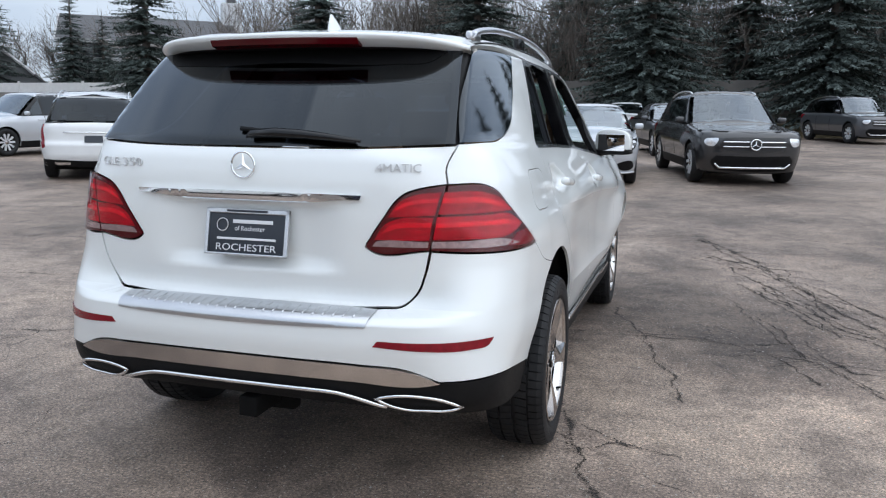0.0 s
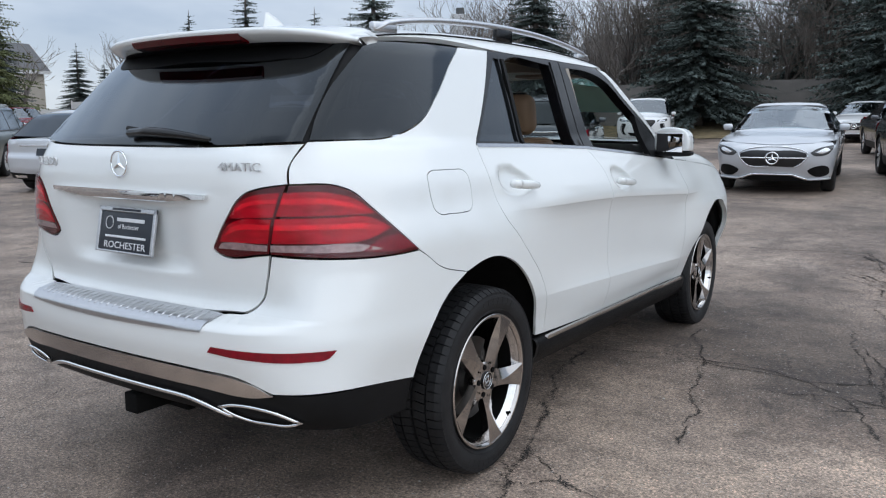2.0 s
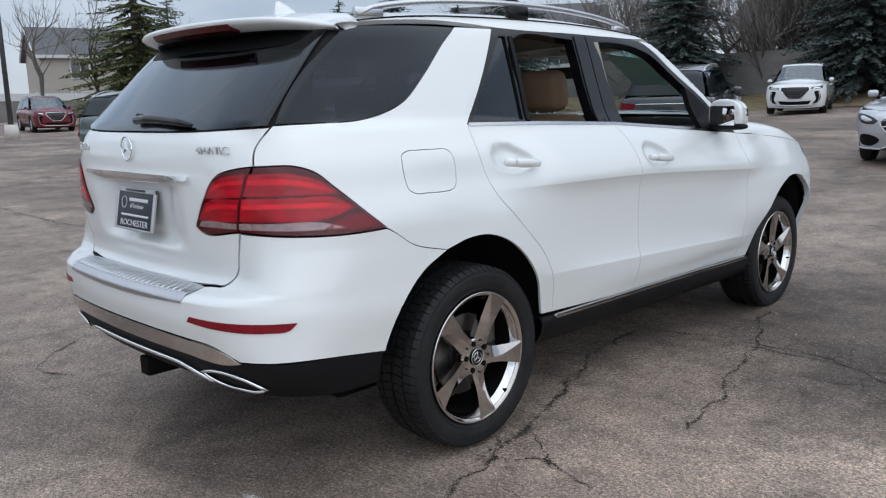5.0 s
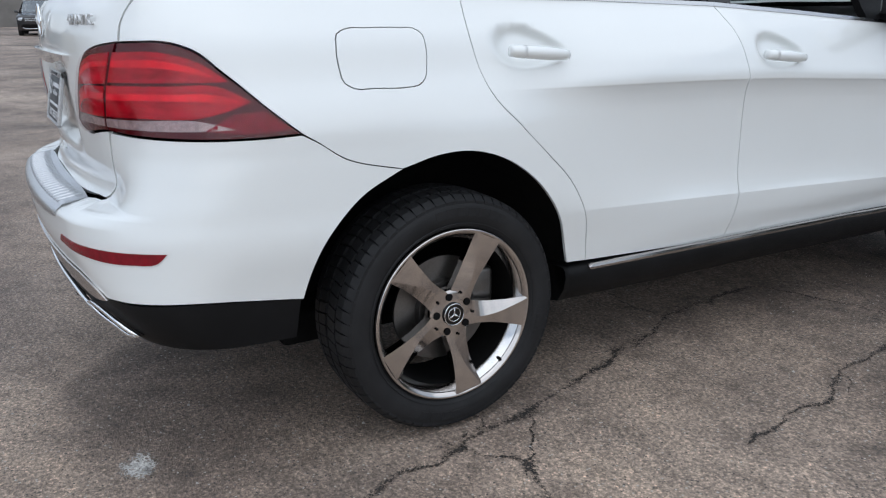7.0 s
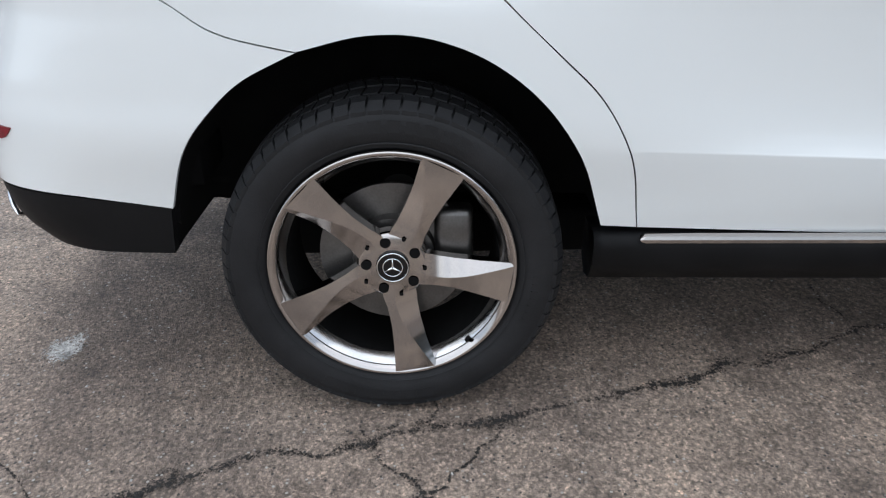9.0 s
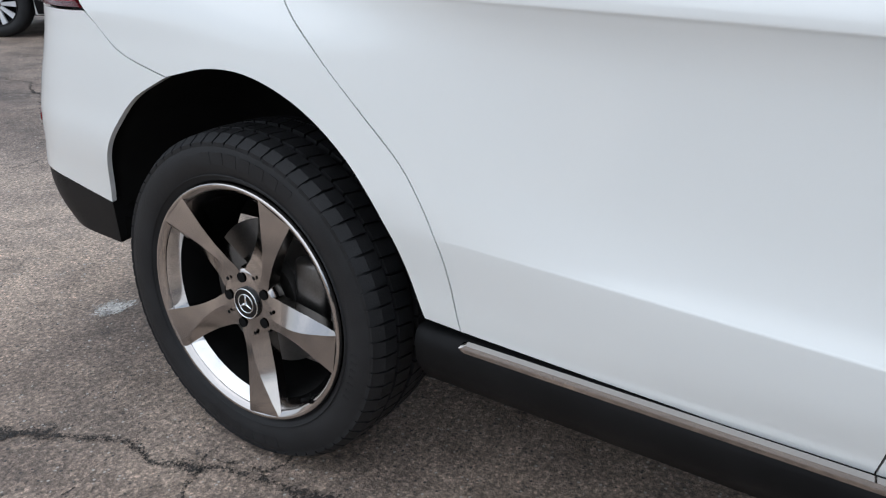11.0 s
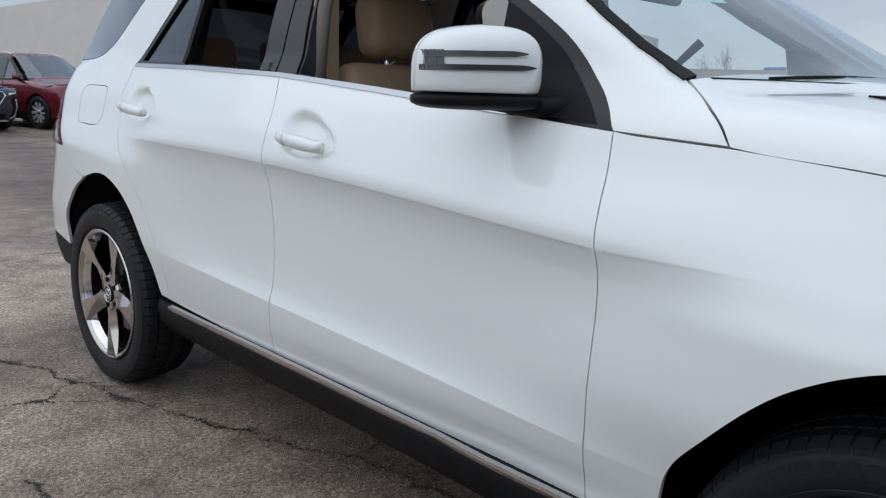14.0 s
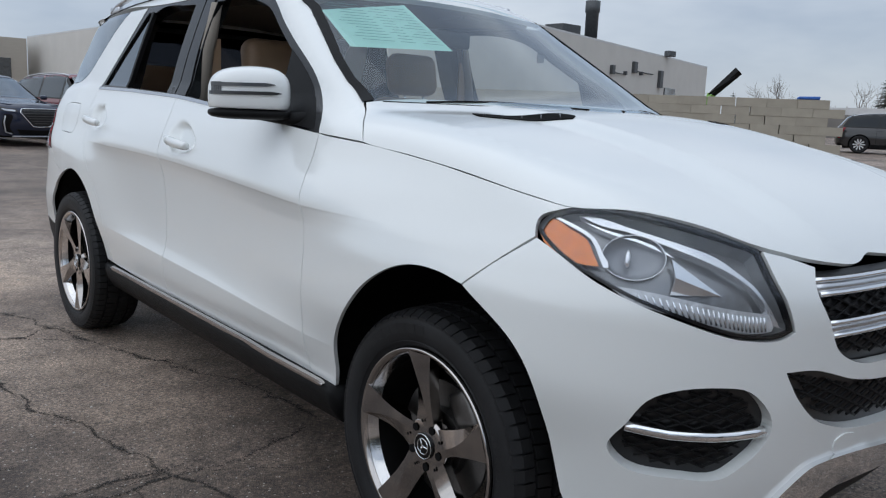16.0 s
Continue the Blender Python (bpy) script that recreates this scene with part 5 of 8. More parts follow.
for s in (1, -1):
    for yc in (AXLE_R, AXLE_F):
        prof = [(.56, s * .912), (.487, s * .905), (.472, s * .88), (.466, s * .60), (.05, s * .58)]
        bm = spun(prof, 40)
        bmesh.ops.translate(bm, verts=bm.verts[:], vec=(0, yc, HUB_Z + .03))
        bmesh.ops.delete(bm, geom=[v for v in bm.verts if v.co.z < (.41 if math.hypot(v.co.y - yc, v.co.z - HUB_Z - .03) > .475 else .35)], context="VERTS")
        for v in bm.verts:
            lim = from_side(np.array([v.co.y]), np.array([max(v.co.z, .42)]))[0][0] - .024
            if abs(v.co.x) > lim:
                v.co.x = s * lim
        part("wheel_housing", bm, DARK, suv, "dark wheel housing")
    ys = [.25, .5, .62]
    for y0, y1 in ((1.50, 3.45),):
        part("inner_side", box(s * .86 - .01, s * .86 + .01, y0, y1, .33, 1.16, .003), DARK, suv)
part("inner_front", box(-.78, .78, 4.40, 4.42, .30, .93, .005), DARK, suv)
part("inner_rear", box(-.60, .60, .26, .28, .44, 1.18, .005), DARK, suv)
part("load_side", box(-.78, -.60, .44, .6, .50, 1.10, .005), DARK, suv)
part("load_side", box(.60, .78, .44, .6, .50, 1.10, .005), DARK, suv)
part("engine_lid", box(-.72, .72, 3.55, 4.40, .80, .92, .01), DARK, suv)


# wheels
def build_wheel():
    w = root("wheel")
    prof = []
    R0, hw = .3715, .128
    sidewall = [(.266, .104), (.272, .113), (.285, .121), (.305, .127), (.325, .127), (.340, .1235), (.350, .118), (.3545, .108)]
    tread = [(.3560, .092), (.3560, .060), (.3560, .030), (.3560, .004)]
    prof = [(r * 1.004 if r > .30 else r, a * .945) for r, a in sidewall + tread]
    prof = prof + [(r, -a) for r, a in prof[::-1]]
    tyre = part("tyre", spun(prof, 72), RUBBER, w, "black road tyre")
    bm = bmesh.new()
    for row, (x0, x1, r0, r1, skew) in enumerate(((.062, .1165, .3680, .3505, .010), (.008, .054, .3695, .3688, .018), (-.054, -.008, .3688, .3695, -.018), (-.1165, -.062, .3505, .3680, -.010))):
        for k in range(66):
            a = (k + .25 * row) * math.tau / 66
            xm = .094 if row == 0 else (-.094 if row == 3 else (x0 + x1) / 2)
            rm = .3650 if row in (0, 3) else .3693
            ring = []
            for lift in (-.012, 0):
                for x, r, sh in ((x0, r0, 0), (xm, rm, .5), (x1, r1, 1)):
                    for e in (-1, 1):
                        an = a + e * .0405 + skew * sh
                        ring.append(bm.verts.new((x, (r + lift) * math.cos(an), (r + lift) * math.sin(an))))
            for q in ((6, 7, 9, 8), (8, 9, 11, 10), (0, 6, 8, 2), (2, 8, 10, 4), (1, 3, 9, 7), (3, 5, 11, 9), (0, 1, 7, 6), (4, 10, 11, 5)):
                bm.faces.new([ring[i] for i in q])
    bmesh.ops.recalc_face_normals(bm, faces=bm.faces[:])
    part("tread_block", bm, RUBBER, tyre, smooth=False)["kind"] = "stuff"
    for r, x in ((.283, .1150), (.345, .1150)):
        part("sidewall_ring", spun([(r - .002, x - .002), (r, x + .0025), (r + .002, x - .002)], 72), RUBBER, tyre)
    for a0, a1, r0, r1 in ((58, 104, .306, .331), (238, 286, .306, .331), (335, 358, .300, .316)):
        span = np.linspace(a0, a1, 8)
        for i in range(7):
            b0, b1 = radians(span[i]) + .014, radians(span[i + 1]) - .024
            q = [(x, r * math.cos(b), r * math.sin(b)) for x in (.1175, .1206) for r, b in ((r0, b0), (r1, b0), (r1, (b0 + b1) / 2), (r1, b1), (r0, b1), (r0, (b0 + b1) / 2))]
            raw("raised_mark", q, [(6, 7, 8, 9, 10, 11)] + [(j, (j + 1) % 6, (j + 1) % 6 + 6, j + 6) for j in range(6)], RUBBER, tyre)
    rim = part("rim", spun([(.267, .106), (.266, .114), (.262, .116), (.258, .114), (.248, .108), (.2455, .100), (.250, .09), (.256, -.09), (.262, -.10)], 96), RIM_LIP, w, "polished dark chrome rim")
    # one barrel, two colours: pale ring in front, painted near-black for shade deeper in
    part("barrel", spun([(.2465, .103), (.240, .094), (.231, .076)], 72), BARREL, rim, "bright alloy barrel")
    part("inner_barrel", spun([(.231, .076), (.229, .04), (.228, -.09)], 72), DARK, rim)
    for k in range(5):
        a = radians(280 + 72 * k)

        rr = np.linspace(.050, .2592, 18)
        KEY = (.050, .075, .10, .15, .20, .2592)

        def line(deg, xs):
            b = a + np.radians(curve(*zip(KEY, deg))(rr))
            return np.stack([curve(*zip(KEY, xs))(rr), rr * np.cos(b), rr * np.sin(b)], 1)
        lo = line((-36, -29, -19, -12.5, -11, -10.5), (.0930, .0940, .0965, .1030, .1090, .1140))
        ridge = line((-10, -9, -6.5, -.5, 5, 9.5), (.0935, .0955, .0995, .1065, .1110, .1145))
        hi = line((36, 30, 20, 13, 11, 10.8), (.0925, .0900, .0870, .0880, .0960, .1125))
        back_lo, back_hi = lo * (1, .99, .99) - (.032, 0, 0), hi * (1, .99, .99) - (.024, 0, 0)
        v, f = [], []
        for u, w_ in ((back_lo, lo), (lo, ridge), (ridge, hi), (hi, back_hi)):
            k0 = len(v)
            v += [*u, *w_]
            f += [(k0 + i, k0 + 18 + i, k0 + 19 + i, k0 + 1 + i) for i in range(17)]
        raw("spoke", v, f, RIM, rim, "dark chrome twisted spoke", smooth=True)
    part("hub_plate", spun([(.080, .062), (.078, .082), (.074, .0900), (.068, .0928), (.036, .0938), (.0, .0938)], 48), RIM, rim)
    for k in range(5):
        a = radians(284 + 36 + 72 * k)
        part("bolt_hole", _disc(.0115, .0962, .057 * math.cos(a), .057 * math.sin(a)), DARK, rim)
        b = radians(284 + 72 * k)
        part("small_hole", _disc(.0045, .0975, .069 * math.cos(b), .069 * math.sin(b)), DARK, rim)
    cap = part("centre_cap", spun([(.036, .094), (.036, .1005), (.033, .1005), (.0, .101)], 32), GLOSS_BLACK, rim, "black centre cap")
    st = bmesh.new()
    for r, t in ((.0335, .0016), (.021, .0014)):
        tube([(.1012, r * math.cos(q), r * math.sin(q)) for q in np.linspace(0, math.tau, 30, endpoint=False)], t, 5, closed=True, bm=st)
    for k in range(3):
        q = math.pi / 2 + k * math.tau / 3
        tube([(.1015, 0, 0), (.1015, .021 * math.cos(q), .021 * math.sin(q))], [.0035, .0008], 6, bm=st)
    part("cap_emblem", st, CHROME, rim, "silver emblem")
    disc = part("brake_disc", spun([(.165, .018), (.165, .026), (.095, .026), (.090, .045), (.0, .045)], 48), STEEL, w, "worn brake disc", smooth=False)
    part("valve", tube([(.095, .243 * math.cos(radians(312)), .243 * math.sin(radians(312))), (.115, .236 * math.cos(radians(312)), .236 * math.sin(radians(312)))], .005, 8), DARK, rim)
    part("caliper", box(-.01, .05, .09, .175, -.02, .11, .015), STEEL, w)
    return w


def _disc(r, x, y, z):
    bm = bmesh.new()
    v = [bm.verts.new((x, y + r * math.cos(a), z + r * math.sin(a))) for a in np.linspace(0, math.tau, 14, endpoint=False)]
    bm.faces.new(v)
    bmesh.ops.recalc_face_normals(bm, faces=bm.faces[:])
    if bm.faces and next(iter(bm.faces)).normal.x < 0:
        bmesh.ops.reverse_faces(bm, faces=bm.faces[:])
    return bm


wheel = build_wheel()
wheel.parent = suv
wheel.matrix_basis = pose(.842, AXLE_R, HUB_Z + .003)
wheel["label"] = "dark chrome five-spoke alloy wheel"
for x, y, m in ((.826, AXLE_F, 30), (-.842, AXLE_R, 33), (-.826, AXLE_F, 10)):
    hz = HUB_Z + (.003 if y < 2 else -.002)
    mm = pose(x, y, hz, m) if x > 0 else pose(x, y, hz, m, 0, 180)
    copy_thing(wheel, mm).parent = suv


# cabin
def cushion(x0, x1, y0, y1, z0, z1, r, bm=None):
    return box(x0, x1, y0, y1, z0, z1, r, 4, bm)


def front_seat(cx):
    s = root("front_seat")
    s.parent = suv
    s["label"] = "tan leather front seat"
    bm = cushion(-.26, .26, 2.27, 2.80, .55, .74, .06)
    part("seat", bm, TAN, s).matrix_basis = pose(cx, 0, 0)
    bk = cushion(-.25, .25, -.07, .07, 0, .62, .06)
    ob = part("backrest", bk, TAN, s)
    ob.matrix_basis = pose(cx, 2.32, .70, 16)
    hr = cushion(-.145, .145, -.06, .06, 0, .21, .055)
    ob = part("headrest", hr, TAN, s)
    ob.matrix_basis = pose(cx, 2.17, 1.315, 10)
    for dx in (-.06, .06):
        part("headrest_post", tube([(cx + dx, 2.185, 1.25), (cx + dx, 2.175, 1.35)], .007, 8), CHROME, s)


for cx in (.40, -.40):
    front_seat(cx)
bench = root("rear_bench")
bench.parent = suv
bench["label"] = "tan leather rear bench with headrests"
part("seat", cushion(-.56, .56, 1.05, 1.55, .60, .76, .06), TAN, bench)
for cx, w in ((-.36, .20), (0, .15), (.36, .20)):
    ob = part("backrest", cushion(-w, w, -.07, .07, 0, .56, .05), TAN, bench)
    ob.matrix_basis = pose(cx, 1.10, .72, 18)
    ob = part("headrest", cushion(-.135, .135, -.05, .05, 0, .17, .045), TAN, bench)
    ob.matrix_basis = pose(cx * 1.15, .93, 1.255, 8)
part("cabin_floor", box(-.56, .56, .35, 3.45, .40, .46, .01), DASH, suv, "dark carpet")
dash = part("dashboard", cushion(-.74, .74, 2.90, 3.42, .80, 1.17, .07), DASH, suv, "dark dashboard")
part("binnacle", cushion(-.58, -.22, 2.93, 3.12, 1.10, 1.235, .05), DASH, dash)
part("screen", box(-.12, .12, 2.965, 2.985, 1.14, 1.27, .008), GLOSS_BLACK, dash)
sw = tube([(-.40 + .185 * math.cos(a), .0 - .0, .185 * math.sin(a)) for a in np.linspace(0, math.tau, 40, endpoint=False)], .016, 8, closed=True)
box(-.47, -.33, -.02, .02, -.06, .06, .02, bm=sw)
box(-.57, -.23, -.012, .012, -.02, .02, .01, bm=sw)
part("steering_wheel", sw, DASH, suv, "black steering wheel").matrix_basis = pose(0, 2.80, 1.07, -24)
part("console", cushion(-.14, .14, 1.95, 3.0, .46, .78, .04), DASH, suv)
ys = np.linspace(.75, 2.82, 16)
hv, hf = [], []
for y in ys:
    for x in np.linspace(-.62, .62, 11):
        hv.append((x, y, from_top(np.array([x]), np.array([y]))[0][2] - .035 - .03 * (abs(x) > .6)))
for i in range(15):
    hf += [(i * 11 + k, i * 11 + k + 11, i * 11 + k + 12, i * 11 + k + 1) for k in range(10)]
raw("headliner", hv, hf, CREAM, suv, "pale cloth headliner", smooth=True)
part("inner_mirror", cushion(-.12, .12, 2.86, 2.90, 1.50, 1.57, .015), DASH, suv, "inside mirror")
for s in (1, -1):
    part("door_card", box(s * .80 - .012, s * .80 + .012, 1.54, 3.30, .46, 1.19, .01, bm=box(s * .80 - .012, s * .80 + .012, 1.20, 1.54, .95, 1.19, .01)), TAN, suv, "tan door lining")
    part("sill_cap", box(s * .785 - .03, s * .785 + .03, 1.25, 3.05, 1.175, 1.20, .01), DASH, suv, "dark window ledge")
    part("sun_visor", cushion(s * .38 - .20, s * .38 + .20, 2.60, 2.78, 1.640, 1.655, .006), CREAM, suv)
    part("pillar_lining", tube([(s * .68, 2.195, 1.64), (s * .735, 2.20, 1.45), (s * .77, 2.21, 1.20)], .030, 8), CREAM, suv)
    part("belt", box(s * .70 - .024, s * .70 + .024, 2.20, 2.21, .75, 1.50, .002), TAN, suv, "tan seat belt")
pap = raw("price_sheet", [tuple(v - .014 * n) for v, n in zip(*(lambda p: (p, gradient(p)))(from_front(np.array([.273, .286, .655, .632]), np.array([1.648, 1.466, 1.455, 1.592]))))], [(0, 1, 2, 3)], PAPER, suv, "mint green price sheet inside the glass")
for k in range(13):
    zz = 1.625 - .0115 * k
    for x0, x1 in ((.300, .375 + .03 * math.sin(k * 2.1)), (.405, .455 + .012 * math.sin(k * 3.7)), (.48, .585 + .02 * math.sin(k * 1.3))):
        p = from_front(np.array([x0, x1, x1, x0]), np.array([zz, zz, zz - .0018, zz - .0018]))
        raw("print_line", [tuple(v - .0125 * n) for v, n in zip(p, gradient(p))], [(0, 1, 2, 3)], PAPER_INK, pap)
# ---------- ground ----------
def asphalt():
    m = bpy.data.materials.new("worn_asphalt")
    m.use_nodes = True
    nt = m.node_tree
    b = nt.nodes["Principled BSDF"]
    N, L = nt.nodes.new, nt.links.new
    co = N("ShaderNodeTexCoord")

    def noise(scale, detail=5, rough=.55):
        n = N("ShaderNodeTexNoise")
        n.inputs["Scale"].default_value, n.inputs["Detail"].default_value, n.inputs["Roughness"].default_value = scale, detail, rough
        L(co.outputs["Object"], n.inputs["Vector"])
        return n.outputs["Fac"]

    def ramp(src, *stops):
        r = N("ShaderNodeValToRGB")
        while len(r.color_ramp.elements) < len(stops):
            r.color_ramp.elements.new(.5)
        for e, (pos, col) in zip(r.color_ramp.elements, stops):
            e.position, e.color = pos, (*col, 1) if len(col) == 3 else col
        L(src, r.inputs[0])
        return r.outputs[0]

    def mixed(kind, fac, a, c):
        x = N("ShaderNodeMixRGB")
        x.blend_type = kind
        if isinstance(fac, float):
            x.inputs[0].default_value = fac
        else:
            L(fac, x.inputs[0])
        L(a, x.inputs[1])
        L(c, x.inputs[2])
        return x.outputs[0]
    base = ramp(noise(.22, 6, .6), (.40, (.214, .175, .150)), (.50, (.322, .262, .222)), (.61, (.425, .353, .302)))
    mott = ramp(noise(1.3, 8, .68), (.36, (.56, .55, .55)), (.47, (.93, .92, .91)), (.61, (1.20, 1.18, 1.14)))
    base = mixed("MULTIPLY", .9, base, mott)
    damp = ramp(noise(.55, 5, .6), (.39, (.55, .53, .53)), (.49, (1, 1, 1)))
    base = mixed("MULTIPLY", .7, base, damp)
    blot = ramp(noise(6, 8, .72), (.32, (.50, .49, .48)), (.50, (1, 1, 1)), (.68, (1.25, 1.23, 1.20)))
    base = mixed("MULTIPLY", .8, base, blot)
    # areas with ragged edges: a paler one beside the long crack, a darker lane ahead of it
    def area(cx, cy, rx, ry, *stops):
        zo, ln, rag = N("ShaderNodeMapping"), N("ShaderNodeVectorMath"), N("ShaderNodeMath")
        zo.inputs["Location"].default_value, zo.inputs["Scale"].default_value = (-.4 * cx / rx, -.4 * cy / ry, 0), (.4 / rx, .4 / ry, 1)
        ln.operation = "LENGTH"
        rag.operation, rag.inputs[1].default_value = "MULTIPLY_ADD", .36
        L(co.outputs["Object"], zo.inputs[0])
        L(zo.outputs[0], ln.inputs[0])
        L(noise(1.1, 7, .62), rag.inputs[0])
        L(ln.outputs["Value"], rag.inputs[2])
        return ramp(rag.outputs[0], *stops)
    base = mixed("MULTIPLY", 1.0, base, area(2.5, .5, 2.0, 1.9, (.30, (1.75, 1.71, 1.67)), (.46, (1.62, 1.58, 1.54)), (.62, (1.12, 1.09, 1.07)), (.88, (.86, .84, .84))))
    # dark asphalt lane beside the SUV, with ambient shade put into its colour
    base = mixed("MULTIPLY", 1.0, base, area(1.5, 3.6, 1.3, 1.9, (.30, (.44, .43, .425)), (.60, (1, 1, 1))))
    fine = ramp(noise(70, 4, .75), (.35, (.34, .34, .34)), (.50, (.95, .94, .92)), (.64, (1.62, 1.58, 1.53)))
    base = mixed("MULTIPLY", .85, base, fine)
    gr = N("ShaderNodeTexVoronoi")
    gr.inputs["Scale"].default_value = 170
    L(co.outputs["Object"], gr.inputs["Vector"])
    sg = N("ShaderNodeSeparateColor")
    L(gr.outputs["Color"], sg.inputs[0])
    base = mixed("MULTIPLY", .8, base, ramp(sg.outputs[0], (.0, (.55, .55, .55)), (.75, (1.05, 1.04, 1.02)), (1.0, (1.7, 1.65, 1.58))))
    vo = N("ShaderNodeTexVoronoi")
    vo.inputs["Scale"].default_value = 105
    L(co.outputs["Object"], vo.inputs["Vector"])
    sp = N("ShaderNodeSeparateColor")
    L(vo.outputs["Color"], sp.inputs[0])
    near = ramp(vo.outputs["Distance"], (.30, (1, 1, 1)), (.42, (0, 0, 0)))
    chips = mixed("MULTIPLY", 1.0, ramp(sp.outputs[0], (.93, (0, 0, 0)), (.96, (1, 1, 1))), near)
    pale = N("ShaderNodeRGB")
    pale.outputs[0].default_value = (.50, .46, .41, 1)
    base = mixed("MIX", chips, base, pale.outputs[0])
    pits = mixed("MULTIPLY", 1.0, ramp(sp.outputs[1], (.90, (0, 0, 0)), (.94, (1, 1, 1))), near)
    pit = N("ShaderNodeRGB")
    pit.outputs[0].default_value = (.05, .045, .042, 1)
    base = mixed("MIX", pits, base, pit.outputs[0])
    # hairline cracking, in patches
    wob = N("ShaderNodeTexNoise")
    wob.inputs["Scale"].default_value, wob.inputs["Detail"].default_value = 2.6, 6
    L(co.outputs["Object"], wob.inputs["Vector"])
    bent = N("ShaderNodeMixRGB")
    bent.blend_type, bent.inputs[0].default_value = "LINEAR_LIGHT", .22
    L(co.outputs["Object"], bent.inputs[1])
    L(wob.outputs["Color"], bent.inputs[2])
    ed = N("ShaderNodeTexVoronoi")
    ed.feature = "DISTANCE_TO_EDGE"
    ed.inputs["Scale"].default_value = .85
    L(bent.outputs[0], ed.inputs["Vector"])
    line = ramp(ed.outputs["Distance"], (.0, (.75, .75, .75)), (.0042, (0, 0, 0)))
    patch = ramp(noise(.33, 3), (.50, (0, 0, 0)), (.60, (1, 1, 1)))
    crk = mixed("MULTIPLY", 1.0, line, patch)
    dark = N("ShaderNodeRGB")
    dark.outputs[0].default_value = (.022, .020, .018, 1)
    base = mixed("MIX", crk, base, dark.outputs[0])
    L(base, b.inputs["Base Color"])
    b.inputs["Roughness"].default_value = .66
    bu = N("ShaderNodeBump")
    bu.inputs["Strength"].default_value, bu.inputs["Distance"].default_value = 1.0, .008
    L(noise(150, 3, .7), bu.inputs["Height"])
    L(bu.outputs[0], b.inputs["Normal"])
    return m


ASPHALT = asphalt()


def crumbled(name, tone):
    """Dark grit in a crack; its edge breaks up into crumbs. The attribute 'across' is 0 in the middle, 1 at the rim."""
    m = surface(name, tone, .95, vary=.6, scale=30, bump=.006, bscale=150)
    nt = m.node_tree
    N, L = nt.nodes.new, nt.links.new
    b = nt.nodes["Principled BSDF"]
    at_, co, no, n2 = N("ShaderNodeAttribute"), N("ShaderNodeTexCoord"), N("ShaderNodeTexNoise"), N("ShaderNodeTexNoise")
    at_.attribute_name = "across"
    no.inputs["Scale"].default_value, no.inputs["Detail"].default_value, no.inputs["Roughness"].default_value = 120, 4, .75
    n2.inputs["Scale"].default_value, n2.inputs["Detail"].default_value = 4.5, 3
    L(co.outputs["Object"], no.inputs["Vector"])
    L(co.outputs["Object"], n2.inputs["Vector"])
    k1, k2, su, th = (N("ShaderNodeMath") for _ in range(4))
    k1.operation, k1.inputs[1].default_value, k1.inputs[2].default_value = "MULTIPLY_ADD", 5.0, -2.50
    L(no.outputs["Fac"], k1.inputs[0])
    k2.operation, k2.inputs[1].default_value = "MULTIPLY_ADD", 1.6
    L(n2.outputs["Fac"], k2.inputs[0])
    L(k1.outputs[0], k2.inputs[2])
    su.operation = "SUBTRACT"
    L(k2.outputs[0], su.inputs[0])
    L(at_.outputs["Fac"], su.inputs[1])
    th.operation, th.inputs[1].default_value, th.inputs[2].default_value, th.use_clamp = "MULTIPLY_ADD", 5.0, -1.8, True
    L(su.outputs[0], th.inputs[0])
    L(th.outputs[0], b.inputs["Alpha"])
    return m


CRACK = crumbled("crack_grit", (.030, .026, .023))
CHALK = crumbled("pale_chalk", (.50, .48, .45))
PALE_STAIN = surface("pale_chalky_stain", (.45, .43, .40), .9, vary=.25, scale=30, bscale=90)
GRASS = surface("dormant_grass", (.20, .155, .085), .95, vary=.4, scale=3, bump=.02, bscale=40)


def ground_z(x, y):
    """The lot climbs ahead of the SUV, less so to the west, up to a bank at the boundary wall."""
    def soft(v):
        return (v + math.sqrt(v * v + 2)) / 2
    y1 = min(y, 60)
    t = min(1., max(0., (-x - 4) / 9))
    k = .044 - .020 * t * t * (3 - 2 * t)
    z = k * (soft(y1 - 4.6) - soft(-4.6)) - (k - .030) * soft(y1 - 14) * (1 if k > .03 else 0)
    return z + .010 * min(max(0., -x - 8), 60) + .004 * max(0., min(-y - 6, 90))


gx = [-500, -200, -120, -80, -60, -45, -35, -28, -22, -17, -13, -10, -8, -5, -3, -1, 1, 3, 5, 7, 10, 13, 17, 22, 28, 35, 45, 60, 80, 120, 200, 500]
gy = [-500, -200, -120, -80, -60, -45, -35, -28, -22, -17, -13, -10, -7, -5, -3, -1, 1, 2, 3, 3.5, 4, 4.5, 5, 5.5, 6, 6.5, 7, 8, 9, 11, 13, 17, 22, 28, 35, 45, 60, 80, 120, 200, 500]
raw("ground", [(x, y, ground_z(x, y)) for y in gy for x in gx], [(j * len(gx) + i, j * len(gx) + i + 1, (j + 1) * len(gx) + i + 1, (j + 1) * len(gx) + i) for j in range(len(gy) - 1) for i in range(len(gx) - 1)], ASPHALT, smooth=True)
tagged(bpy.data.objects["ground"], label="worn grey-brown asphalt lot with cracks and stains", category="ground", kind="structure")


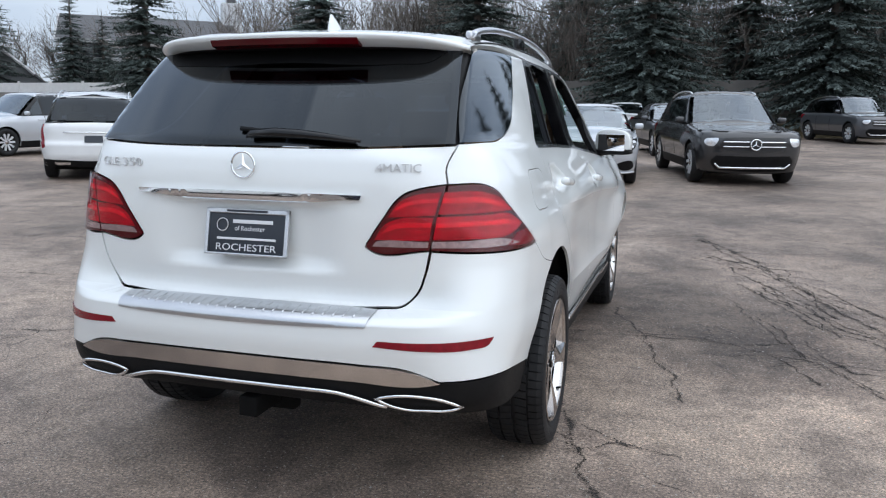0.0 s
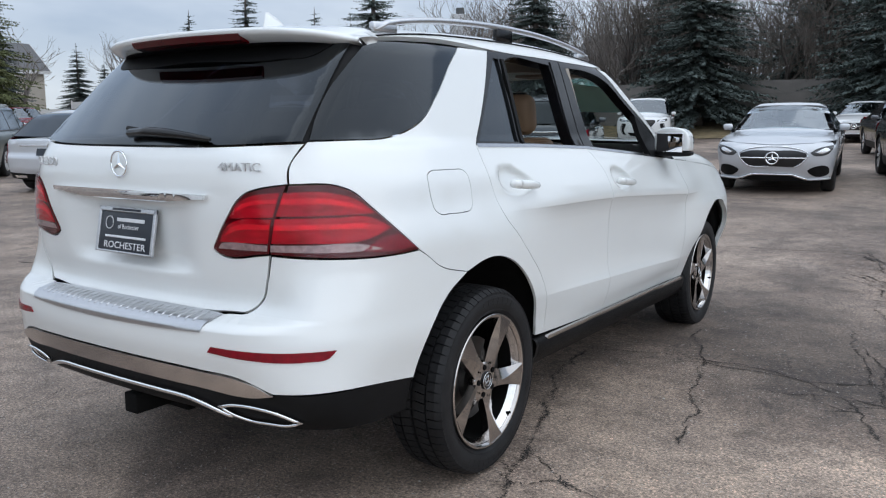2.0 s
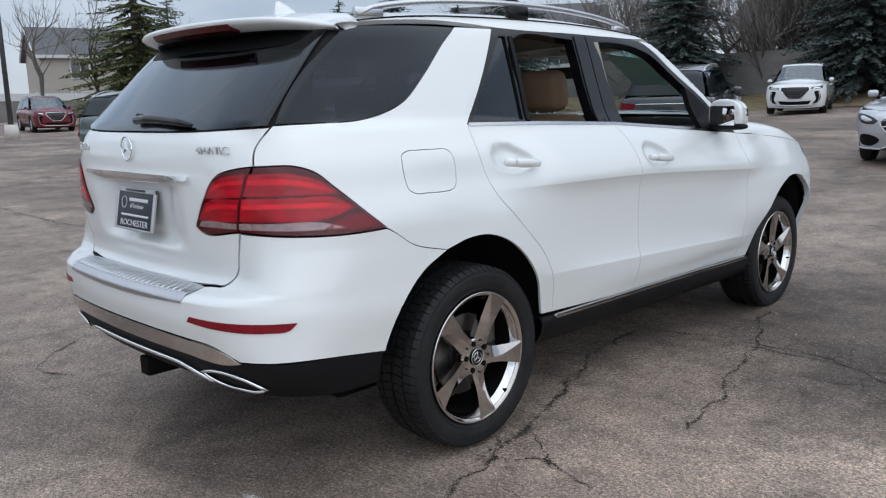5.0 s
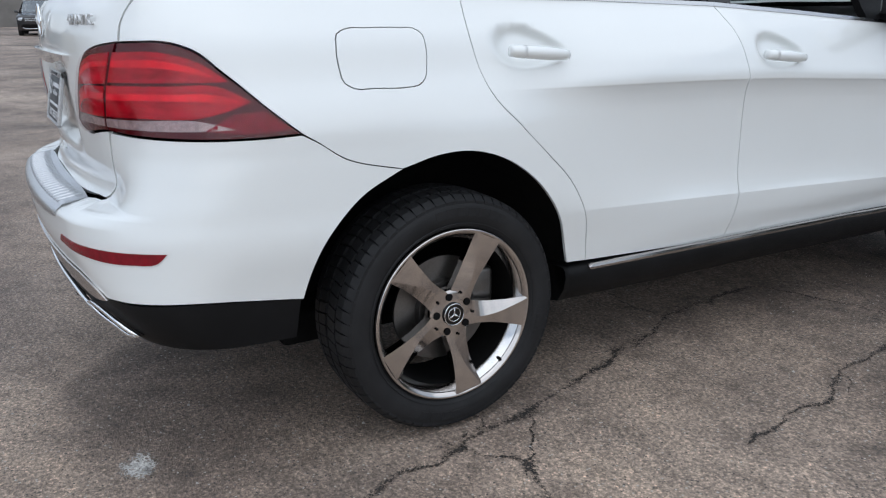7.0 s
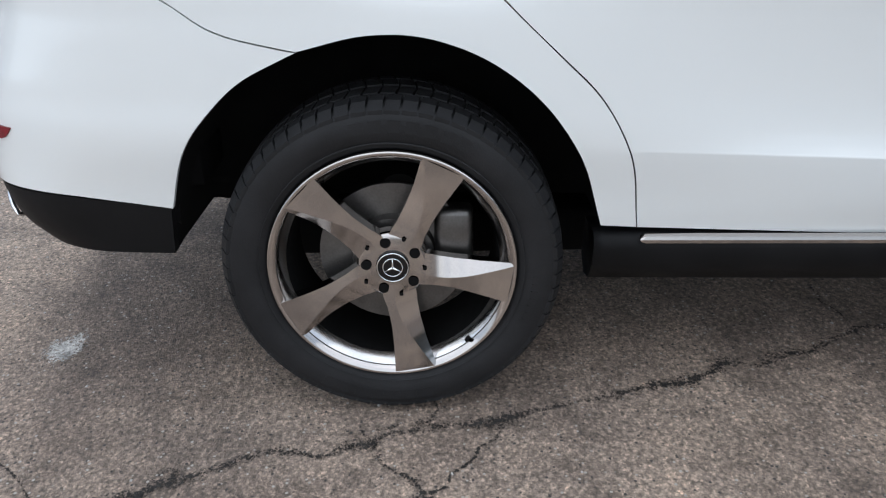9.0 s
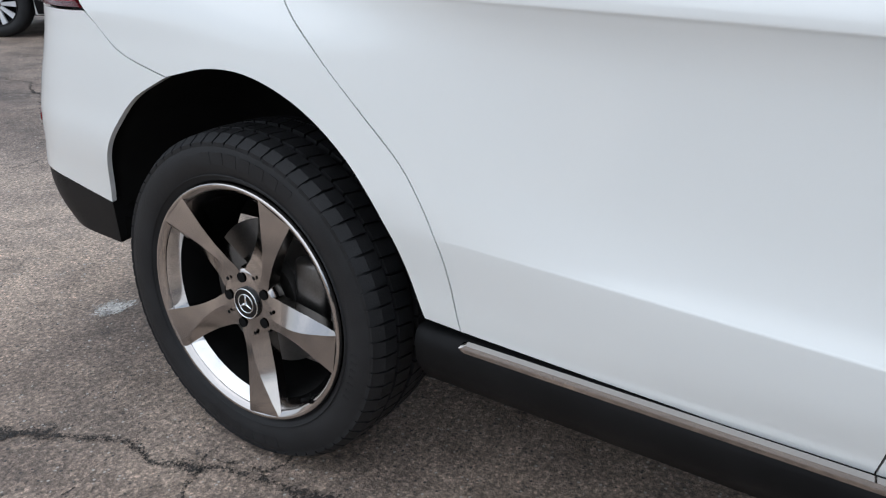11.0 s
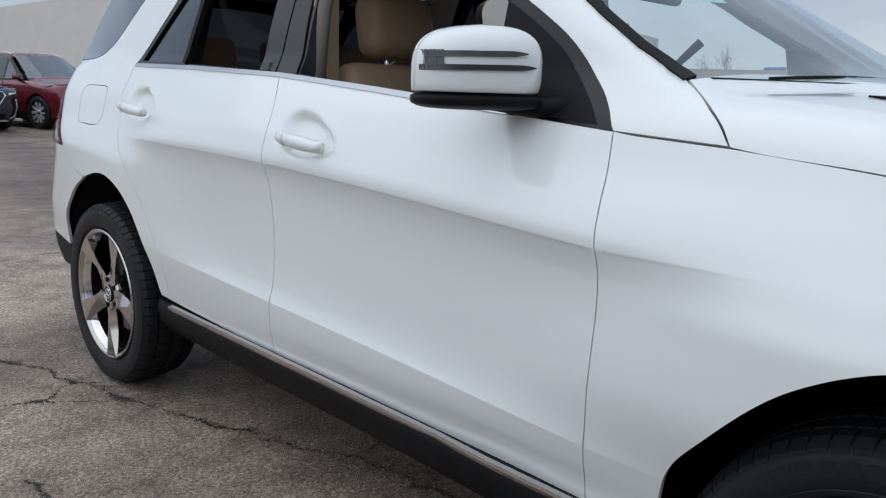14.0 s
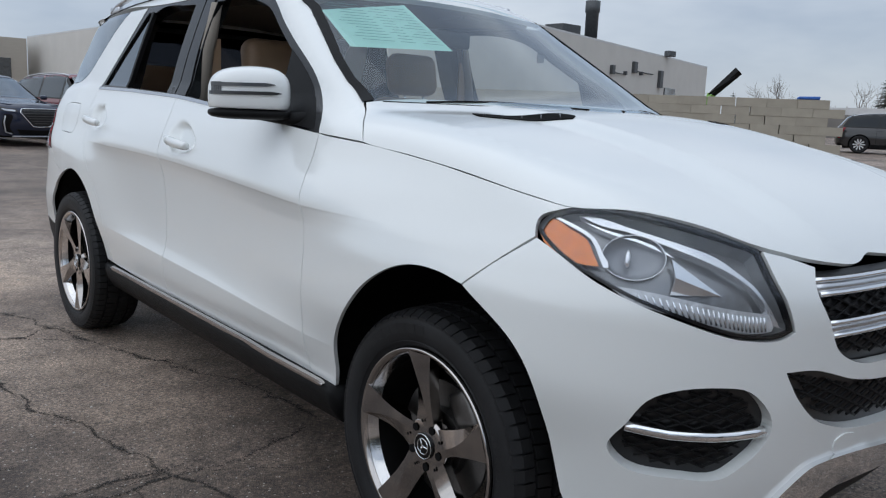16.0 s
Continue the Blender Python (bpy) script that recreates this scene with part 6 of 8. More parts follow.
def crack(points, width, rng, lift=.003):
    """An open crack: a jagged dark groove filled with grit, with crumbled edges."""
    P = [np.array(p, float) for p in points]
    path = []
    for a, b in zip(P, P[1:]):
        n = max(2, int(np.linalg.norm(b - a) / .035))
        path += [a + (b - a) * k / n for k in range(n)]
    path.append(P[-1])
    path = np.array(path)
    t = np.gradient(path, axis=0)
    t /= np.linalg.norm(t, axis=1, keepdims=True)
    nrm = np.stack([-t[:, 1], t[:, 0]], 1)
    wander = np.cumsum(rng.normal(0, .011, len(path)))
    wander -= np.linspace(0, wander[-1], len(path))
    path = path + nrm * wander[:, None]
    w = width * (.5 + rng.gamma(2.0, .35, len(path)))
    w[0] = w[-1] = .001
    V, A = [], []
    for p, n, h in zip(path, nrm, w):
        for c, e in ((-1.7, 1.1), (-.3, .30), (.3, .30), (1.7, 1.1)):
            q = p + c * n * h * (.6 + .4 * rng.random())
            V.append((q[0], q[1], ground_z(*q) + lift))
            A.append(e)
    F = [(4 * i + k, 4 * i + k + 1, 4 * i + k + 5, 4 * i + k + 4) for i in range(len(path) - 1) for k in range(3)]
    ob = raw("crack", V, F, CRACK)
    ob.data.attributes.new("across", "FLOAT", "POINT").data.foreach_set("value", A)
    return tagged(ob, label="dark jagged crack in the asphalt", category="crack", group="asphalt cracks", kind="structure")


rng = np.random.default_rng(4)
CRACKS = [
    ([(1.40, .15), (1.24, .60), (1.09, 1.03), (1.02, 1.30), (.98, 1.43), (.88, 1.70), (.68, 2.22), (.58, 2.88)], .020),
    ([(1.02, 3.75), (1.10, 3.35), (1.36, 2.52), (1.47, 2.23), (1.50, 1.7)], .010),
    ([(.58, 2.88), (.96, 3.02), (1.39, 3.06), (1.63, 2.98), (2.14, 2.77), (2.9, 2.6)], .010),
    ([(1.55, 7.4), (1.77, 6.8), (2.0, 6.1), (2.26, 5.3), (2.57, 4.05), (2.78, 3.46), (3.2, 2.4)], .040),
    ([(1.62, 7.1), (1.95, 5.9), (2.40, 5.0), (2.75, 4.2), (3.1, 3.6)], .025),
    ([(1.70, 6.2), (2.2, 5.75), (2.5, 5.6)], .02),
    ([(2.0, 5.6), (2.4, 5.35), (2.75, 5.25)], .015),
    ([(1.85, 4.2), (2.0, 3.75), (2.27, 2.74), (2.51, 2.19), (2.7, 1.4)], .009),
    ([(.2, 7.0), (1.2, 7.15), (1.8, 7.0), (2.8, 7.25), (4.2, 7.1)], .013),
    ([(1.3, 6.5), (2.1, 6.45), (3.4, 6.6)], .009),
    ([(1.0, .95), (1.25, 1.1), (1.5, 1.0)], .006),
    ([(1.6, .4), (1.5, .05), (1.62, -.4)], .006),
    ([(-3.2, 1.6), (-2.2, 1.9), (-1.2, 1.75)], .012),
    ([(-4.5, 3.2), (-3.0, 3.5), (-1.6, 3.35)], .014),
    ([(-6.0, 5.0), (-4.0, 5.3), (-2.0, 5.2)], .014),
    ([(-1.9, .5), (-1.5, .2), (-1.2, .25)], .012),
    ([(-9, 7.0), (-5, 7.6), (-3, 7.4)], .016),
    ([(-14, 3.0), (-9, 2.4), (-4, 2.9)], .018),
    ([(-16, -1.0), (-9, -.6), (-3, -1.2)], .018),
    ([(-.6, -2.2), (-1.4, -3.6), (-1.5, -5.2)], .012),
    ([(1.9, -1.2), (.4, -1.6), (-1.6, -1.35)], .008),
    ([(1.08, 2.95), (1.46, 2.99), (1.84, 2.96), (2.19, 3.10)], .012),
    ([(1.60, 2.66), (1.79, 2.63), (1.96, 2.71), (2.06, 2.53), (2.21, 2.22)], .011),
    ([(2.14, 2.92), (2.27, 2.72), (2.43, 2.75), (2.75, 2.82)], .008),
    ([(2.23, 3.16), (2.33, 2.74), (2.42, 2.52), (2.70, 2.52)], .009),
    ([(1.99, 3.78), (2.18, 3.14), (2.32, 2.57), (2.49, 2.08)], .009),
]
# the broken band where many cracks run side by side
BAND = np.array([(1.50, 6.1), (1.85, 5.75), (2.13, 5.12), (2.35, 4.48), (2.57, 3.85), (2.74, 3.48), (3.1, 2.75)])
for k in range(9):
    side = (k - 4) * .055
    i0 = int(rng.integers(0, 3))
    strand = BAND[i0:i0 + 4 + int(rng.integers(0, 2))] + np.array([side, side * .9]) + rng.normal(0, .05, (1, 2))
    CRACKS.append(([tuple(p) for p in strand + rng.normal(0, .045, strand.shape)], .010 + .010 * rng.random()))
for pts, w in CRACKS:
    crack(pts, w * .62 + .003, rng)
    for k in range(int(.5 * len(pts))):
        i = int(rng.integers(0, len(pts) - 1))
        p = np.array(pts[i]) + rng.random() * (np.array(pts[i + 1]) - np.array(pts[i]))
        a = rng.random() * math.tau
        L = .15 + .4 * rng.random()
        q = p + L * np.array([math.cos(a), math.sin(a)])
        crack([tuple(p), tuple((p + q) / 2 + rng.normal(0, .04, 2)), tuple(q)], .0035, rng, .0022)
ring = []
for r, m in ((.05, 1.), (.085, 1.3)):
    for k in range(22):
        a = k * math.tau / 22
        q = r * (.75 + .4 * rng.random())
        ring.append((.675 + q * 1.3 * math.cos(a), .131 + q * math.sin(a), .004))
spot = raw("pale_stain", [(.675, .131, .004)] + ring, [(0, 1 + k, 1 + (k + 1) % 22) for k in range(22)] + [(1 + k, 1 + (k + 1) % 22, 23 + (k + 1) % 22, 23 + k) for k in range(22)], CHALK)
spot.data.attributes.new("across", "FLOAT", "POINT").data.foreach_set("value", [-.4] + [.45] * 22 + [1.6] * 22)
tagged(spot, label="pale chalky spot on the asphalt", category="stain", kind="structure")
pv, pf = [], []
for k in range(1500):
    x, y = rng.uniform(-2.5, 3.6), rng.uniform(-2.5, 7)
    r = .002 + .0055 * rng.random() ** 4
    z = ground_z(x, y)
    i = len(pv)
    h = r * .9
    a = rng.random() * 6
    for q in range(4):
        pv.append((x + r * math.cos(a + q * 1.571), y + r * .8 * math.sin(a + q * 1.571), z + .001))
    pv.append((x, y, z + h))
    pf += [(i + q, i + (q + 1) % 4, i + 4) for q in range(4)]
tagged(raw("gravel", pv, pf, PALE_STAIN), label="loose pale grit scattered on the asphalt", category="gravel", kind="stuff")
# ---------- parked cars ----------
def generic(L, W, H, belt, hood_z, cowl, tail, screen_run, sedan=False, nose_z=.80, cab=.75):
    """The skin of a parked car: rear bumper at y 0, nose at y L. tail: how far ahead the top of the back window is."""
    flank = curve((.15, .88), (.30, .94), (.50, .975), (.66, 1.0), (.82, .99), (.95, .975), (belt, .93), (belt + .3, .86))
    nose = curve((.2, .16), (.35, .06), (.55, .0), (.75, .0), (nose_z + .05, .05), (nose_z + .16, .16), (nose_z + .4, .5))
    stern = curve((.2, .16), (.35, .06), (.5, .0), (.70, .0), (.78, .05), (1.0, .06), (1.1, .10 if not sedan else .16), (1.3, .3))
    hood = curve((cowl - .3, hood_z + .03), (cowl, hood_z), (cowl + .5 * (L - cowl), hood_z - .055), (L - .32, nose_z + .085), (L - .12, nose_z + .03), (L, nose_z - .06))
    deck = curve((0, belt + .02), (.35, belt + .06), (1.0, belt + .08))
    base_back = .10 if not sedan else cab

    def f(x, y, z):
        x = np.abs(x)
        gs = x - W / 2 * flank(z) + .10 * np.maximum(.5 - y, 0) ** 2 + .12 * np.maximum(y - (L - .75), 0) ** 2
        gr = stern(z) + .10 * x ** 2 + .10 * x ** 4 - y
        gf = y - (L - nose(z) - .15 * x ** 2 - .20 * x ** 4)
        gt = z - np.where(y > cowl - .3, hood(y) - .05 * x ** 2, deck(y) if sedan else belt + .02)
        low = smax(smax(smax(gs, gr, .22), gf, .18), gt, .08)
        ws = x - (W / 2 * .925 - (.36 if not sedan or cab > 1 else .52) * (z - belt) - .10 * np.maximum(y - cowl + 1.2, 0) ** 2 * 0 - .06 * np.maximum(1.3 - y, 0) ** 2)
        roof = z - (H - .07 * x ** 2 - .05 * (y - .45 * L) ** 2)
        screen = (y - (cowl - screen_run * np.maximum(z - hood_z, -.02) / (H - hood_z) - .25 * x ** 2)) * .55
        back = (base_back + (tail - base_back) * np.maximum(z - belt, -.02) / (H - belt) + .12 * x ** 2 - y) * .6
        up = smax(smax(ws, roof, .14), smax(screen, back, .02), .06)
        return smin(low, np.maximum(up, belt - .06 - z), .03)
    return f


def parked_car(name, label, paint, spec, wheel_r=.36, axles=(.95, 3.75), emblem=True, grille="bar", rails=True, glass=None, tailform="vertical", trim=None):
    """Builds a parked car at the origin, nose towards +y."""
    L, W, H, belt, hood_z, cowl = spec["L"], spec["W"], spec["H"], spec["belt"], spec["hood_z"], spec["cowl"]
    SKIN.append(generic(**spec))
    car = root(name, label=label, category="car")
    dark_glass = glass or PRIVACY
    trim = trim or BLACK_TRIM
    a0, a1 = axles
    ar = wheel_r + .055

    def arch(yc):
        return [(yc + ar * math.cos(t), wheel_r + ar * math.sin(t)) for t in np.linspace(-.28, math.pi + .28, 11)]
    mid = L / 2

    def lside(u, v):
        return cast(np.stack([0 * u, u, v], -1), (1., 0, 0), 1.3, 40)

    def rside(u, v):
        return lside(u, v) * (-1, 1, 1)
    lo = .32
    a_r, a_f = arch(a0), arch(a1)
    flank = [(.22, .45, 1), (.30, lo, 1), (a_r[-1][0], a_r[-1][1], 1), *a_r[::-1][1:-1], (a_r[0][0], a_r[0][1], 1), (a_f[-1][0], a_f[-1][1], 1), *a_f[::-1][1:-1], (a_f[0][0], a_f[0][1], 1), (L - .30, lo, 1), (L - .25, .50, 1), (L - .30, spec["nose_z"] + .02, 1), (cowl + .4, hood_z - .07), (cowl - .1, belt - .01, 1), (.25, belt - .01, 1), (.22, .8)]
    for f in (lside, rside):
        panel("flank", [flank], f, paint, car, gap=0, depth=.02, res=.09, ds=.05)
    for f in (lside, rside):
        panel("sill", [[(a_r[0][0] + .02, .40, 1), (a_f[-1][0] - .02, .40, 1), (a_f[-1][0] - .03, .24, 1), (a_r[0][0] + .03, .24, 1)]], f, trim, car, gap=0, lift=.012, depth=.02, res=.12, ds=.08)
        for y0, y1 in ((.32 * L, .322 * L), (.53 * L, .532 * L)):
            panel("door_gap", [[(y0, .42, 1), (y1 + .004, .42, 1), (y1 + .004, belt - .02, 1), (y0, belt - .02, 1)]], f, DARK, car, gap=0, lift=.002, depth=.003, res=.12, ds=.1)
        for yh in (.35 * L, .56 * L):
            panel("handle", [[(yh - .10, belt - .13, 1), (yh + .10, belt - .13, 1), (yh + .10, belt - .10, 1), (yh - .10, belt - .10, 1)]], f, paint, car, gap=0, lift=.025, depth=.03, res=.1, ds=.06)

    def lround(u, v):
        return cast(np.stack([0 * u, 0 * u + L - 1.3, v], -1), np.stack([np.cos(u), np.sin(u), 0 * u], -1), 2.0, 60)

    def sround(u, v):
        return cast(np.stack([0 * u, 0 * u + 1.3, v], -1), np.stack([np.cos(u), np.sin(u), 0 * u], -1), 2.0, 60)
    h0 = math.atan2(1.3 - .30, W / 2 * .96)
    nz = spec["nose_z"] + .06
    h1 = math.pi - h0
    panel("front_bumper", [[(h0, .26, 1), (1.571, .22), (h1, .26, 1), (h1 + .02, nz, 1), (1.571, nz + .03), (h0 - .02, nz, 1)]], lround, paint, car, gap=0, depth=.02, res=.08, ds=.06)
    zt = belt - .01
    panel("rear_body", [[(-h0 - .12 + .12, .30, 1), (-1.571, .28), (-h1, .30, 1), (-h1 - .02, zt, 1), (-1.571, zt + .03), (-h0 + .02, zt, 1)]], sround, paint, car, gap=0, depth=.02, res=.08, ds=.06)
    panel("rear_valance", [[(-h0, .30, 1), (-1.571, .26), (-h1, .30, 1), (-h1, .42, 1), (-1.571, .38), (-h0, .42, 1)]], sround, trim, car, gap=0, lift=.006, depth=.02, res=.1, ds=.08)
    # the face: grille, intakes, lamps
    def lnose(u, v):
        return cast(np.stack([u, 0 * u + L - 1.3, v], -1), (0, 1., 0), 2.0, 60)

    def wrap(x, z, *c):
        p = lnose(np.array([float(x)]), np.array([z]))[0]
        return (math.atan2(p[1] - (L - 1.3), p[0]), z, *c)

    def both(half):
        return [*half, *[(-q[0], *q[1:]) for q in half[::-1]]]

    def rail(name, x0, x1, z0, z1, r, mat, parent, label="", out=.014, squash=1.):
        q = lnose(np.linspace(x0, x1, 13), np.linspace(z0, z1, 13))
        part(name, tube([tuple(v + out * n) for v, n in zip(q, gradient(q))], r, 6, squash=squash), mat, parent, label)
    nz = spec["nose_z"]
    fine_panel = dict(gap=0, depth=.02, res=.06, ds=.05)
    if grille == "bar":
        g = panel("grille", [both([(.06, nz - .045), (.50, nz - .055, 1), (.56, nz - .15), (.50, nz - .275, 1), (.06, nz - .29)])], lnose, GRILLE, car, lift=.006, label="black grille with chrome louvres", **fine_panel)
        for zz in (nz - .125, nz - .205):
            for sx in (1, -1):
                rail("louvre", sx * .095, sx * .52, zz, zz, .020, CHROME, g, "chrome louvre", squash=.7)
        panel("lower_intake", [both([(.05, nz - .37), (.62, nz - .36, 1), (.70, nz - .46), (.60, nz - .62, 1), (.05, nz - .64)])], lnose, BLACK_TRIM, car, lift=.005, label="black lower intake", **fine_panel)
        rail("skid_bar", -.55, .55, nz - .56, nz - .56, .022, CHROME, car, "chrome skid bar", .03)
        for sx in (1, -1):
            rail("skid_end", sx * .55, sx * .63, nz - .56, nz - .49, .020, CHROME, car, "", .03)
        lamp_top, lamp_low, star_z = nz - .045, nz - .225, nz - .165
        hl = [(.57, lamp_top), (.70, lamp_top - .005), (.80, lamp_top - .02), (.83, nz - .12), (.80, lamp_low + .02), (.66, lamp_low), (.60, nz - .16)]
        inner = [(.60, nz - .065), (.70, nz - .065), (.79, nz - .08), (.81, nz - .12), (.785, nz - .18), (.67, nz - .20), (.625, nz - .15)]
    elif grille == "oval":
        g = panel("grille", [both([(.05, nz - .055), (.36, nz - .06), (.47, nz - .09, 1), (.49, nz - .15), (.38, nz - .27), (.05, nz - .295)])], lnose, GRILLE, car, lift=.006, label="black grille with one chrome bar", **fine_panel)
        rail("louvre", -.47, .47, nz - .165, nz - .165, .015, CHROME, g, "chrome bar", squash=.8)
        edge = both([(.05, nz - .295), (.38, nz - .27), (.49, nz - .15)])
        q = outline(edge, .05)
        v = lnose(q[:, 0], q[:, 1])
        part("surround", tube([tuple(a + .008 * n) for a, n in zip(v, gradient(v))][:-6], .009, 6), CHROME, g)
        for sx in (1, -1):
            panel("side_intake", [[(sx * .50, nz - .36), (sx * .60, nz - .30), (sx * .78, nz - .30), (sx * .80, nz - .40), (sx * .62, nz - .455)]], lnose, BLACK_TRIM, car, lift=.005, label="black side intake", **fine_panel)
            rail("lip", sx * .30, sx * .50, nz - .42, nz - .49, .018, CHROME, car, "", .02)
            rail("lip", sx * .50, sx * .80, nz - .49, nz - .48, .018, paint, car, "", .02)
        panel("lower_intake", [both([(.05, nz - .44), (.34, nz - .445, 1), (.46, nz - .52, 1), (.05, nz - .53)])], lnose, BLACK_TRIM, car, lift=.005, label="black lower intake", **fine_panel)
        rail("lip", -.30, .30, nz - .415, nz - .415, .014, CHROME, car, "", .02)
        star_z = nz - .165
        hl = [(.53, nz - .085, 1), (.60, nz - .035), (.72, nz + .005), (.84, nz + .025, 1), (.83, nz - .03), (.78, nz - .10), (.66, nz - .135), (.58, nz - .13)]
        inner = [(.60, nz - .075), (.66, nz - .045), (.77, nz - .015), (.795, nz - .045), (.75, nz - .075), (.66, nz - .095)]
    else:
        g = panel("grille", [both([(.05, nz - .44), (.20, nz - .43, 1), (.46, nz - .12, 1), (.42, nz - .045, 1), (.05, nz - .04)][::-1])], lnose, GRILLE, car, lift=.006, label="tall dark mesh grille", **fine_panel)
        q = outline(both([(.05, nz - .44), (.20, nz - .43, 1), (.46, nz - .12, 1), (.42, nz - .045, 1), (.05, nz - .04)][::-1]), .06)
        v = lnose(q[:, 0], q[:, 1])
        part("surround", tube([tuple(a + .008 * n) for a, n in zip(v, gradient(v))], .011, 6, closed=True), CHROME, g)
        for k in range(6):
            zz = nz - .09 - .055 * k
            ww = .40 - max(0, k - 1) * .055
            rail("louvre", -ww, ww, zz, zz, .006, STEEL, g)
        panel("lower_intake", [both([(.05, nz - .52), (.52, nz - .50, 1), (.44, nz - .62, 1), (.05, nz - .63)])], lnose, BLACK_TRIM, car, lift=.005, label="black lower intake", **fine_panel)
        rail("lip_trim", -.58, .58, nz - .65, nz - .65, .020, SILVER, car, "silver lip", .016)
        star_z = nz - .2
        hl = [(.50, nz - .115, 1), (.52, nz - .06), (.68, nz - .045), (.84, nz - .01), (.85, nz - .055), (.70, nz - .11)]
        inner = [(.54, nz - .095), (.56, nz - .075), (.70, nz - .065), (.79, nz - .05), (.78, nz - .07), (.68, nz - .095)]
        for sx in (1, -1):
            panel("corner_duct", [[(sx * .62, nz - .18), (sx * .76, nz - .17, 1), (sx * .80, nz - .40), (sx * .72, nz - .58, 1), (sx * .56, nz - .60, 1), (sx * .66, nz - .46)]], lnose, BLACK_TRIM, car, lift=.005, label="black corner duct", **fine_panel)
            q = [(sx * .74, nz - .20), (sx * .765, nz - .35), (sx * .72, nz - .56), (sx * .60, nz - .60)]
            v = lnose(np.array([w_[0] for w_ in q]), np.array([w_[1] for w_ in q]))
            part("light_blade", tube([tuple(a + .012 * n) for a, n in zip(v, gradient(v))], .014, 6), LED_CLEAR, car, "clear vertical light blade")
    if emblem:
        c = lnose(np.array([0.]), np.array([star_z]))[0]
        star("emblem", c + (0, .062, 0), .090, 1, car, .012)
    for s in (1, -1):
        def m(l):
            return [wrap(*q) for q in l] if s > 0 else [(math.pi - q[0], *q[1:]) for q in [wrap(*q) for q in l][::-1]]

        def ms(l):
            return l if s > 0 else [(-math.pi - p[0], *p[1:]) for p in l[::-1]]
        lamp = panel("headlamp", [m(hl)], lround, LAMP_DARK, car, gap=0, lift=.006, depth=.02, res=.05, ds=.04, label="clear headlamp in a dark housing")
        panel("reflector", [m(inner)], lround, LAMP_SILVER, lamp, gap=0, lift=.010, depth=.004, res=.05, ds=.04, label="bright lamp reflector")
        if tailform == "vertical":
            tl = [(-h0 + .06, 1.08, 1), (-h0 - .02, 1.08, 1), (-h0 - .10, .64, 1), (-h0 - .04, .62, 1)]
        else:
            tl = [(-h0 + .16, .98, 1), (-h0 - .30, .94, 1), (-h0 - .28, .84, 1), (-h0 + .04, .80, 1)]
        panel("tail_lamp", [ms(tl)], sround, RED_REFLECTOR, car, gap=0, lift=.008, depth=.02, res=.06, ds=.05, label="dark red tail lamp")
        ex = [(-h0 - .20, .36, 1), (-h0 - .42, .36, 1), (-h0 - .40, .31, 1), (-h0 - .22, .31, 1)]
        panel("exhaust_trim", [ms(ex)], sround, CHROME, car, gap=0, lift=.012, depth=.02, res=.06, ds=.05)
    # rear strip and plate
    u = np.linspace(-1.571 - .42, -1.571 + .42, 11)
    q = sround(u, np.full(11, .93))
    part("gate_strip", tube([tuple(v + .008 * n) for v, n in zip(q, gradient(q))], .012, 6), CHROME, car)
    for rnd, uu, zz in ((sround, -1.571, .80),):
        q = rnd(np.array([uu - .13, uu + .13, uu + .13, uu - .13]), np.array([zz - .07, zz - .07, zz + .07, zz + .07]))
        raw("plate", [tuple(v + .012 * n) for v, n in zip(q, gradient(q))], [(0, 1, 2, 3)], PLATE, car, "plain dealer plate")

    # hood, roof, glass
    def ltop(u, v):
        return cast(np.stack([u, v, 0 * u + .5], -1), (0, 0, 1.), 1.6, 50)
    w = W / 2
    wt = .655 if not spec["sedan"] else .60
    panel("hood", [[(-w * .86, cowl - .12, 1), (w * .86, cowl - .12, 1), (w * .90, L - .55), (w * .62, L - .26, 1), (0, L - .14), (-w * .62, L - .26, 1), (-w * .90, L - .55)]], ltop, paint, car, gap=0, depth=.02, res=.09, ds=.07)
    y0, y1 = spec["tail"] + .02, cowl - spec["screen_run"] + .04
    panel("roof", [[(-w * .70, y0, 1), (0, y0 - .06), (w * .70, y0, 1), (w * .735, (y0 + y1) / 2), (w * .70, y1, 1), (0, y1 + .06), (-w * .70, y1, 1), (-w * .735, (y0 + y1) / 2)]], ltop, paint, car, gap=0, depth=.02, res=.1, ds=.08)
    if spec["sedan"]:
        panel("boot_lid", [[(-w * .8, .10, 1), (w * .8, .10, 1), (w * .8, spec.get("cab", .75) + .05, 1), (-w * .8, spec.get("cab", .75) + .05, 1)]], ltop, paint, car, gap=0, depth=.02, res=.1, ds=.08)

    def lfront(u, v):
        return cast(np.stack([u, 0 * u + L * .45, v], -1), (0, 1., 0), L * .6, 70)

    def lrear(u, v):
        return cast(np.stack([u, 0 * u + L * .45, v], -1), (0, -1., 0), L * .5, 70)
    panel("windshield", [[(-w * .80, hood_z + .01, 1), (0, hood_z + .03), (w * .80, hood_z + .01, 1), (w * wt, H - .095, 1), (0, H - .05), (-w * wt, H - .095, 1)]], lfront, SCREEN, car, gap=0, depth=.004, res=.1, ds=.08)
    panel("rear_window", [[(-w * .78, belt + .06, 1), (0, belt + .05), (w * .78, belt + .06, 1), (w * .63, H - .12, 1), (0, H - .09), (-w * .63, H - .12, 1)]], lrear, dark_glass, car, gap=0, depth=.004, res=.1, ds=.08)
    run, st = spec["screen_run"], spec["tail"]
    hh = H - .115
    zb = belt + .005
    k0 = .30 if not spec["sedan"] else spec.get("cab", .75) + .20
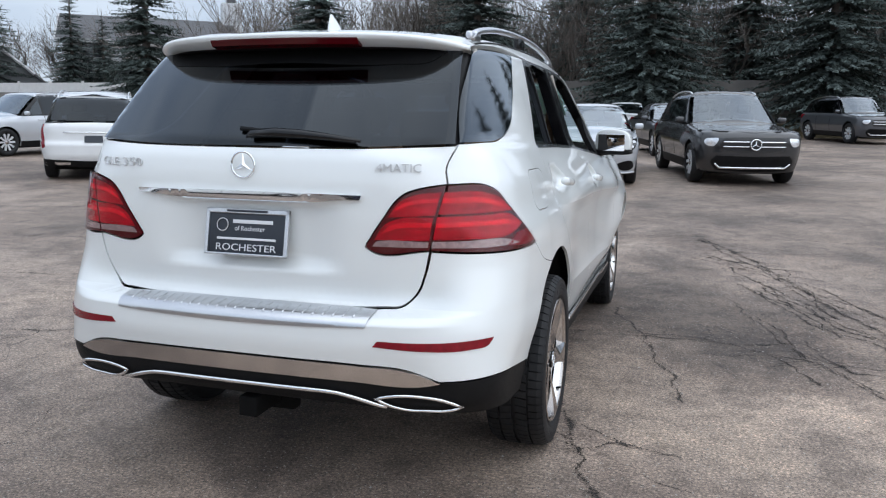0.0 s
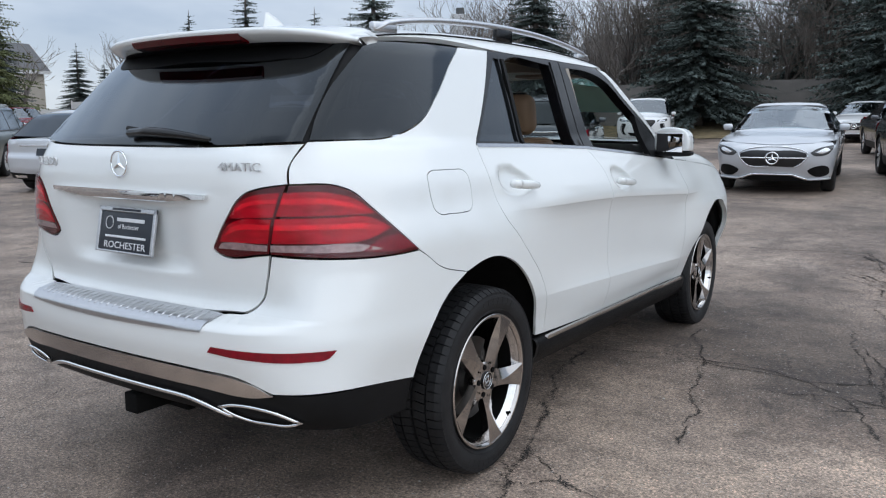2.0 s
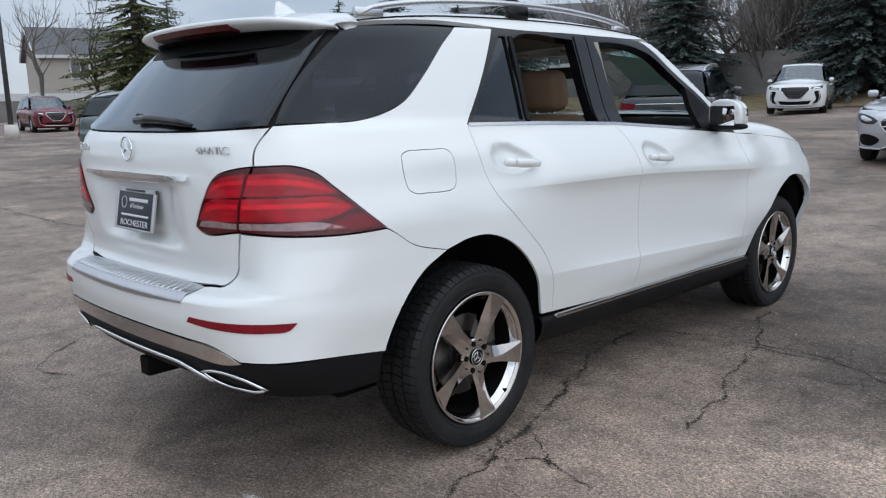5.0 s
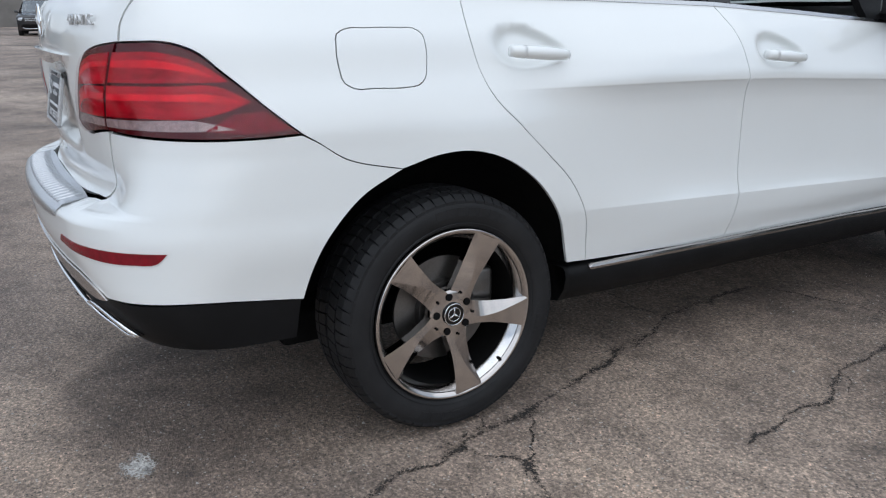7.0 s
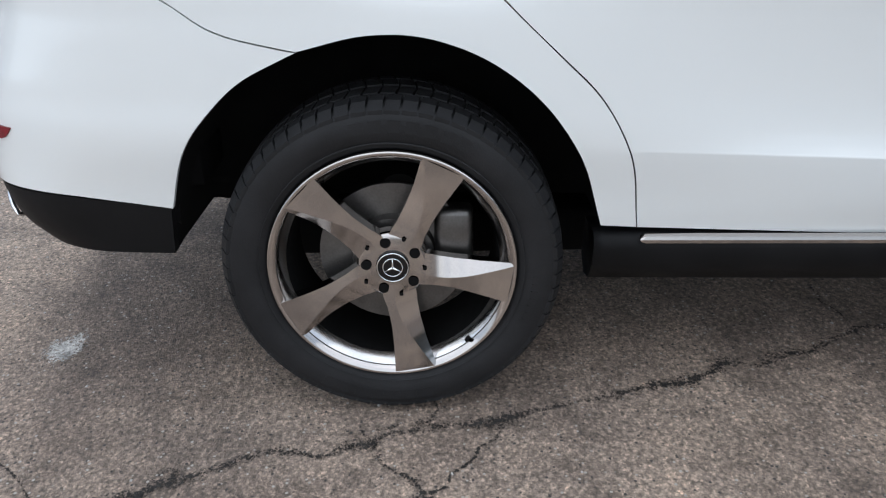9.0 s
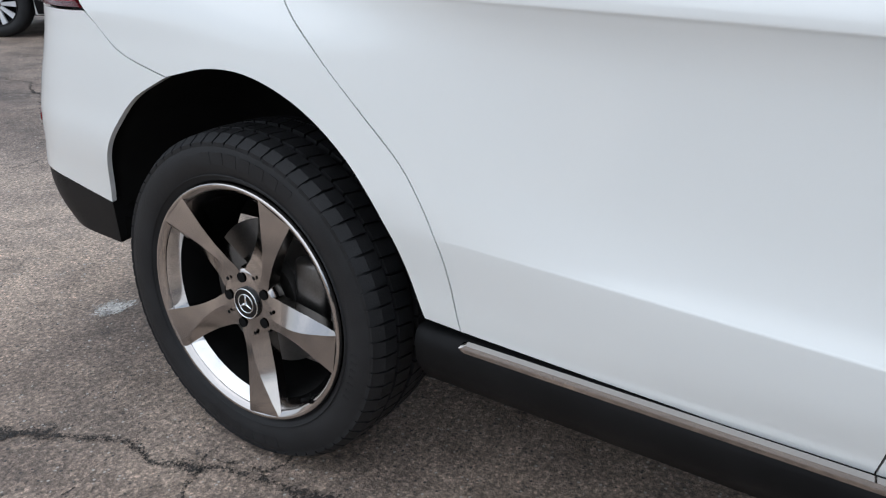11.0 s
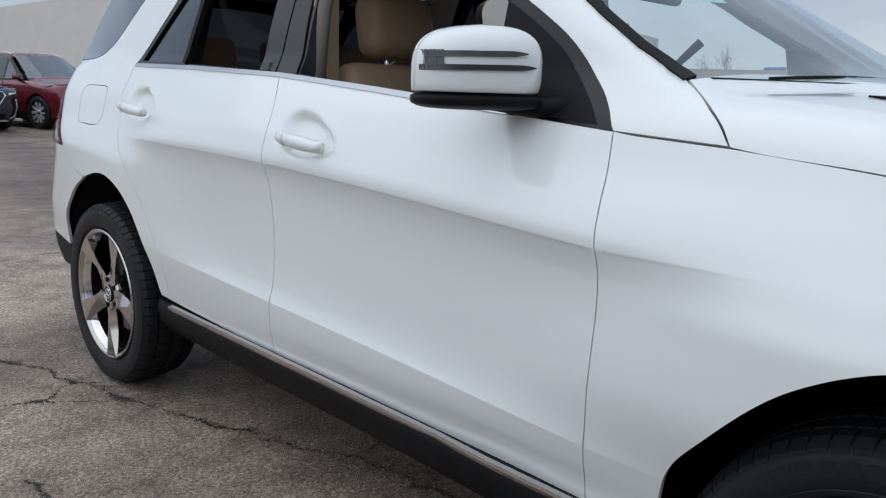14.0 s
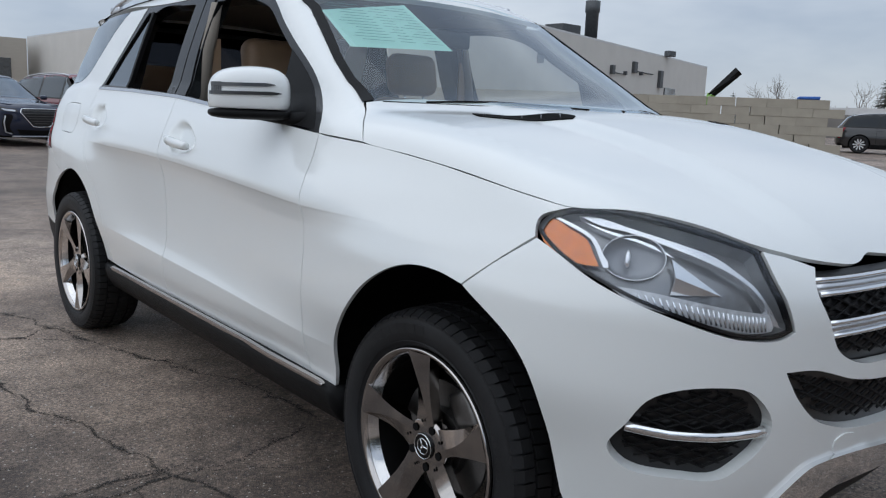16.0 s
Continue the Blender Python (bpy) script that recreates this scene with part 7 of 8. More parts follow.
    day = [(k0, zb + .02, 1), (st + .05, hh, 1), ((st + cowl - run) / 2, hh + .025), (cowl - run - .05, hh, 1), (cowl - .22, zb + .02, 1)]
    post = [.34 * L, .535 * L] if "cab" not in spec else [spec["cab"] + .42, spec["cab"] + 1.15]
    for f in (lside, rside):
        panel("window_band", [day], f, GLOSS_BLACK, car, gap=-.02, lift=.001, depth=.02, res=.1, ds=.07)
        side_l = [(k0 + .12, zb + .03, 1), (st + .12, hh - .02, 1), (post[0] - .04, hh, 1), (post[0] - .04, zb + .025, 1)]
        mid_l = [(post[0] + .03, zb + .025, 1), (post[0] + .03, hh, 1), (post[1] - .04, hh + .005, 1), (post[1] - .04, zb + .02, 1)]
        fro_l = [(post[1] + .03, zb + .02, 1), (post[1] + .03, hh, 1), (cowl - run - .10, hh - .02, 1), (cowl - .34, zb + .03, 1)]
        for lp, gm in ((side_l, dark_glass), (mid_l, dark_glass), (fro_l, CLEAR_DARK)):
            panel("side_window", [lp], f, gm, car, gap=0, lift=.006, depth=.003, res=.1, ds=.08)
    for s in (1, -1):
        if rails:
            ys = np.linspace(y0 + .05, y1 - .1, 12)
            q = ltop(np.full(12, s * w * .66), ys)
            part("roof_rail", tube([(v[0], v[1], v[2] + .045 * math.sin(math.pi * i / 11) ** .4) for i, v in enumerate(q)], .018, 6), SILVER, car)
        mx, my = s * (w + .035), cowl - .30
        mir = part("door_mirror", box(mx - .085, mx + .075, my - .04, my + .06, belt + .015, belt + .125, .035, 2), paint, car)
        part("mirror_foot", box(s * (w - .12) - .06, s * (w - .12) + .10, my - .02, my + .03, belt - .02, belt + .04, .012), BLACK_TRIM, mir)
    part("interior", box(-w * .72, w * .72, .5, cowl - .1, .35, belt - .02, .03), DASH, car, "dark cabin")
    for sx in (-.38, .38):
        for sy in (.36 * L, .53 * L):
            part("seat", box(sx - .23, sx + .23, sy - .08, sy + .08, belt - .1, belt + .18, .05), DASH, car)
            part("headrest", box(sx - .12, sx + .12, sy - .05, sy + .05, belt + .20, belt + .36, .04), DASH, car)
    part("underbody", box(-w * .74, w * .74, .35, L - .35, .20, .36, .03), DARK, car)
    for yc in axles:
        part("wheel_housing", box(-w * .80, w * .80, yc - ar, yc + ar, .24, wheel_r + ar, .05), DARK, car)
    for s in (1, -1):
        for yc in axles:
            wl = copy_thing(PARK_WHEEL, pose(s * (w - .13), yc, wheel_r, 0, 0, 0 if s > 0 else 180))
            wl.scale = (wheel_r / .36,) * 3
            wl.parent = car
    SKIN.pop()
    return car


WHEEL_ALLOY = surface("bright_wheel_alloy", (.66, .67, .69), .3, .35, vary=.05, bscale=300)


def build_park_wheel():
    w = root("wheel")
    part("tyre", spun([(.235, .09), (.25, .108), (.30, .116), (.335, .108), (.355, .085), (.36, .05), (.36, -.05), (.355, -.085), (.30, -.11), (.235, -.09)], 36), RUBBER, w)
    rim = part("rim", spun([(.238, .092), (.236, .104), (.226, .098), (.215, .03), (.0, .02)], 36), [GLOSS_BLACK], w)
    for k in range(10):
        a = k * math.tau / 10
        q = [(.098, .225 * math.cos(a - .13), .225 * math.sin(a - .13)), (.098, .225 * math.cos(a + .13), .225 * math.sin(a + .13)), (.088, .05 * math.cos(a + .3), .05 * math.sin(a + .3)), (.088, .05 * math.cos(a - .3), .05 * math.sin(a - .3))]
        raw("spoke", q + [(x - .03, y, z) for x, y, z in q], [(0, 1, 2, 3), (0, 4, 5, 1), (1, 5, 6, 2), (3, 7, 4, 0)], WHEEL_ALLOY, rim)
    part("hub", spun([(.06, .06), (.058, .092), (.0, .096)], 20), RIM, rim)
    return w


CLEAR_DARK = glazing("light_tint_glass", (.30, .34, .34), face=.06, power=3)
SCREEN = glazing("windscreen_glass", (.55, .62, .62), face=.09, power=2.6)
PARK_WHEEL = build_park_wheel()
PARK_WHEEL.matrix_basis = pose(0, 0, -3)


def paint(name, color, metal=.0, rough=.35):
    return surface(name, color, rough, metal, vary=.04, scale=3, bscale=600, coat=1, spec=.15)


SUV = dict(L=4.64, W=1.84, H=1.66, belt=1.04, hood_z=1.06, cowl=3.30, tail=.60, screen_run=.80, sedan=False, nose_z=.90)
BIG = dict(L=5.05, W=1.96, H=1.76, belt=1.10, hood_z=1.13, cowl=3.60, tail=.60, screen_run=.85, sedan=False, nose_z=.98)
CROSS = dict(L=4.95, W=1.96, H=1.62, belt=1.04, hood_z=1.06, cowl=3.55, tail=1.0, screen_run=1.05, sedan=False, nose_z=.90)
TRUCK = dict(L=5.85, W=2.03, H=1.90, belt=1.24, hood_z=1.26, cowl=4.35, tail=2.15, screen_run=.85, sedan=True, nose_z=1.10, cab=2.0)
SEDAN = dict(L=4.75, W=1.80, H=1.41, belt=.93, hood_z=.95, cowl=3.30, tail=1.45, screen_run=1.0, sedan=True, nose_z=.745)
P_SILVER, P_WHITE = paint("silver_paint", (.56, .58, .61), .35, .3), paint("pearl_white_paint", (.74, .75, .75))
P_BLACK, P_GREY = paint("black_paint", (.030, .030, .032), .45, .48), paint("graphite_paint", (.085, .09, .10), .4)
P_RED, P_BLUE, P_TEAL = paint("dark_red_paint", (.16, .012, .022), .3), paint("navy_paint", (.016, .024, .050), .3), paint("grey_green_paint", (.10, .13, .13), .4)


def put(car, x, y, heading, group="parked cars"):
    """Stands a car with its middle at (x, y), its nose pointing along heading (degrees from +y to the left)."""
    L = 4.8
    m = Matrix.Translation((x, y, ground_z(x, y) + .0)) @ Matrix.Rotation(radians(heading), 4, "Z")
    nx, ny = -math.sin(radians(heading)), math.cos(radians(heading))
    d = 2.0
    pitch = math.atan2(ground_z(x + nx * d, y + ny * d) - ground_z(x - nx * d, y - ny * d), 2 * d)
    car.matrix_basis = m @ Matrix.Rotation(pitch, 4, "X") @ Matrix.Translation((0, -L / 2, 0))
    car["group"] = group
    return car


def again(car, x, y, heading, name, label, recolour=None):
    """Another car of the same build; recolour swaps its paint."""
    c = put(copy_thing(car, Matrix()), x, y, heading)
    c.name = name
    c["label"] = label
    if recolour:
        old, newp = recolour
        for o in c.children:
            if o.data and o.data.materials and o.data.materials[0] == old:
                key = (o.data.name, newp.name)
                if key not in REPAINTED:
                    REPAINTED[key] = o.data.copy()
                    REPAINTED[key].materials[0] = newp
                o.data = REPAINTED[key]
    return c


REPAINTED = {}
sedan = put(parked_car("silver_sedan", "silver sedan with a wide black grille, parked nose outwards", P_SILVER, SEDAN, .335, (.95, 3.84), grille="oval", rails=False, tailform="wide"), -.46, 14.0, 186)
glb = put(parked_car("black_suv", "black compact SUV with silver roof rails and chrome grille bars", P_BLACK, SUV, .36, (.88, 3.74), tailform="wide"), 2.05, 14.7, 193)
xt = parked_car("pearl_suv", "white SUV with a tall black grille and slim lamps", P_WHITE, BIG, .38, (1.0, 3.95), emblem=False, grille="tall", tailform="vertical")
put(xt, -8.6, 29.5, 196)
lyr = parked_car("silver_crossover", "silver-grey crossover with a sloping roof and spoked wheels", P_SILVER, CROSS, .38, (1.0, 4.0), emblem=False, grille="tall", rails=False, tailform="vertical")
put(lyr, -13.4, 9.0, 27)
again(glb, -5.4, 14.7, 18, "graphite_suv", "dark graphite SUV seen from behind, with silver roof rails", (P_BLACK, P_GREY))
again(sedan, -1.05, 31.0, 178, "white_sedan", "white sedan parked near the boundary wall", (P_SILVER, P_WHITE))
again(sedan, 1.0, 21.6, 194, "graphite_sedan", "dark graphite sedan parked behind the black SUV", (P_SILVER, P_GREY))
again(glb, 7.2, 30.6, 200, "charcoal_suv", "charcoal SUV parked by the grass bank", (P_BLACK, P_GREY))
again(xt, -17.2, 17.0, 172, "silver_suv", "silver SUV with a tall black grille", (P_WHITE, P_SILVER))
again(xt, -11.0, 12.5, 37, "pearl_suv", "pearl white SUV seen from behind")
again(xt, -19.0, 9.0, 48, "teal_suv", "grey-green SUV seen from behind", (P_WHITE, P_TEAL))
again(xt, -40.0, 21.5, 262, "red_suv", "dark red SUV in the far row", (P_WHITE, P_RED))
again(lyr, -40.5, 17.6, 262, "silver_crossover", "silver crossover in the far row")
again(xt, -40.2, 13.8, 262, "red_suv", "dark red SUV in the far row", (P_WHITE, P_RED))
pick = parked_car("red_pickup", "dark red pickup truck with a crew cab and chrome side step", P_RED, TRUCK, .42, (1.15, 4.75), emblem=False, grille="tall", rails=False, tailform="vertical")
put(pick, -29.6, 6.3, 112)
again(glb, -43.0, 3.6, 262, "black_suv", "black SUV in the far row")
again(sedan, -43.0, .4, 262, "white_sedan", "white sedan in the far row", (P_SILVER, P_WHITE))
again(glb, -43.0, -2.8, 262, "black_suv", "black SUV in the far row")
again(sedan, -4.2, -5.6, 36, "white_sedan", "white sedan with bright spoked wheels", (P_SILVER, P_WHITE))
again(xt, -4.7, -17.3, 17, "red_suv", "dark red SUV with a tall grille and roof rails", (P_WHITE, P_RED))
again(lyr, -2.2, -16.9, 15, "navy_crossover", "navy blue crossover parked nose outwards", (P_SILVER, P_BLUE))
again(glb, -9.5, -23.5, 170, "black_suv", "black SUV parked by the pale building")
again(xt, -35.4, -8.1, 22, "black_suv", "large black SUV beside the stacked block wall", (P_WHITE, P_BLACK))


def discard(*things):
    """Takes away patterns that were only copied from."""
    for t in things:
        for o in (*t.children_recursive, t):
            bpy.data.objects.remove(o)


discard(PARK_WHEEL)
# ---------- boundary wall, bank, houses, building ----------
WALL = surface("stained_masonry_wall", (.20, .187, .174), .9, vary=.22, scale=1.2, bump=.006, bscale=40)
VINYL = surface("white_vinyl_fence", (.62, .62, .62), .5, vary=.06, scale=4)
BEIGE = surface("painted_beige_wall", (.62, .595, .555), .8, vary=.05, scale=.6, bump=.004, bscale=30)
BLOCK = surface("tan_concrete_block", (.36, .325, .265), .85, vary=.10, scale=2, bump=.004, bscale=50, random_tone=.05)
SHINGLE = surface("grey_roof_shingle", (.115, .115, .12), .9, vary=.2, scale=3, bscale=40, stretch=(1, 1, 6))
SIDING = surface("white_siding", (.62, .63, .64), .6, vary=.05, bscale=8, stretch=(.2, .2, 6))
GREY_SIDING = surface("grey_siding", (.21, .215, .22), .7, vary=.08, bscale=8, stretch=(.2, .2, 6))
TAN_SIDING = surface("tan_siding", (.42, .38, .325), .7, vary=.08, bscale=8, stretch=(.2, .2, 6))
PANE = surface("house_window_glass", (.03, .035, .04), .08, vary=.1, coat=1)
DARK_METAL = surface("weathered_metal", (.09, .095, .10), .5, .5, vary=.2, bscale=60)


def wall_run(name, x0, y0, x1, y1, z0, z1, t, mat, label):
    d = np.array([x1 - x0, y1 - y0], float)
    L = np.linalg.norm(d)
    ob = part(name, box(0, L, -t / 2, t / 2, z0, z1, .01), mat, None, "", smooth=False)
    ob.matrix_basis = Matrix.Translation((x0, y0, 0)) @ Matrix.Rotation(math.atan2(d[1], d[0]), 4, "Z")
    return tagged(ob, label=label, category="wall", kind="structure")


YW = 38.0
wall_run("wall_north", -62, YW, 70, YW, .4, 3.0, .3, WALL, "long stained grey-brown boundary wall")
wall_run("wall_north_cap", -24, YW, 70, YW, 3.0, 3.55, .3, WALL, "upper courses of the boundary wall")
wall_run("wall_west", -62, YW, -62, -30, .4, 2.4, .3, WALL, "stained boundary wall along the far row")


def fence(x0, y0, x1, y1, z, h, n):
    f = root("vinyl_fence", label="white vinyl fence on top of the boundary wall", category="fence")
    d = np.array([x1 - x0, y1 - y0], float) / n
    a = math.atan2(d[1], d[0])
    L = np.linalg.norm(d)
    for k in range(n):
        m = Matrix.Translation((x0 + d[0] * k, y0 + d[1] * k, z)) @ Matrix.Rotation(a, 4, "Z")
        p = part("fence_panel", box(.06, L - .06, -.02, .02, 0, h - .05, .006), VINYL, f, smooth=False)
        p.matrix_basis = m
        q = part("post", box(-.06, .06, -.06, .06, 0, h + .05, .01), VINYL, f, smooth=False)
        q.matrix_basis = m
    return f


fence(-62, YW - .05, -24, YW - .05, 3.0, .62, 16)
fence(-62.05, YW, -62.05, -30, 2.4, .6, 24)
gv, gf = [], []
xs = np.linspace(-62, 70, 60)
prof = [(33.2, 0), (33.8, .10), (36, .45), (37.9, .75)]
for x in xs:
    for y, h in prof:
        yy = y + .5 * math.sin(x * .31) + .25 * math.sin(x * .9)
        yy = min(yy, 37.9)
        gv.append((x, yy, ground_z(x, 33.2) + h + .01))
for i in range(59):
    gf += [(i * 4 + k, (i + 1) * 4 + k, (i + 1) * 4 + k + 1, i * 4 + k + 1) for k in range(3)]
tagged(raw("grass_bank", gv, gf, GRASS, smooth=True), label="strip of dormant tan grass below the wall", category="grass", kind="structure")


def house(name, label, x, y, rot, w, d, h, roof_h, wall_m, windows, chimney=None):
    """A gabled house: ridge along its width."""
    hs = root(name, pose(x, y, 1.0, 0, 0, rot), label=label, category="house")
    v = [(-w / 2, -d / 2, 0), (w / 2, -d / 2, 0), (w / 2, d / 2, 0), (-w / 2, d / 2, 0), (-w / 2, -d / 2, h), (w / 2, -d / 2, h), (w / 2, d / 2, h), (-w / 2, d / 2, h), (-w / 2, 0, h + roof_h), (w / 2, 0, h + roof_h)]
    raw("wall", v, [(0, 1, 5, 4), (1, 2, 6, 9, 5), (2, 3, 7, 6), (3, 0, 4, 8, 7)], wall_m, hs)
    e = .4
    k = roof_h / (d / 2)
    for s in (1, -1):
        a = [(-w / 2 - e, s * (d / 2 + e), h - e * k), (w / 2 + e, s * (d / 2 + e), h - e * k), (w / 2 + e, 0, h + roof_h), (-w / 2 - e, 0, h + roof_h)]
        b = [(q[0], q[1], q[2] + .18) for q in a]
        raw("roof_slope", a + b, [(0, 1, 2, 3), (4, 5, 6, 7), (0, 1, 5, 4), (1, 2, 6, 5), (3, 0, 4, 7)], SHINGLE, hs)
    for sx in (1, -1):
        for sy in (1, -1):
            low = max(h - e * k, 3.2)
            part("rake_board", tube([(sx * (w / 2 + e + .02), sy * (h + roof_h - low) / k, low + .09), (sx * (w / 2 + e + .02), 0, h + roof_h + .09)], .10, 4), VINYL, hs, smooth=False)
    part("eave_board", box(-w / 2 - e, w / 2 + e, -d / 2 - e - .03, -d / 2 - e + .03, h - e * k - .1, h - e * k + .16, .01), VINYL, hs, smooth=False)
    for wx, wz, ww, wh in windows:
        win = part("window", box(wx - ww / 2 - .1, wx + ww / 2 + .1, -d / 2 - .06, -d / 2 + .02, wz - wh / 2 - .1, wz + wh / 2 + .1, .01), VINYL, hs, smooth=False)
        for sx in (-1, 1):
            part("pane", box(wx + sx * ww / 4 - ww / 4 + .03, wx + sx * ww / 4 + ww / 4 - .03, -d / 2 - .08, -d / 2 - .05, wz - wh / 2, wz + wh / 2, .005), PANE, win, smooth=False)
    if chimney:
        cx, ch = chimney
        c = part("chimney", box(cx - .7, cx + .7, -.6, .6, h, h + roof_h + ch, .03), SIDING, hs, smooth=False)
        part("chimney_cap", box(cx - .3, cx + .3, -.3, .3, h + roof_h + ch, h + roof_h + ch + .5, .03), DARK_METAL, c, smooth=False)
    return hs


house("white_house", "white two-storey house with a grey shingle roof behind the fence", -35.8, 47.6, 37.6, 10.8, 8, 5.6, 1.8, SIDING, [(-2.3, 3.5, 2.3, 1.3), (-4.0, 3.5, .6, 1.6), (2.2, 3.6, 1.6, 1.3), (-3.6, 4.9, 1.4, .9), (1.2, 5.0, 1.2, .8)], (5.7, 1.5))
house("grey_house", "grey house with a white-edged gable", -44.4, 42.9, 135.6, 8, 7.6, 1.5, 3.2, GREY_SIDING, [])
house("white_house", "white house with a grey roof far behind the trees", -21, 66, 0, 12, 8, 5.6, 2.6, SIDING, [(-3, 4, 1.4, 1.2), (2, 4, 1.4, 1.2)], (3.2, 1.7))
house("tan_house", "tan two-storey house behind bare trees", -70, 31, 78, 14, 9, 5.2, 2.4, TAN_SIDING, [(-4, 4, 1.4, 1.3), (0, 4, 1.4, 1.3), (4, 4, 1.4, 1.3), (-4, 1.4, 1.6, 1.4), (3, 1.4, 1.6, 1.4)])
house("white_house", "low white house with a dark grey roof", -58.6, 44.4, 44, 6.4, 7, 3.6, 1.9, SIDING, [(-1.8, 3.0, 1.2, .9), (.4, 3.0, 1.2, .9), (2.2, 3.0, 1.2, .9)])

# pale dealership building
bld = root("dealership_building", label="long pale beige commercial building with rooftop vents", category="building")
C0 = np.array([-22.0, -27.0])
f1 = np.array([-.965, -.263])
f2 = np.array([.02, -1.0])
A, B = C0 + 54 * f1, C0 + 62 * f2
D = A + 62 * f2
z0, z1 = -.5, 7.0


def slab(name, p, q, lo, hi, t, mat, parent):
    d = q - p
    ob = part(name, box(0, float(np.linalg.norm(d)), -t, 0, lo, hi, .02), mat, parent, smooth=False)
    ob.matrix_basis = Matrix.Translation((p[0], p[1], 0)) @ Matrix.Rotation(math.atan2(d[1], d[0]), 4, "Z")
    return ob


slab("wall", A, C0, z0, z1, .3, BEIGE, bld)
slab("wall", C0, B, z0, z1, .3, BEIGE, bld)
slab("wall", D, A, z0, z1, .3, BEIGE, bld)
raw("roof", [(*C0, 6.6), (*A, 6.6), (*D, 6.6), (*B, 6.6)], [(0, 1, 2, 3)], DARK_METAL, bld)
slab("coping", A, C0, z1, z1 + .14, .4, VINYL, bld)
slab("coping", C0, B, z1, z1 + .14, .4, VINYL, bld)
nrm1 = np.array([f1[1], -f1[0]])
if nrm1 @ (np.array([0, 0]) - C0) < 0:
    nrm1 = -nrm1


def on_wall(name, s, z, w, h, t, mat, parent):
    p = C0 + f1 * s + nrm1 * .02
    ob = part(name, box(-w / 2, w / 2, -t, t, z - h / 2, z + h / 2, .02), mat, parent, smooth=False)
    ob.matrix_basis = Matrix.Translation((p[0], p[1], 0)) @ Matrix.Rotation(math.atan2(f1[1], f1[0]), 4, "Z")
    return ob


on_wall("window", 42.5, 3.6, 3.0, 1.5, .10, PANE, bld)
for s, z, w, h in ((28.3, 5.1, .5, .7), (33, 5.6, .7, .9), (34.6, 5.2, .3, .3), (39.5, 5.0, .8, 1.5), (31, 5.0, .25, .3), (16, 5.0, .5, .6)):
    on_wall("wall_box", s, z, w, h, .25, DARK_METAL, bld)
for s0, s1, z in ((33, 37.5, 5.3), (28.3, 31, 4.9)):
    p, q = C0 + f1 * s0 + nrm1 * .12, C0 + f1 * s1 + nrm1 * .12
    part("pipe", tube([(p[0], p[1], z), (q[0], q[1], z)], .05, 6), DARK_METAL, bld, "thin wall pipe")
lp = C0 + f1 * 41 + nrm1 * .3
part("roof_lamp", box(-.5, .5, -.3, .3, 7.1, 7.6, .05), DARK_METAL, bld, "dark flood lamp", smooth=False).matrix_basis = Matrix.Translation((lp[0], lp[1], 0))
for y in (-33, -41, -50):
    ln = part("wall_lamp", box(-.1, .35, -.35, .35, 5.0, 5.2, .04), DARK_METAL, bld, "dark wall lamp", smooth=False)
    ln.matrix_basis = Matrix.Translation((-21.8 - .02 * (y + 27), y, 0))
vent = C0 + f1 * 31.7 + f2 * 4
part("vent_stack", spun([(.0, 6.4), (.54, 6.4), (.54, 10.0), (.62, 10.1), (.62, 11.0), (.0, 11.0)], 20, "z"), DARK_METAL, bld, "grey vent stack").matrix_basis = Matrix.Translation((vent[0], vent[1], 0))
v2 = C0 + f1 * 28 + f2 * 5
part("roof_unit", box(-1.1, 1.1, -1, 1, 6.5, 8.7, .06), DARK_METAL, bld, smooth=False).matrix_basis = Matrix.Translation((v2[0], v2[1], 0))
annex = root("annex_building", label="tan brick annex with dark windows", category="building")
part("wall", box(-19.5, -6, -96, -84, -.5, 6.6, .03), TAN_SIDING, annex, smooth=False)
for k in range(4):
    part("window", box(-18 + 3 * k, -16.4 + 3 * k, -84.05, -83.9, 2.6, 4.6, .02), PANE, annex, smooth=False)

# stacked block wall, boom, tarp
bw = root("block_wall", label="stacked tan concrete block wall with stepped joints", category="wall")
P0, P1 = np.array([-31.8, -8.9]), np.array([-22.0, -25.5])
d = (P1 - P0) / np.linalg.norm(P1 - P0)
me_cache = {}


def block(px, py, z, L, h, ang):
    key = (round(L, 2), round(h, 2))
    if key not in me_cache:
        bm = box(-L / 2 + .0015, L / 2 - .0015, -.3, .3, .001, h - .001, .004, 1)
        me = bpy.data.meshes.new("block")
        bm.to_mesh(me)
        bm.free()
        me.materials.append(BLOCK)
        me_cache[key] = me
    ob = new("block", me_cache[key])
    ob.parent = bw
    ob.matrix_basis = Matrix.Translation((px, py, z)) @ Matrix.Rotation(ang, 4, "Z")


rng2 = np.random.default_rng(9)
ang = math.atan2(d[1], d[0])
for row in range(6):
    s = .6 if row % 2 else 0.
    while s < 19.5:
        L = 1.2
        p = P0 + d * (s + L / 2) + np.array([-d[1], d[0]]) * rng2.normal(0, .015)
        stair = abs(s - (1.2 + .6 * row)) < .31
        block(p[0], p[1], ground_z(*p) + .36 * row, L - (.07 if stair else 0), .36, ang + rng2.normal(0, .004))
        s += L
TARP = surface("blue_tarp", (.03, .12, .42), .5, vary=.2, bump=.02, bscale=12)
tp = P0 + d * 1.4
bm = box(-.42, .42, -.35, .35, 0, .13, .05, 2)
for v in bm.verts:
    v.co.z += .05 * math.sin(v.co.x * 9) * (v.co.z > .05)
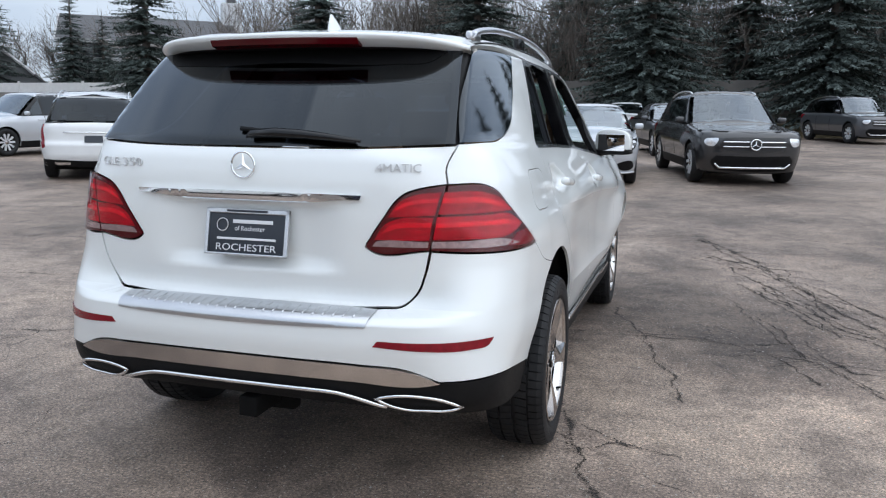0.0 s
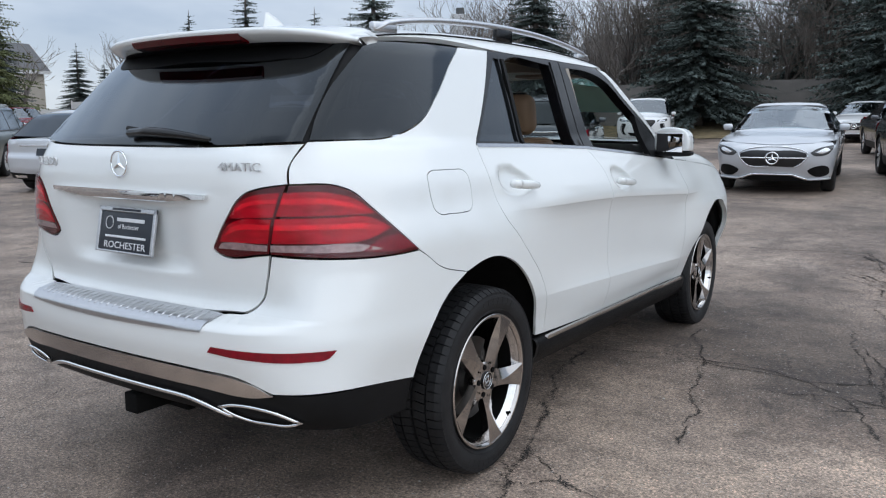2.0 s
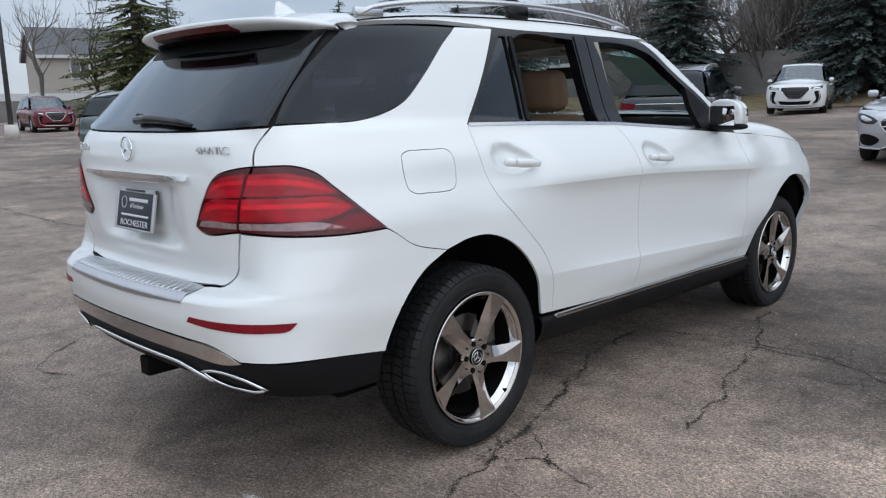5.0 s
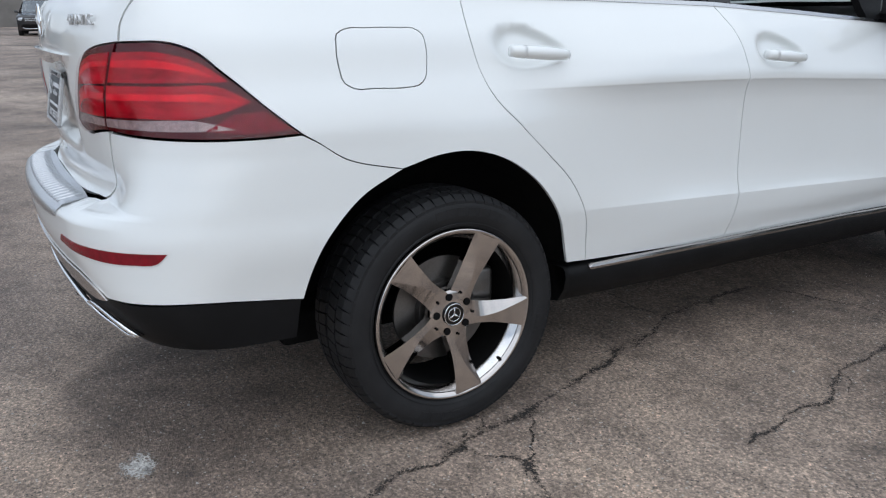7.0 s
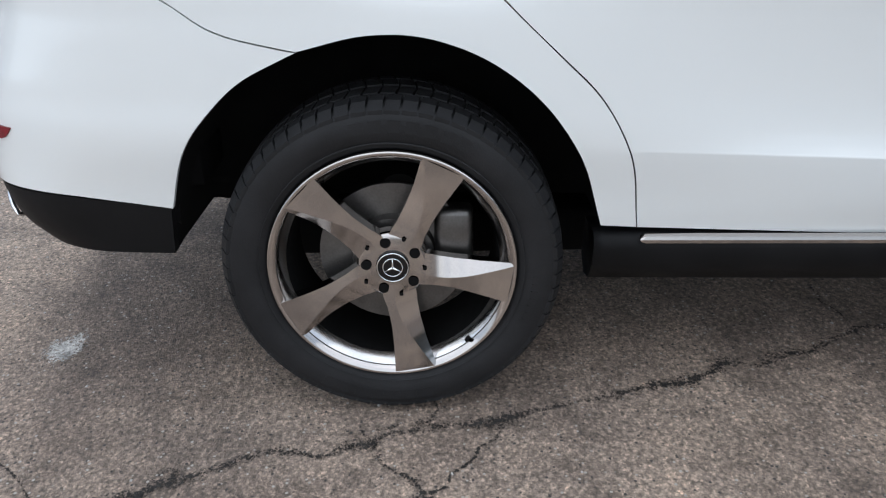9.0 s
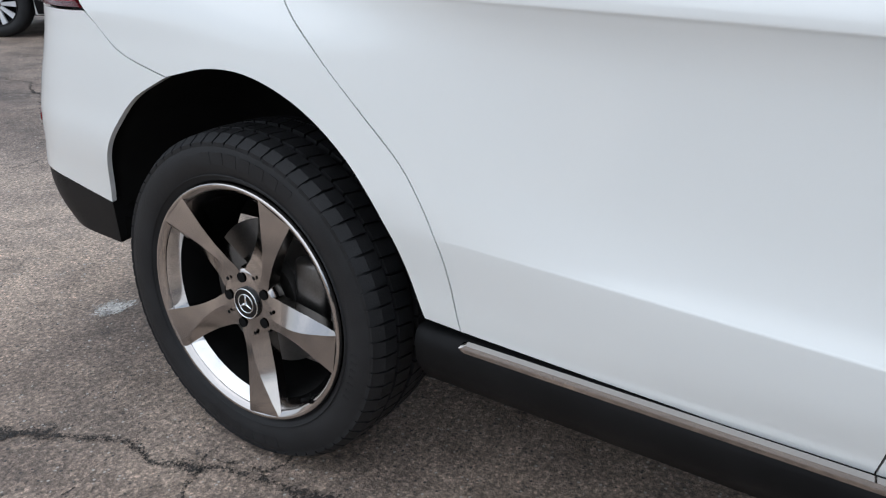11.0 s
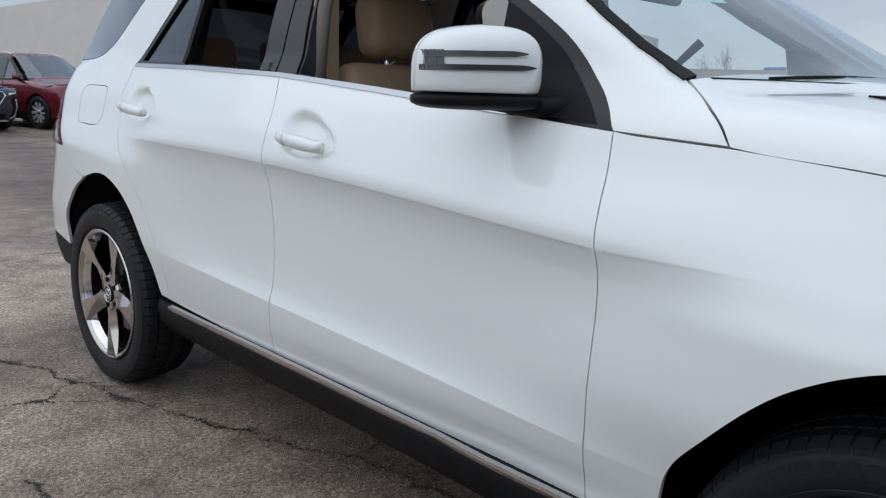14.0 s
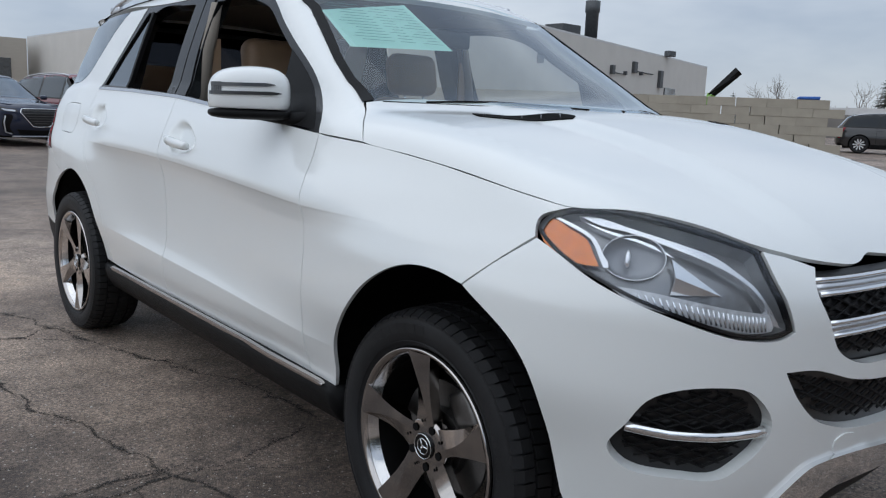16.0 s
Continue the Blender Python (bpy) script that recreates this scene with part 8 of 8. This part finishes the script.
tagged(part("blue_tarp", bm, TARP), label="crumpled blue tarp on top of the block wall", category="tarp").matrix_basis = Matrix.Translation((tp[0], tp[1], ground_z(*tp) + 2.16)) @ Matrix.Rotation(ang, 4, "Z")
GREEN = surface("lime_machine_paint", (.20, .42, .05), .4, vary=.1, coat=.5)
boom = root("loader_boom", label="raised black loader boom with a lime green base", category="machine")
dd = 43.0


def at(az, el, r):
    a, e = radians(az), radians(el)
    return (2.2 + r * math.sin(a), 5.45 + r * math.cos(a), 1.24 + r * math.tan(e))


b0, b1, b2 = at(-121.6, .4, dd), at(-121.0, 1.95, dd), at(-119.45, 3.55, dd)
part("lower_arm", tube([b0, at(-121.45, .9, dd), b1], .22, 4), GREEN, boom, "lime green arm", smooth=False)
part("upper_arm", tube([b1, b2], [.17, .23], 4), BLACK_TRIM, boom, smooth=False)
part("hose", tube([(b1[0] + .3, b1[1], b1[2]), (b2[0] + .3, b2[1], b2[2] - .3)], .05, 6), BLACK_TRIM, boom)
part("chassis", box(b0[0] - 1.5, b0[0] + 1.5, b0[1] - 1, b0[1] + 1, ground_z(b0[0], b0[1]), b0[2] + .2, .1), GREEN, boom)

lamp = root("lamp_post", pose(-33.2, 10, ground_z(-33.2, 10)), label="tall dark metal lot lamp post", category="lamp post")
part("pole", tube([(0, 0, 0), (0, 0, 9.5)], [.11, .08], 10), DARK_METAL, lamp)
part("base", spun([(0, .6), (.25, .6), (.3, 0), (0, 0)], 16, "z"), BEIGE, lamp)
part("lamp_head", box(-.9, .9, -.2, .2, 9.4, 9.55, .03), DARK_METAL, lamp)
# ---------- trees ----------
NEEDLE = surface("spruce_needles", (.098, .120, .112), .85, vary=.5, scale=1.6, bscale=14, spec=.08)
PINE = surface("pine_needles", (.13, .145, .070), .85, vary=.5, scale=1.6, bscale=14, spec=.08)
BARK = surface("grey_bark", (.115, .10, .09), .9, vary=.3, scale=6, bump=.01, bscale=40)
TWIG = surface("bare_twigs", (.155, .135, .12), .9, vary=.2, scale=4)


def conifer(seed, H, R, mat, airy=0., start=.06):
    """A trunk and whorls of drooping boughs, each a fan of ragged needle sprays."""
    rg = np.random.default_rng(seed)
    t = root("spruce")
    part("trunk", tube([(0, 0, 0), (.03, .02, H * .5), (0, 0, H * .985)], [R * .055 + .08, R * .035 + .05, .02], 8), BARK, t)
    V, F, n = [], [], 0
    for bough in range(int(900 * (1 - airy) * (H / 11.5))):
        f = 1 - (start + (.985 - start) * (1 - math.sqrt(rg.random())))      # more boughs low down
        f = .7 * f + .3 * round(f * 17) / 17                                 # gathered in loose tiers
        z = H * (1 - f)
        L = R * (f ** .80) * (.55 + .55 * rg.random()) + .12
        a = math.tau * rg.random()
        rise0 = .16 - .55 * f
        m = max(5, int(L / .09))
        s = np.tile((np.arange(m) + rg.random(m)) / m, 3)
        b = a + np.repeat([-1, 1, 0], m) * (.5 + .7 * rg.random(3 * m))
        r = L * s
        zz = z + r * rise0 * .8 - .10 * L * s * s + .20 * L * np.maximum(0, s - .7)
        ll = (.07 + .13 * (1 - s)) * (.6 + .22 * L) * (.8 + .9 * rg.random(3 * m))
        o = np.stack([math.cos(a) * r, math.sin(a) * r, zz], 1)
        dv = np.stack([np.cos(b), np.sin(b), -.10 - .75 * rg.random(3 * m) ** 1.5], 1) * ll[:, None]
        q = (.020 + .030 * rg.random(3 * m))[:, None]
        pv = np.stack([-np.sin(b), np.cos(b), rg.normal(0, .5, 3 * m)], 1) * q
        V.append(np.stack([o, o + dv * .5 - pv, o + dv, o + dv * .45 + pv], 1).reshape(-1, 3))
        k = n + 4 * np.arange(3 * m)[:, None]
        F.append(k + np.array([0, 1, 2, 3]))
        n += 12 * m
    V, F = np.concatenate(V), np.concatenate(F)
    raw("crown", V, F, mat, t)
    return t


def bare_tree(seed, H, spread, stems=1):
    """A leafless tree: tapering limbs that fork into fine twigs."""
    rg = np.random.default_rng(seed)
    t = root("bare_tree")
    V, F, TV, TF = [], [], [], []

    def limb(p, d, L, r, depth):
        n = 3
        q = np.array(p, float)
        dirn = np.array(d, float)
        pts = [q.copy()]
        for k in range(n):
            dirn = dirn + rg.normal(0, .13, 3) + (0, 0, .06)
            dirn /= np.linalg.norm(dirn)
            q = q + dirn * L / n
            pts.append(q.copy())
        vv, ff = (V, F) if depth < 2 else (TV, TF)
        u = np.cross(dirn, (0.3, .5, .8))
        u /= np.linalg.norm(u)
        w = np.cross(u, dirn)
        i = len(vv)
        sides = 5 if depth < 2 else 3
        for k, c in enumerate(pts):
            rr = r * (1 - .45 * k / n)
            for s in range(sides):
                an = s * math.tau / sides
                vv.append(tuple(c + rr * (math.cos(an) * u + math.sin(an) * w)))
        for k in range(n):
            for s in range(sides):
                a, b = i + k * sides + s, i + k * sides + (s + 1) % sides
                ff.append((a, b, b + sides, a + sides))
        if depth >= 5:
            return
        kids = 3 if depth < 2 else (3 if rg.random() < .6 else 2)
        for k in range(kids):
            c = pts[-1] if k == 0 else pts[int(rg.integers(1, n + 1))]
            nd = dirn + rg.normal(0, spread, 3)
            nd[2] = abs(nd[2]) * .8 + .18
            nd /= np.linalg.norm(nd)
            limb(c, nd, L * (.62 + .2 * rg.random()), r * (.52 + .1 * rg.random()), depth + 1)
    for s in range(stems):
        a = rg.random() * math.tau
        lean = .05 if stems == 1 else .35
        limb((.2 * math.cos(a) * (stems > 1), .2 * math.sin(a) * (stems > 1), -.1), (lean * math.cos(a), lean * math.sin(a), 1), H * .30, H * (.016 if stems == 1 else .010), 0)
    raw("trunk", V, F, BARK, t, smooth=True)
    raw("crown", TV, TF, TWIG, t)
    return t


def stand(src, x, y, s, rot, label, category="tree", dz=0.):
    m = Matrix.Translation((x, y, ground_z(x, min(y, 40)) + (.5 if y > 33 else 0) + dz)) @ Matrix.Rotation(radians(rot), 4, "Z")
    c = copy_thing(src, m)
    c.scale = (s, s, s)
    return tagged(c, label=label, category=category, group="boundary trees")


spruces = [conifer(s, 11.5, 3.7, NEEDLE) for s in (1, 2, 3)]
pine = conifer(5, 11, 4.3, PINE, .35, .10)
thin = conifer(7, 11, 3.3, NEEDLE, .25, .10)
bares = [bare_tree(s, 9.5, .42) for s in (11, 12, 13)]
shrubs = [bare_tree(s, 7.5, .34, 7) for s in (21, 22)]
for o in (*spruces, pine, thin, *bares, *shrubs):
    o.matrix_basis = pose(0, 300, -40)
SL = "dense dark blue-green spruce by the boundary wall"
for i, (x, y, s, r) in enumerate([(-23.8, 31.2, .84, 10), (-17.2, 36.4, .92, 80), (-8.6, 36.2, 1.0, 150), (-.4, 35.8, 1.08, 200), (7.2, 36.0, 1.12, 20), (14.5, 36.2, 1.0, 60), (4.0, 41.5, 1.05, 120), (11, 42, 1.1, 240), (20, 37, 1.0, 300), (27, 37, 1.05, 10), (-12.5, 43, 1.0, 90), (36, 38, 1.1, 44), (-4.4, 42.5, 1.05, 70)]):
    stand(spruces[i % 3], x, y, s, r, SL)
stand(thin, -36.5, 40.6, .74, 20, "thin open conifer behind the white fence")
stand(thin, -34.9, 41.6, .62, 140, "thin open conifer behind the white fence")
stand(thin, -42.2, 39.6, .95, 200, "thin open conifer behind the white fence")
stand(thin, -49.2, 40.2, .80, 310, "thin open conifer behind the white fence")
stand(thin, -58, 30, .9, 70, "thin open conifer behind the white fence")
stand(pine, -43.5, 20.5, 1.15, 0, "green pine by the far row of cars")
stand(pine, -66, 10, .8, 100, "green pine behind the far row")
for i, (x, y, s) in enumerate([(-63.2, 39.4, .60), (-62.0, 41.2, .48), (-56.8, 39.9, .40)]):
    stand(spruces[i % 3], x, y, s, 50 * i, "small dark evergreen behind the white fence")
BL = "leafless tree with fine grey-brown twigs"
k = 0
for x, y, s in [(-13.2, 40.5, 1.0), (-14.8, 42, 1.1), (-11, 41, 1.0), (-5.5, 40, .95), (-19.8, 41.5, 1.0), (-22, 40, 1.1), (3.4, 39.8, .9), (10.5, 40, 1.1), (17, 40, 1.1), (23, 41, 1.2), (30, 40, 1.1), (-31.5, 41, .9), (-39, 44, .9), (-47.5, 20, 1.05), (-49.5, 17, 1.1), (-45.5, 24.5, 1.0), (-64, 14, 1.0), (-66, 5, 1.0), (-65, -2, 1.1), (-64, -9, 1.0), (-60, 44, 1.0), (-10, 46, 1.2), (0, 46, 1.25), (-26, 47, 1.2)]:
    stand(bares[k % 3], x, y, s, 77 * k, BL)
    k += 1
for x, y, s in [(-9.9, 39.3, .8), (-4.0, 38.9, .8), (-6.4, 39.2, .75), (2.2, 39.4, .7), (-21.5, 39, .7)]:
    stand(shrubs[k % 2], x, y, s, 61 * k, "multi-stemmed bare shrub beside the wall")
    k += 1
for i in range(26):
    x = -26 + 1.6 * i + 1.4 * math.sin(i * 3.9)
    stand(shrubs[i % 2] if i % 2 else bares[i % 3], x, 46 + 2.2 * math.sin(i * 1.9), 1.25 + .2 * math.sin(i * 2.3), 83 * i, "tangled bare thicket behind the wall")
for i in range(22):
    x = -24 + 2.3 * i + 1.1 * math.sin(i * 5.1)
    stand(shrubs[i % 2] if i % 3 else bares[i % 3], x, 41 + 2.5 * math.sin(i * 2.7) + (i % 2) * 2, .95 + .2 * math.sin(i * 3.3), 47 * i, "tangled bare thicket behind the wall")
for i in range(24):
    stand(shrubs[i % 2] if i % 2 else bares[i % 3], -66 + 1.7 * i + 1.2 * math.sin(i * 4.3), 47 + 4 * math.sin(i * 2.1), .98 + .16 * math.sin(i * 3.1), 59 * i, "bare tree behind the white fence")
for i in range(14):
    stand(shrubs[i % 2], -16 + 2.5 * i + .9 * math.sin(i * 2.9), 43.2 + 1.6 * math.sin(i * 4.7), 1.3 + .15 * math.sin(i * 1.3), 101 * i, "tangled bare thicket behind the wall")
for i in range(26):
    a = radians(-124 + i * 1.5)
    r = 120 + 14 * math.sin(i * 2.3)
    src = bares[i % 3] if i % 6 != 3 else thin
    stand(src, 2 + r * math.sin(a), 5 + r * math.cos(a), .85 + .25 * math.sin(i * 1.7), 41 * i, "distant bare tree on the horizon", dz=-1.2)
discard(*spruces, pine, thin, *bares, *shrubs)
